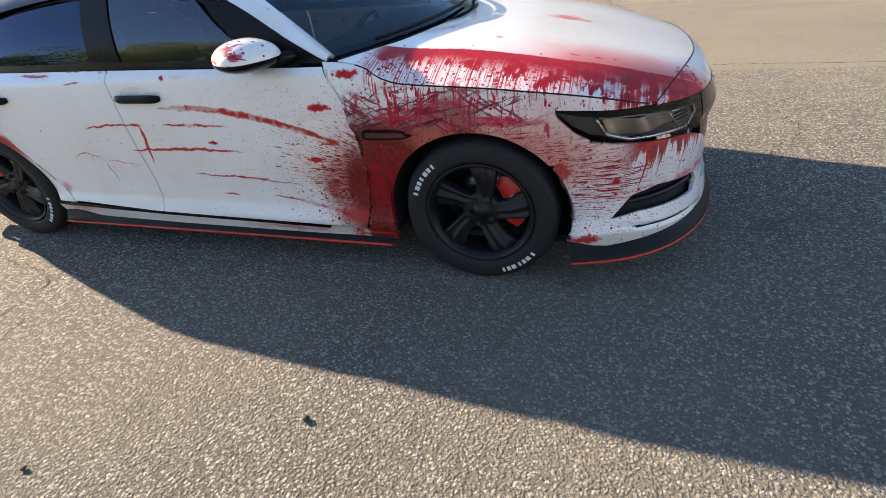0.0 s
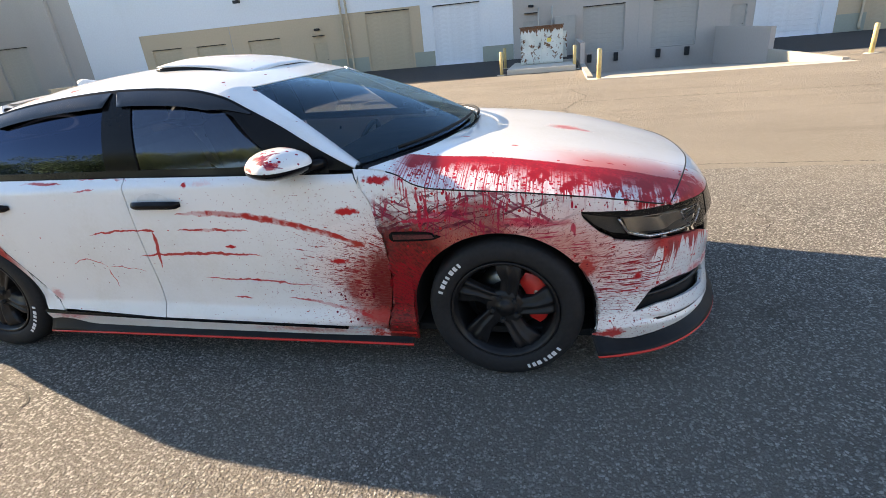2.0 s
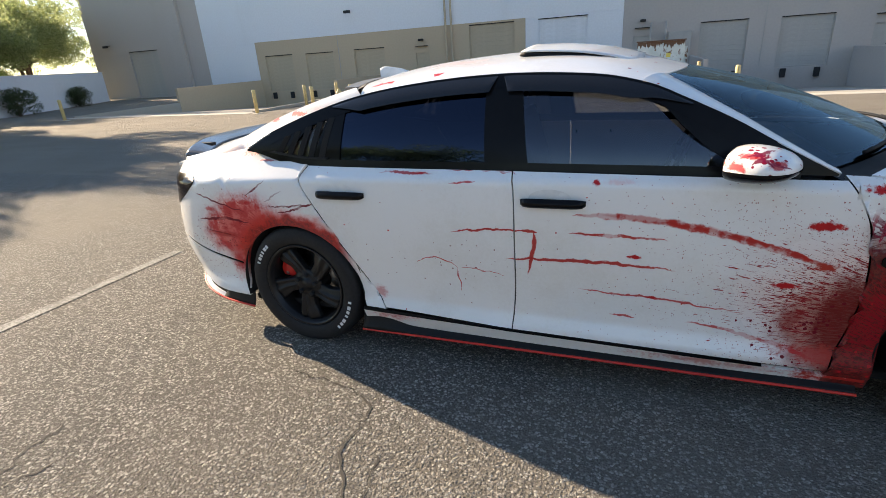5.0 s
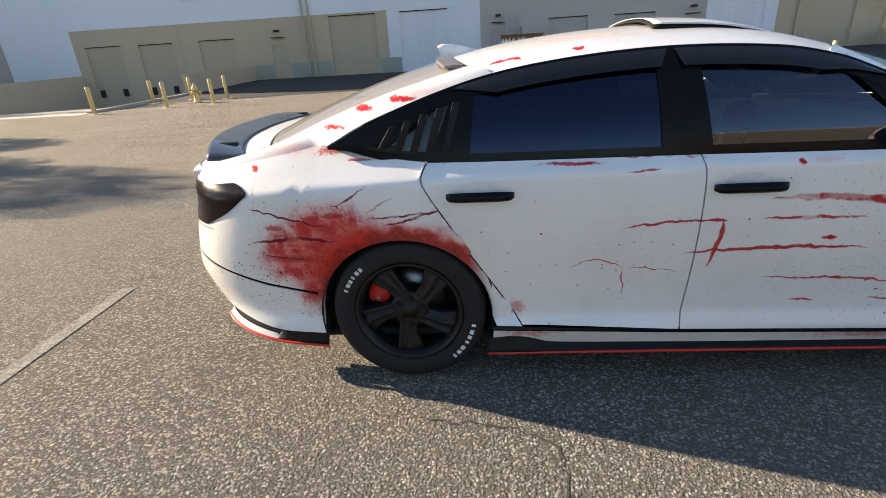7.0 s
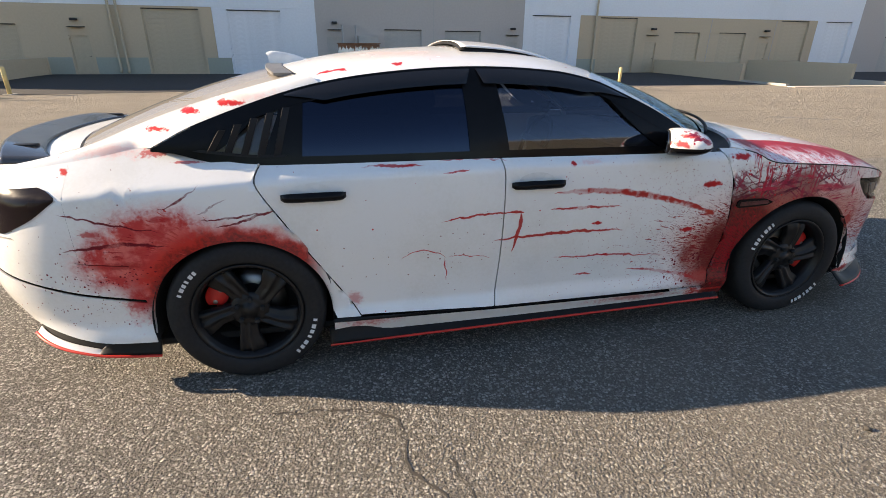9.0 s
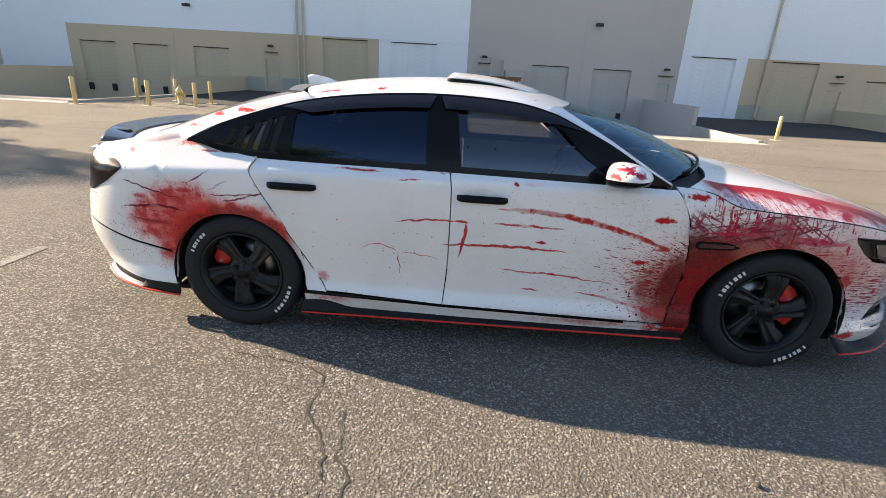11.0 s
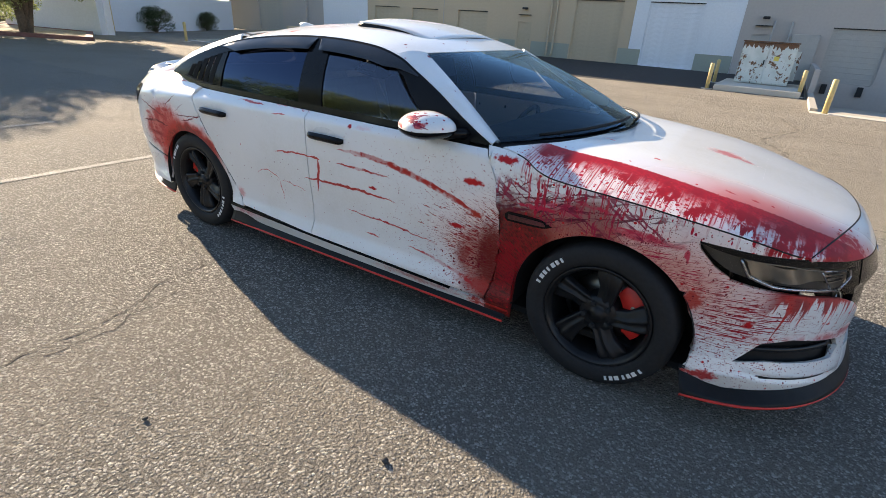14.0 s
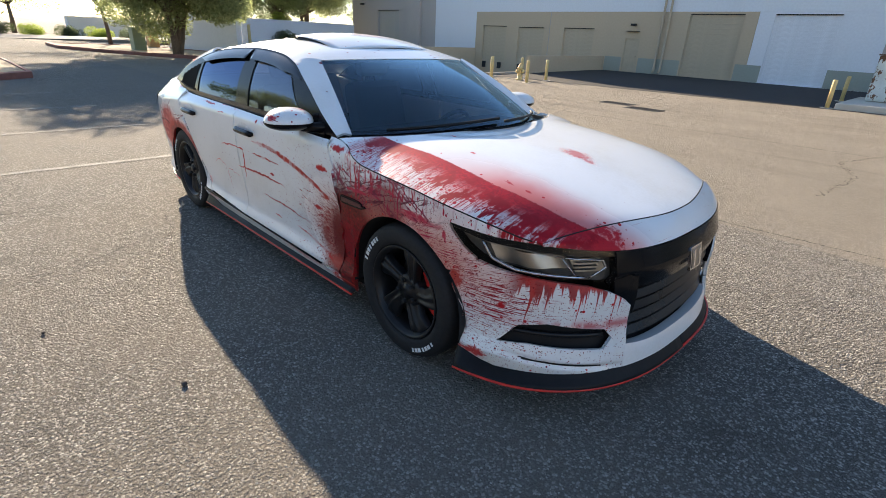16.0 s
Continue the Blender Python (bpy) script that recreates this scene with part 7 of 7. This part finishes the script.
island([(-15.6, -0.5), (-14.9, -1.4), (-18.5, -4.0), (-24.0, -4.0), (-24.0, -0.7), (-20, -0.55)], 0.15, "planter_island", "kerbed gravel island with faded red kerb")
island([(-25.2, 8.4), (-27.2, 5.9), (-30.4, 3.8), (-33.0, 2.6), (-37.0, 2.6), (-40, 8.4), (-31.5, 11.2)], 0.15, "planter_bed", "kerbed gravel bed under trees")

def leaf_material(name, a, b):
    k = Nodes(name, 0.6, spec=0.3)
    isl = k.t.nodes.new("ShaderNodeNewGeometry").outputs["Random Per Island"]
    k.set("Base Color", k.mix(isl, a, b))
    tr = k.t.nodes.new("ShaderNodeBsdfTranslucent")
    k.put(tr.inputs[0], k.mix(isl, tuple(c * 2.2 for c in a), tuple(c * 2.2 for c in b)))
    mx = k.t.nodes.new("ShaderNodeMixShader")
    mx.inputs[0].default_value = 0.65
    out = k.t.nodes["Material Output"]
    k.t.links.new(k.b.outputs[0], mx.inputs[1])
    k.t.links.new(tr.outputs[0], mx.inputs[2])
    k.t.links.new(mx.outputs[0], out.inputs[0])
    return k.mat


LEAF = leaf_material("olive_leaves", (0.13, 0.155, 0.065), (0.25, 0.275, 0.14))
LEAF_LIGHT = leaf_material("pale_green_leaves", (0.12, 0.17, 0.03), (0.26, 0.30, 0.08))
LEAF_DARK = leaf_material("dark_shrub_leaves", (0.045, 0.06, 0.028), (0.095, 0.11, 0.055))


def leaves(name, clumps, per, size, mat, seed, parent, label=""):
    """A crown of small leaves, gathered in clumps (centre, radius)."""
    rs = np.random.RandomState(seed)
    vs, fs = [], []
    for c, r in clumps:
        n = int(per * r * r)
        d = rs.normal(size=(n, 3))
        d /= np.linalg.norm(d, axis=1, keepdims=True)
        rad = r * rs.uniform(0.35, 1.0, (n, 1)) ** 0.6
        p = np.array(c) + d * rad * np.array([1, 1, 0.8])
        a = rs.normal(size=(n, 3))
        a /= np.linalg.norm(a, axis=1, keepdims=True)
        b = np.cross(a, rs.normal(size=(n, 3)))
        b /= np.linalg.norm(b, axis=1, keepdims=True)
        ln, wd = size * rs.uniform(0.7, 1.5, (n, 1)), size * rs.uniform(0.25, 0.5, (n, 1))
        q = np.stack([p - a * ln, p + b * wd, p + a * ln, p - b * wd], 1).reshape(-1, 3)
        k = len(vs)
        vs.extend(map(tuple, q))
        fs.extend((k + 4 * i, k + 4 * i + 1, k + 4 * i + 2, k + 4 * i + 3) for i in range(n))
    return mesh_ob(name, vs, fs, mat, parent, label)


def tree(x, y, h, spread, seed, mat, label, trunk=0.16, lean=0.0, stems=1, per=150, size=0.07, open_=0.55):
    rnd = random.Random(seed)
    root = tagged(new("tree"), label, "tree")
    root.location = (x, y, gz(y) + 0.05)
    clumps = []
    bm = bmesh.new()
    for st in range(stems):
        ang = rnd.uniform(0, 6.28)
        ln = lean + (0.25 * st)
        fork = Vector((math.cos(ang) * ln, math.sin(ang) * ln, h * rnd.uniform(0.30, 0.40)))
        tube(bm, [(0.12 * st, 0, -0.2), fork * 0.5 + Vector((0.05, 0.04, 0)), fork], [trunk * 1.2, trunk * 0.9, trunk * 0.7], 9)
        for i in range(6):
            a = ang + i * 1.05 + rnd.uniform(-0.3, 0.3)
            rr = spread * rnd.uniform(0.45, 0.85)
            end = Vector((math.cos(a) * rr, math.sin(a) * rr, h * rnd.uniform(0.46, 0.90)))
            mid = fork.lerp(end, 0.5) + Vector((rnd.uniform(-.2, .2), rnd.uniform(-.2, .2), 0.25))
            tube(bm, [fork, mid, end], [trunk * 0.5, trunk * 0.3, trunk * 0.1], 6)
            for _ in range(5):
                o = Vector((rnd.gauss(0, 1), rnd.gauss(0, 1), rnd.gauss(0, 0.7))) * spread * 0.27
                tip = end + o
                tube(bm, [mid.lerp(end, rnd.uniform(0.3, 1)), (mid + tip) / 2 + Vector((0, 0, 0.1)), tip], [trunk * 0.14, trunk * 0.08, trunk * 0.03], 4)
                clumps.append((tuple(tip), spread * rnd.uniform(0.16, 0.30) * (0.6 + open_)))
    part("trunk", bm, BARK, root, "brown forking trunk and limbs", smooth=True)
    leaves("crown", clumps, per, size, mat, seed, root, "loose crown of small leaves")
    return root


tree(-27.7, 6.8, 6.3, 3.9, 3, LEAF, "olive-green desert tree with a dark forked trunk", 0.17, 0.35, 3, 1200, 0.085, 0.75)
tree(-38.8, 6.3, 6.0, 3.2, 5, LEAF, "olive-green street tree with a thin trunk", 0.12, 0.2, 1, 170, 0.07)
tree(-47.5, 22.0, 9.2, 6.0, 7, LEAF, "tall olive-green tree behind the white wall", 0.25, 0.3, 3, 420, 0.10, 0.30)
tree(-53.0, 28.5, 8.6, 5.0, 8, LEAF, "olive-green tree behind the white wall", 0.22, 0.3, 3, 420, 0.10, 0.30)
tree(-46.0, 15.5, 8.0, 4.6, 9, LEAF, "olive-green tree behind the white wall", 0.2, 0.3, 2, 420, 0.10, 0.30)
tree(-58.0, 13.0, 8.0, 5.0, 10, LEAF, "far olive-green street tree", 0.2, 0.3, 1, 80, 0.13)
for x, y, h, sp, seed in ((-12.0, -21.5, 7.5, 4.2, 41), (-19.5, -20.0, 8.5, 4.6, 42), (-27.0, -21.0, 8.0, 4.6, 43), (-35.0, -17.0, 8.0, 4.6, 44)):
    tree(x, y, h, sp, seed, LEAF, "olive-green tree along the lot's low wall", 0.2, 0.3, 2, 150, 0.13)
tree(-66.0, 4.0, 7.0, 4.5, 11, LEAF, "far olive-green street tree", 0.2, 0.3, 1, 80, 0.13)
tree(-62.0, -4.0, 7.0, 4.5, 13, LEAF, "far olive-green street tree", 0.2, 0.3, 1, 80, 0.13)


def shrub(x, y, r, h, mat, seed, label):
    root = tagged(new("shrub"), label, "shrub")
    root.location = (x, y, gz(y))
    rnd = random.Random(seed)
    bm = bmesh.new()
    cl = []
    for i in range(14):
        a, k = rnd.uniform(0, 6.28), rnd.uniform(0.1, 0.75)
        tip = (math.cos(a) * r * k, math.sin(a) * r * k, h * rnd.uniform(0.25, 0.85))
        tube(bm, [(0, 0, -0.05), (tip[0] * 0.4, tip[1] * 0.4, tip[2] * 0.6), tip], [0.03, 0.02, 0.008], 5)
        cl.append((tip, r * rnd.uniform(0.3, 0.5)))
    part("stems", bm, BARK, root)
    leaves("foliage", cl, 1300, 0.055, mat, seed, root)


shrub(-38.4, 18.4, 1.25, 1.6, LEAF_DARK, 21, "round dark green shrub against the white wall")
shrub(-41.1, 24.2, 1.1, 1.35, LEAF_DARK, 22, "round dark green shrub against the white wall")
shrub(-45.5, 21.6, 2.6, 3.4, LEAF_LIGHT, 23, "large pale green bush behind the white wall")
for i in range(9):
    shrub(-56.0 - 1.2 * i, 12 - 2.4 * i, 1.3, 0.8, LEAF_LIGHT if i % 2 else LEAF_DARK, 30 + i, "low green hedge shrub along the street")

# gate post, utility boxes
post = tagged(new("gate_post"), "slanting faded yellow steel gate post by the wall", "post")
post.location = (-37.3, 15.0, gz(15))
bm = bmesh.new()
lathe(bm, [(0.11, 0.0), (0.11, 1.9), (0.0, 1.95)], 14)
part("post", bm, YELLOW, post, smooth=True)
part("cap", boxed(-0.13, 0.13, -0.13, 0.13, 1.955, 1.99, 0.01), YELLOW, post)
for x, y, w, h, c, lab in ((-31.6, 6.1, 0.8, 1.15, (0.20, 0.26, 0.19), "pale green utility cabinet on gravel"), (-38.0, 8.6, 0.62, 0.85, (0.55, 0.30, 0.12), "orange utility box on gravel")):
    cab = tagged(new("utility_box"), lab, "utility box")
    cab.location = (x, y, gz(y) + 0.1)
    m_ = plain("utility_paint", c, 0.6)
    part("body", boxed(-w / 2, w / 2, -0.3, 0.3, 0.0, h, 0.03), m_, cab)
    part("lid", boxed(-w / 2 - 0.03, w / 2 + 0.03, -0.33, 0.33, h + 0.002, h + 0.07, 0.02), m_, cab)
road = tagged(part("road", boxed(-58.0, -48.0, -200, 200, -0.2, 0.012), plain("pale_street_asphalt", (0.24, 0.22, 0.19), 0.9)), "pale asphalt street beyond the lot", "road", kind="structure")

# plain buildings that close the place behind the camera
tagged(part("wall_south", boxed(7.0, 60, -25.3, -25.0, -0.2, 7.6), SOUTH_WALL), "plain tan building wall across the lot", "wall", kind="structure")
tagged(part("trim", boxed(6.96, 60, -25.34, -24.96, 7.604, 8.1), WHITE_WALL), "white coping on the wall across the lot", "trim", kind="structure")
tagged(part("wall_south_low", boxed(-70, 6.99, -25.3, -25.0, -0.2, 2.1), WHITE_WALL), "low white boundary wall across the lot", "wall", kind="structure")
tagged(part("wall_east_far", boxed(95, 95.3, -38, 30, -0.2, 8.5), TAN_WALL), "plain tan building wall at the lot's far end", "wall", kind="structure")
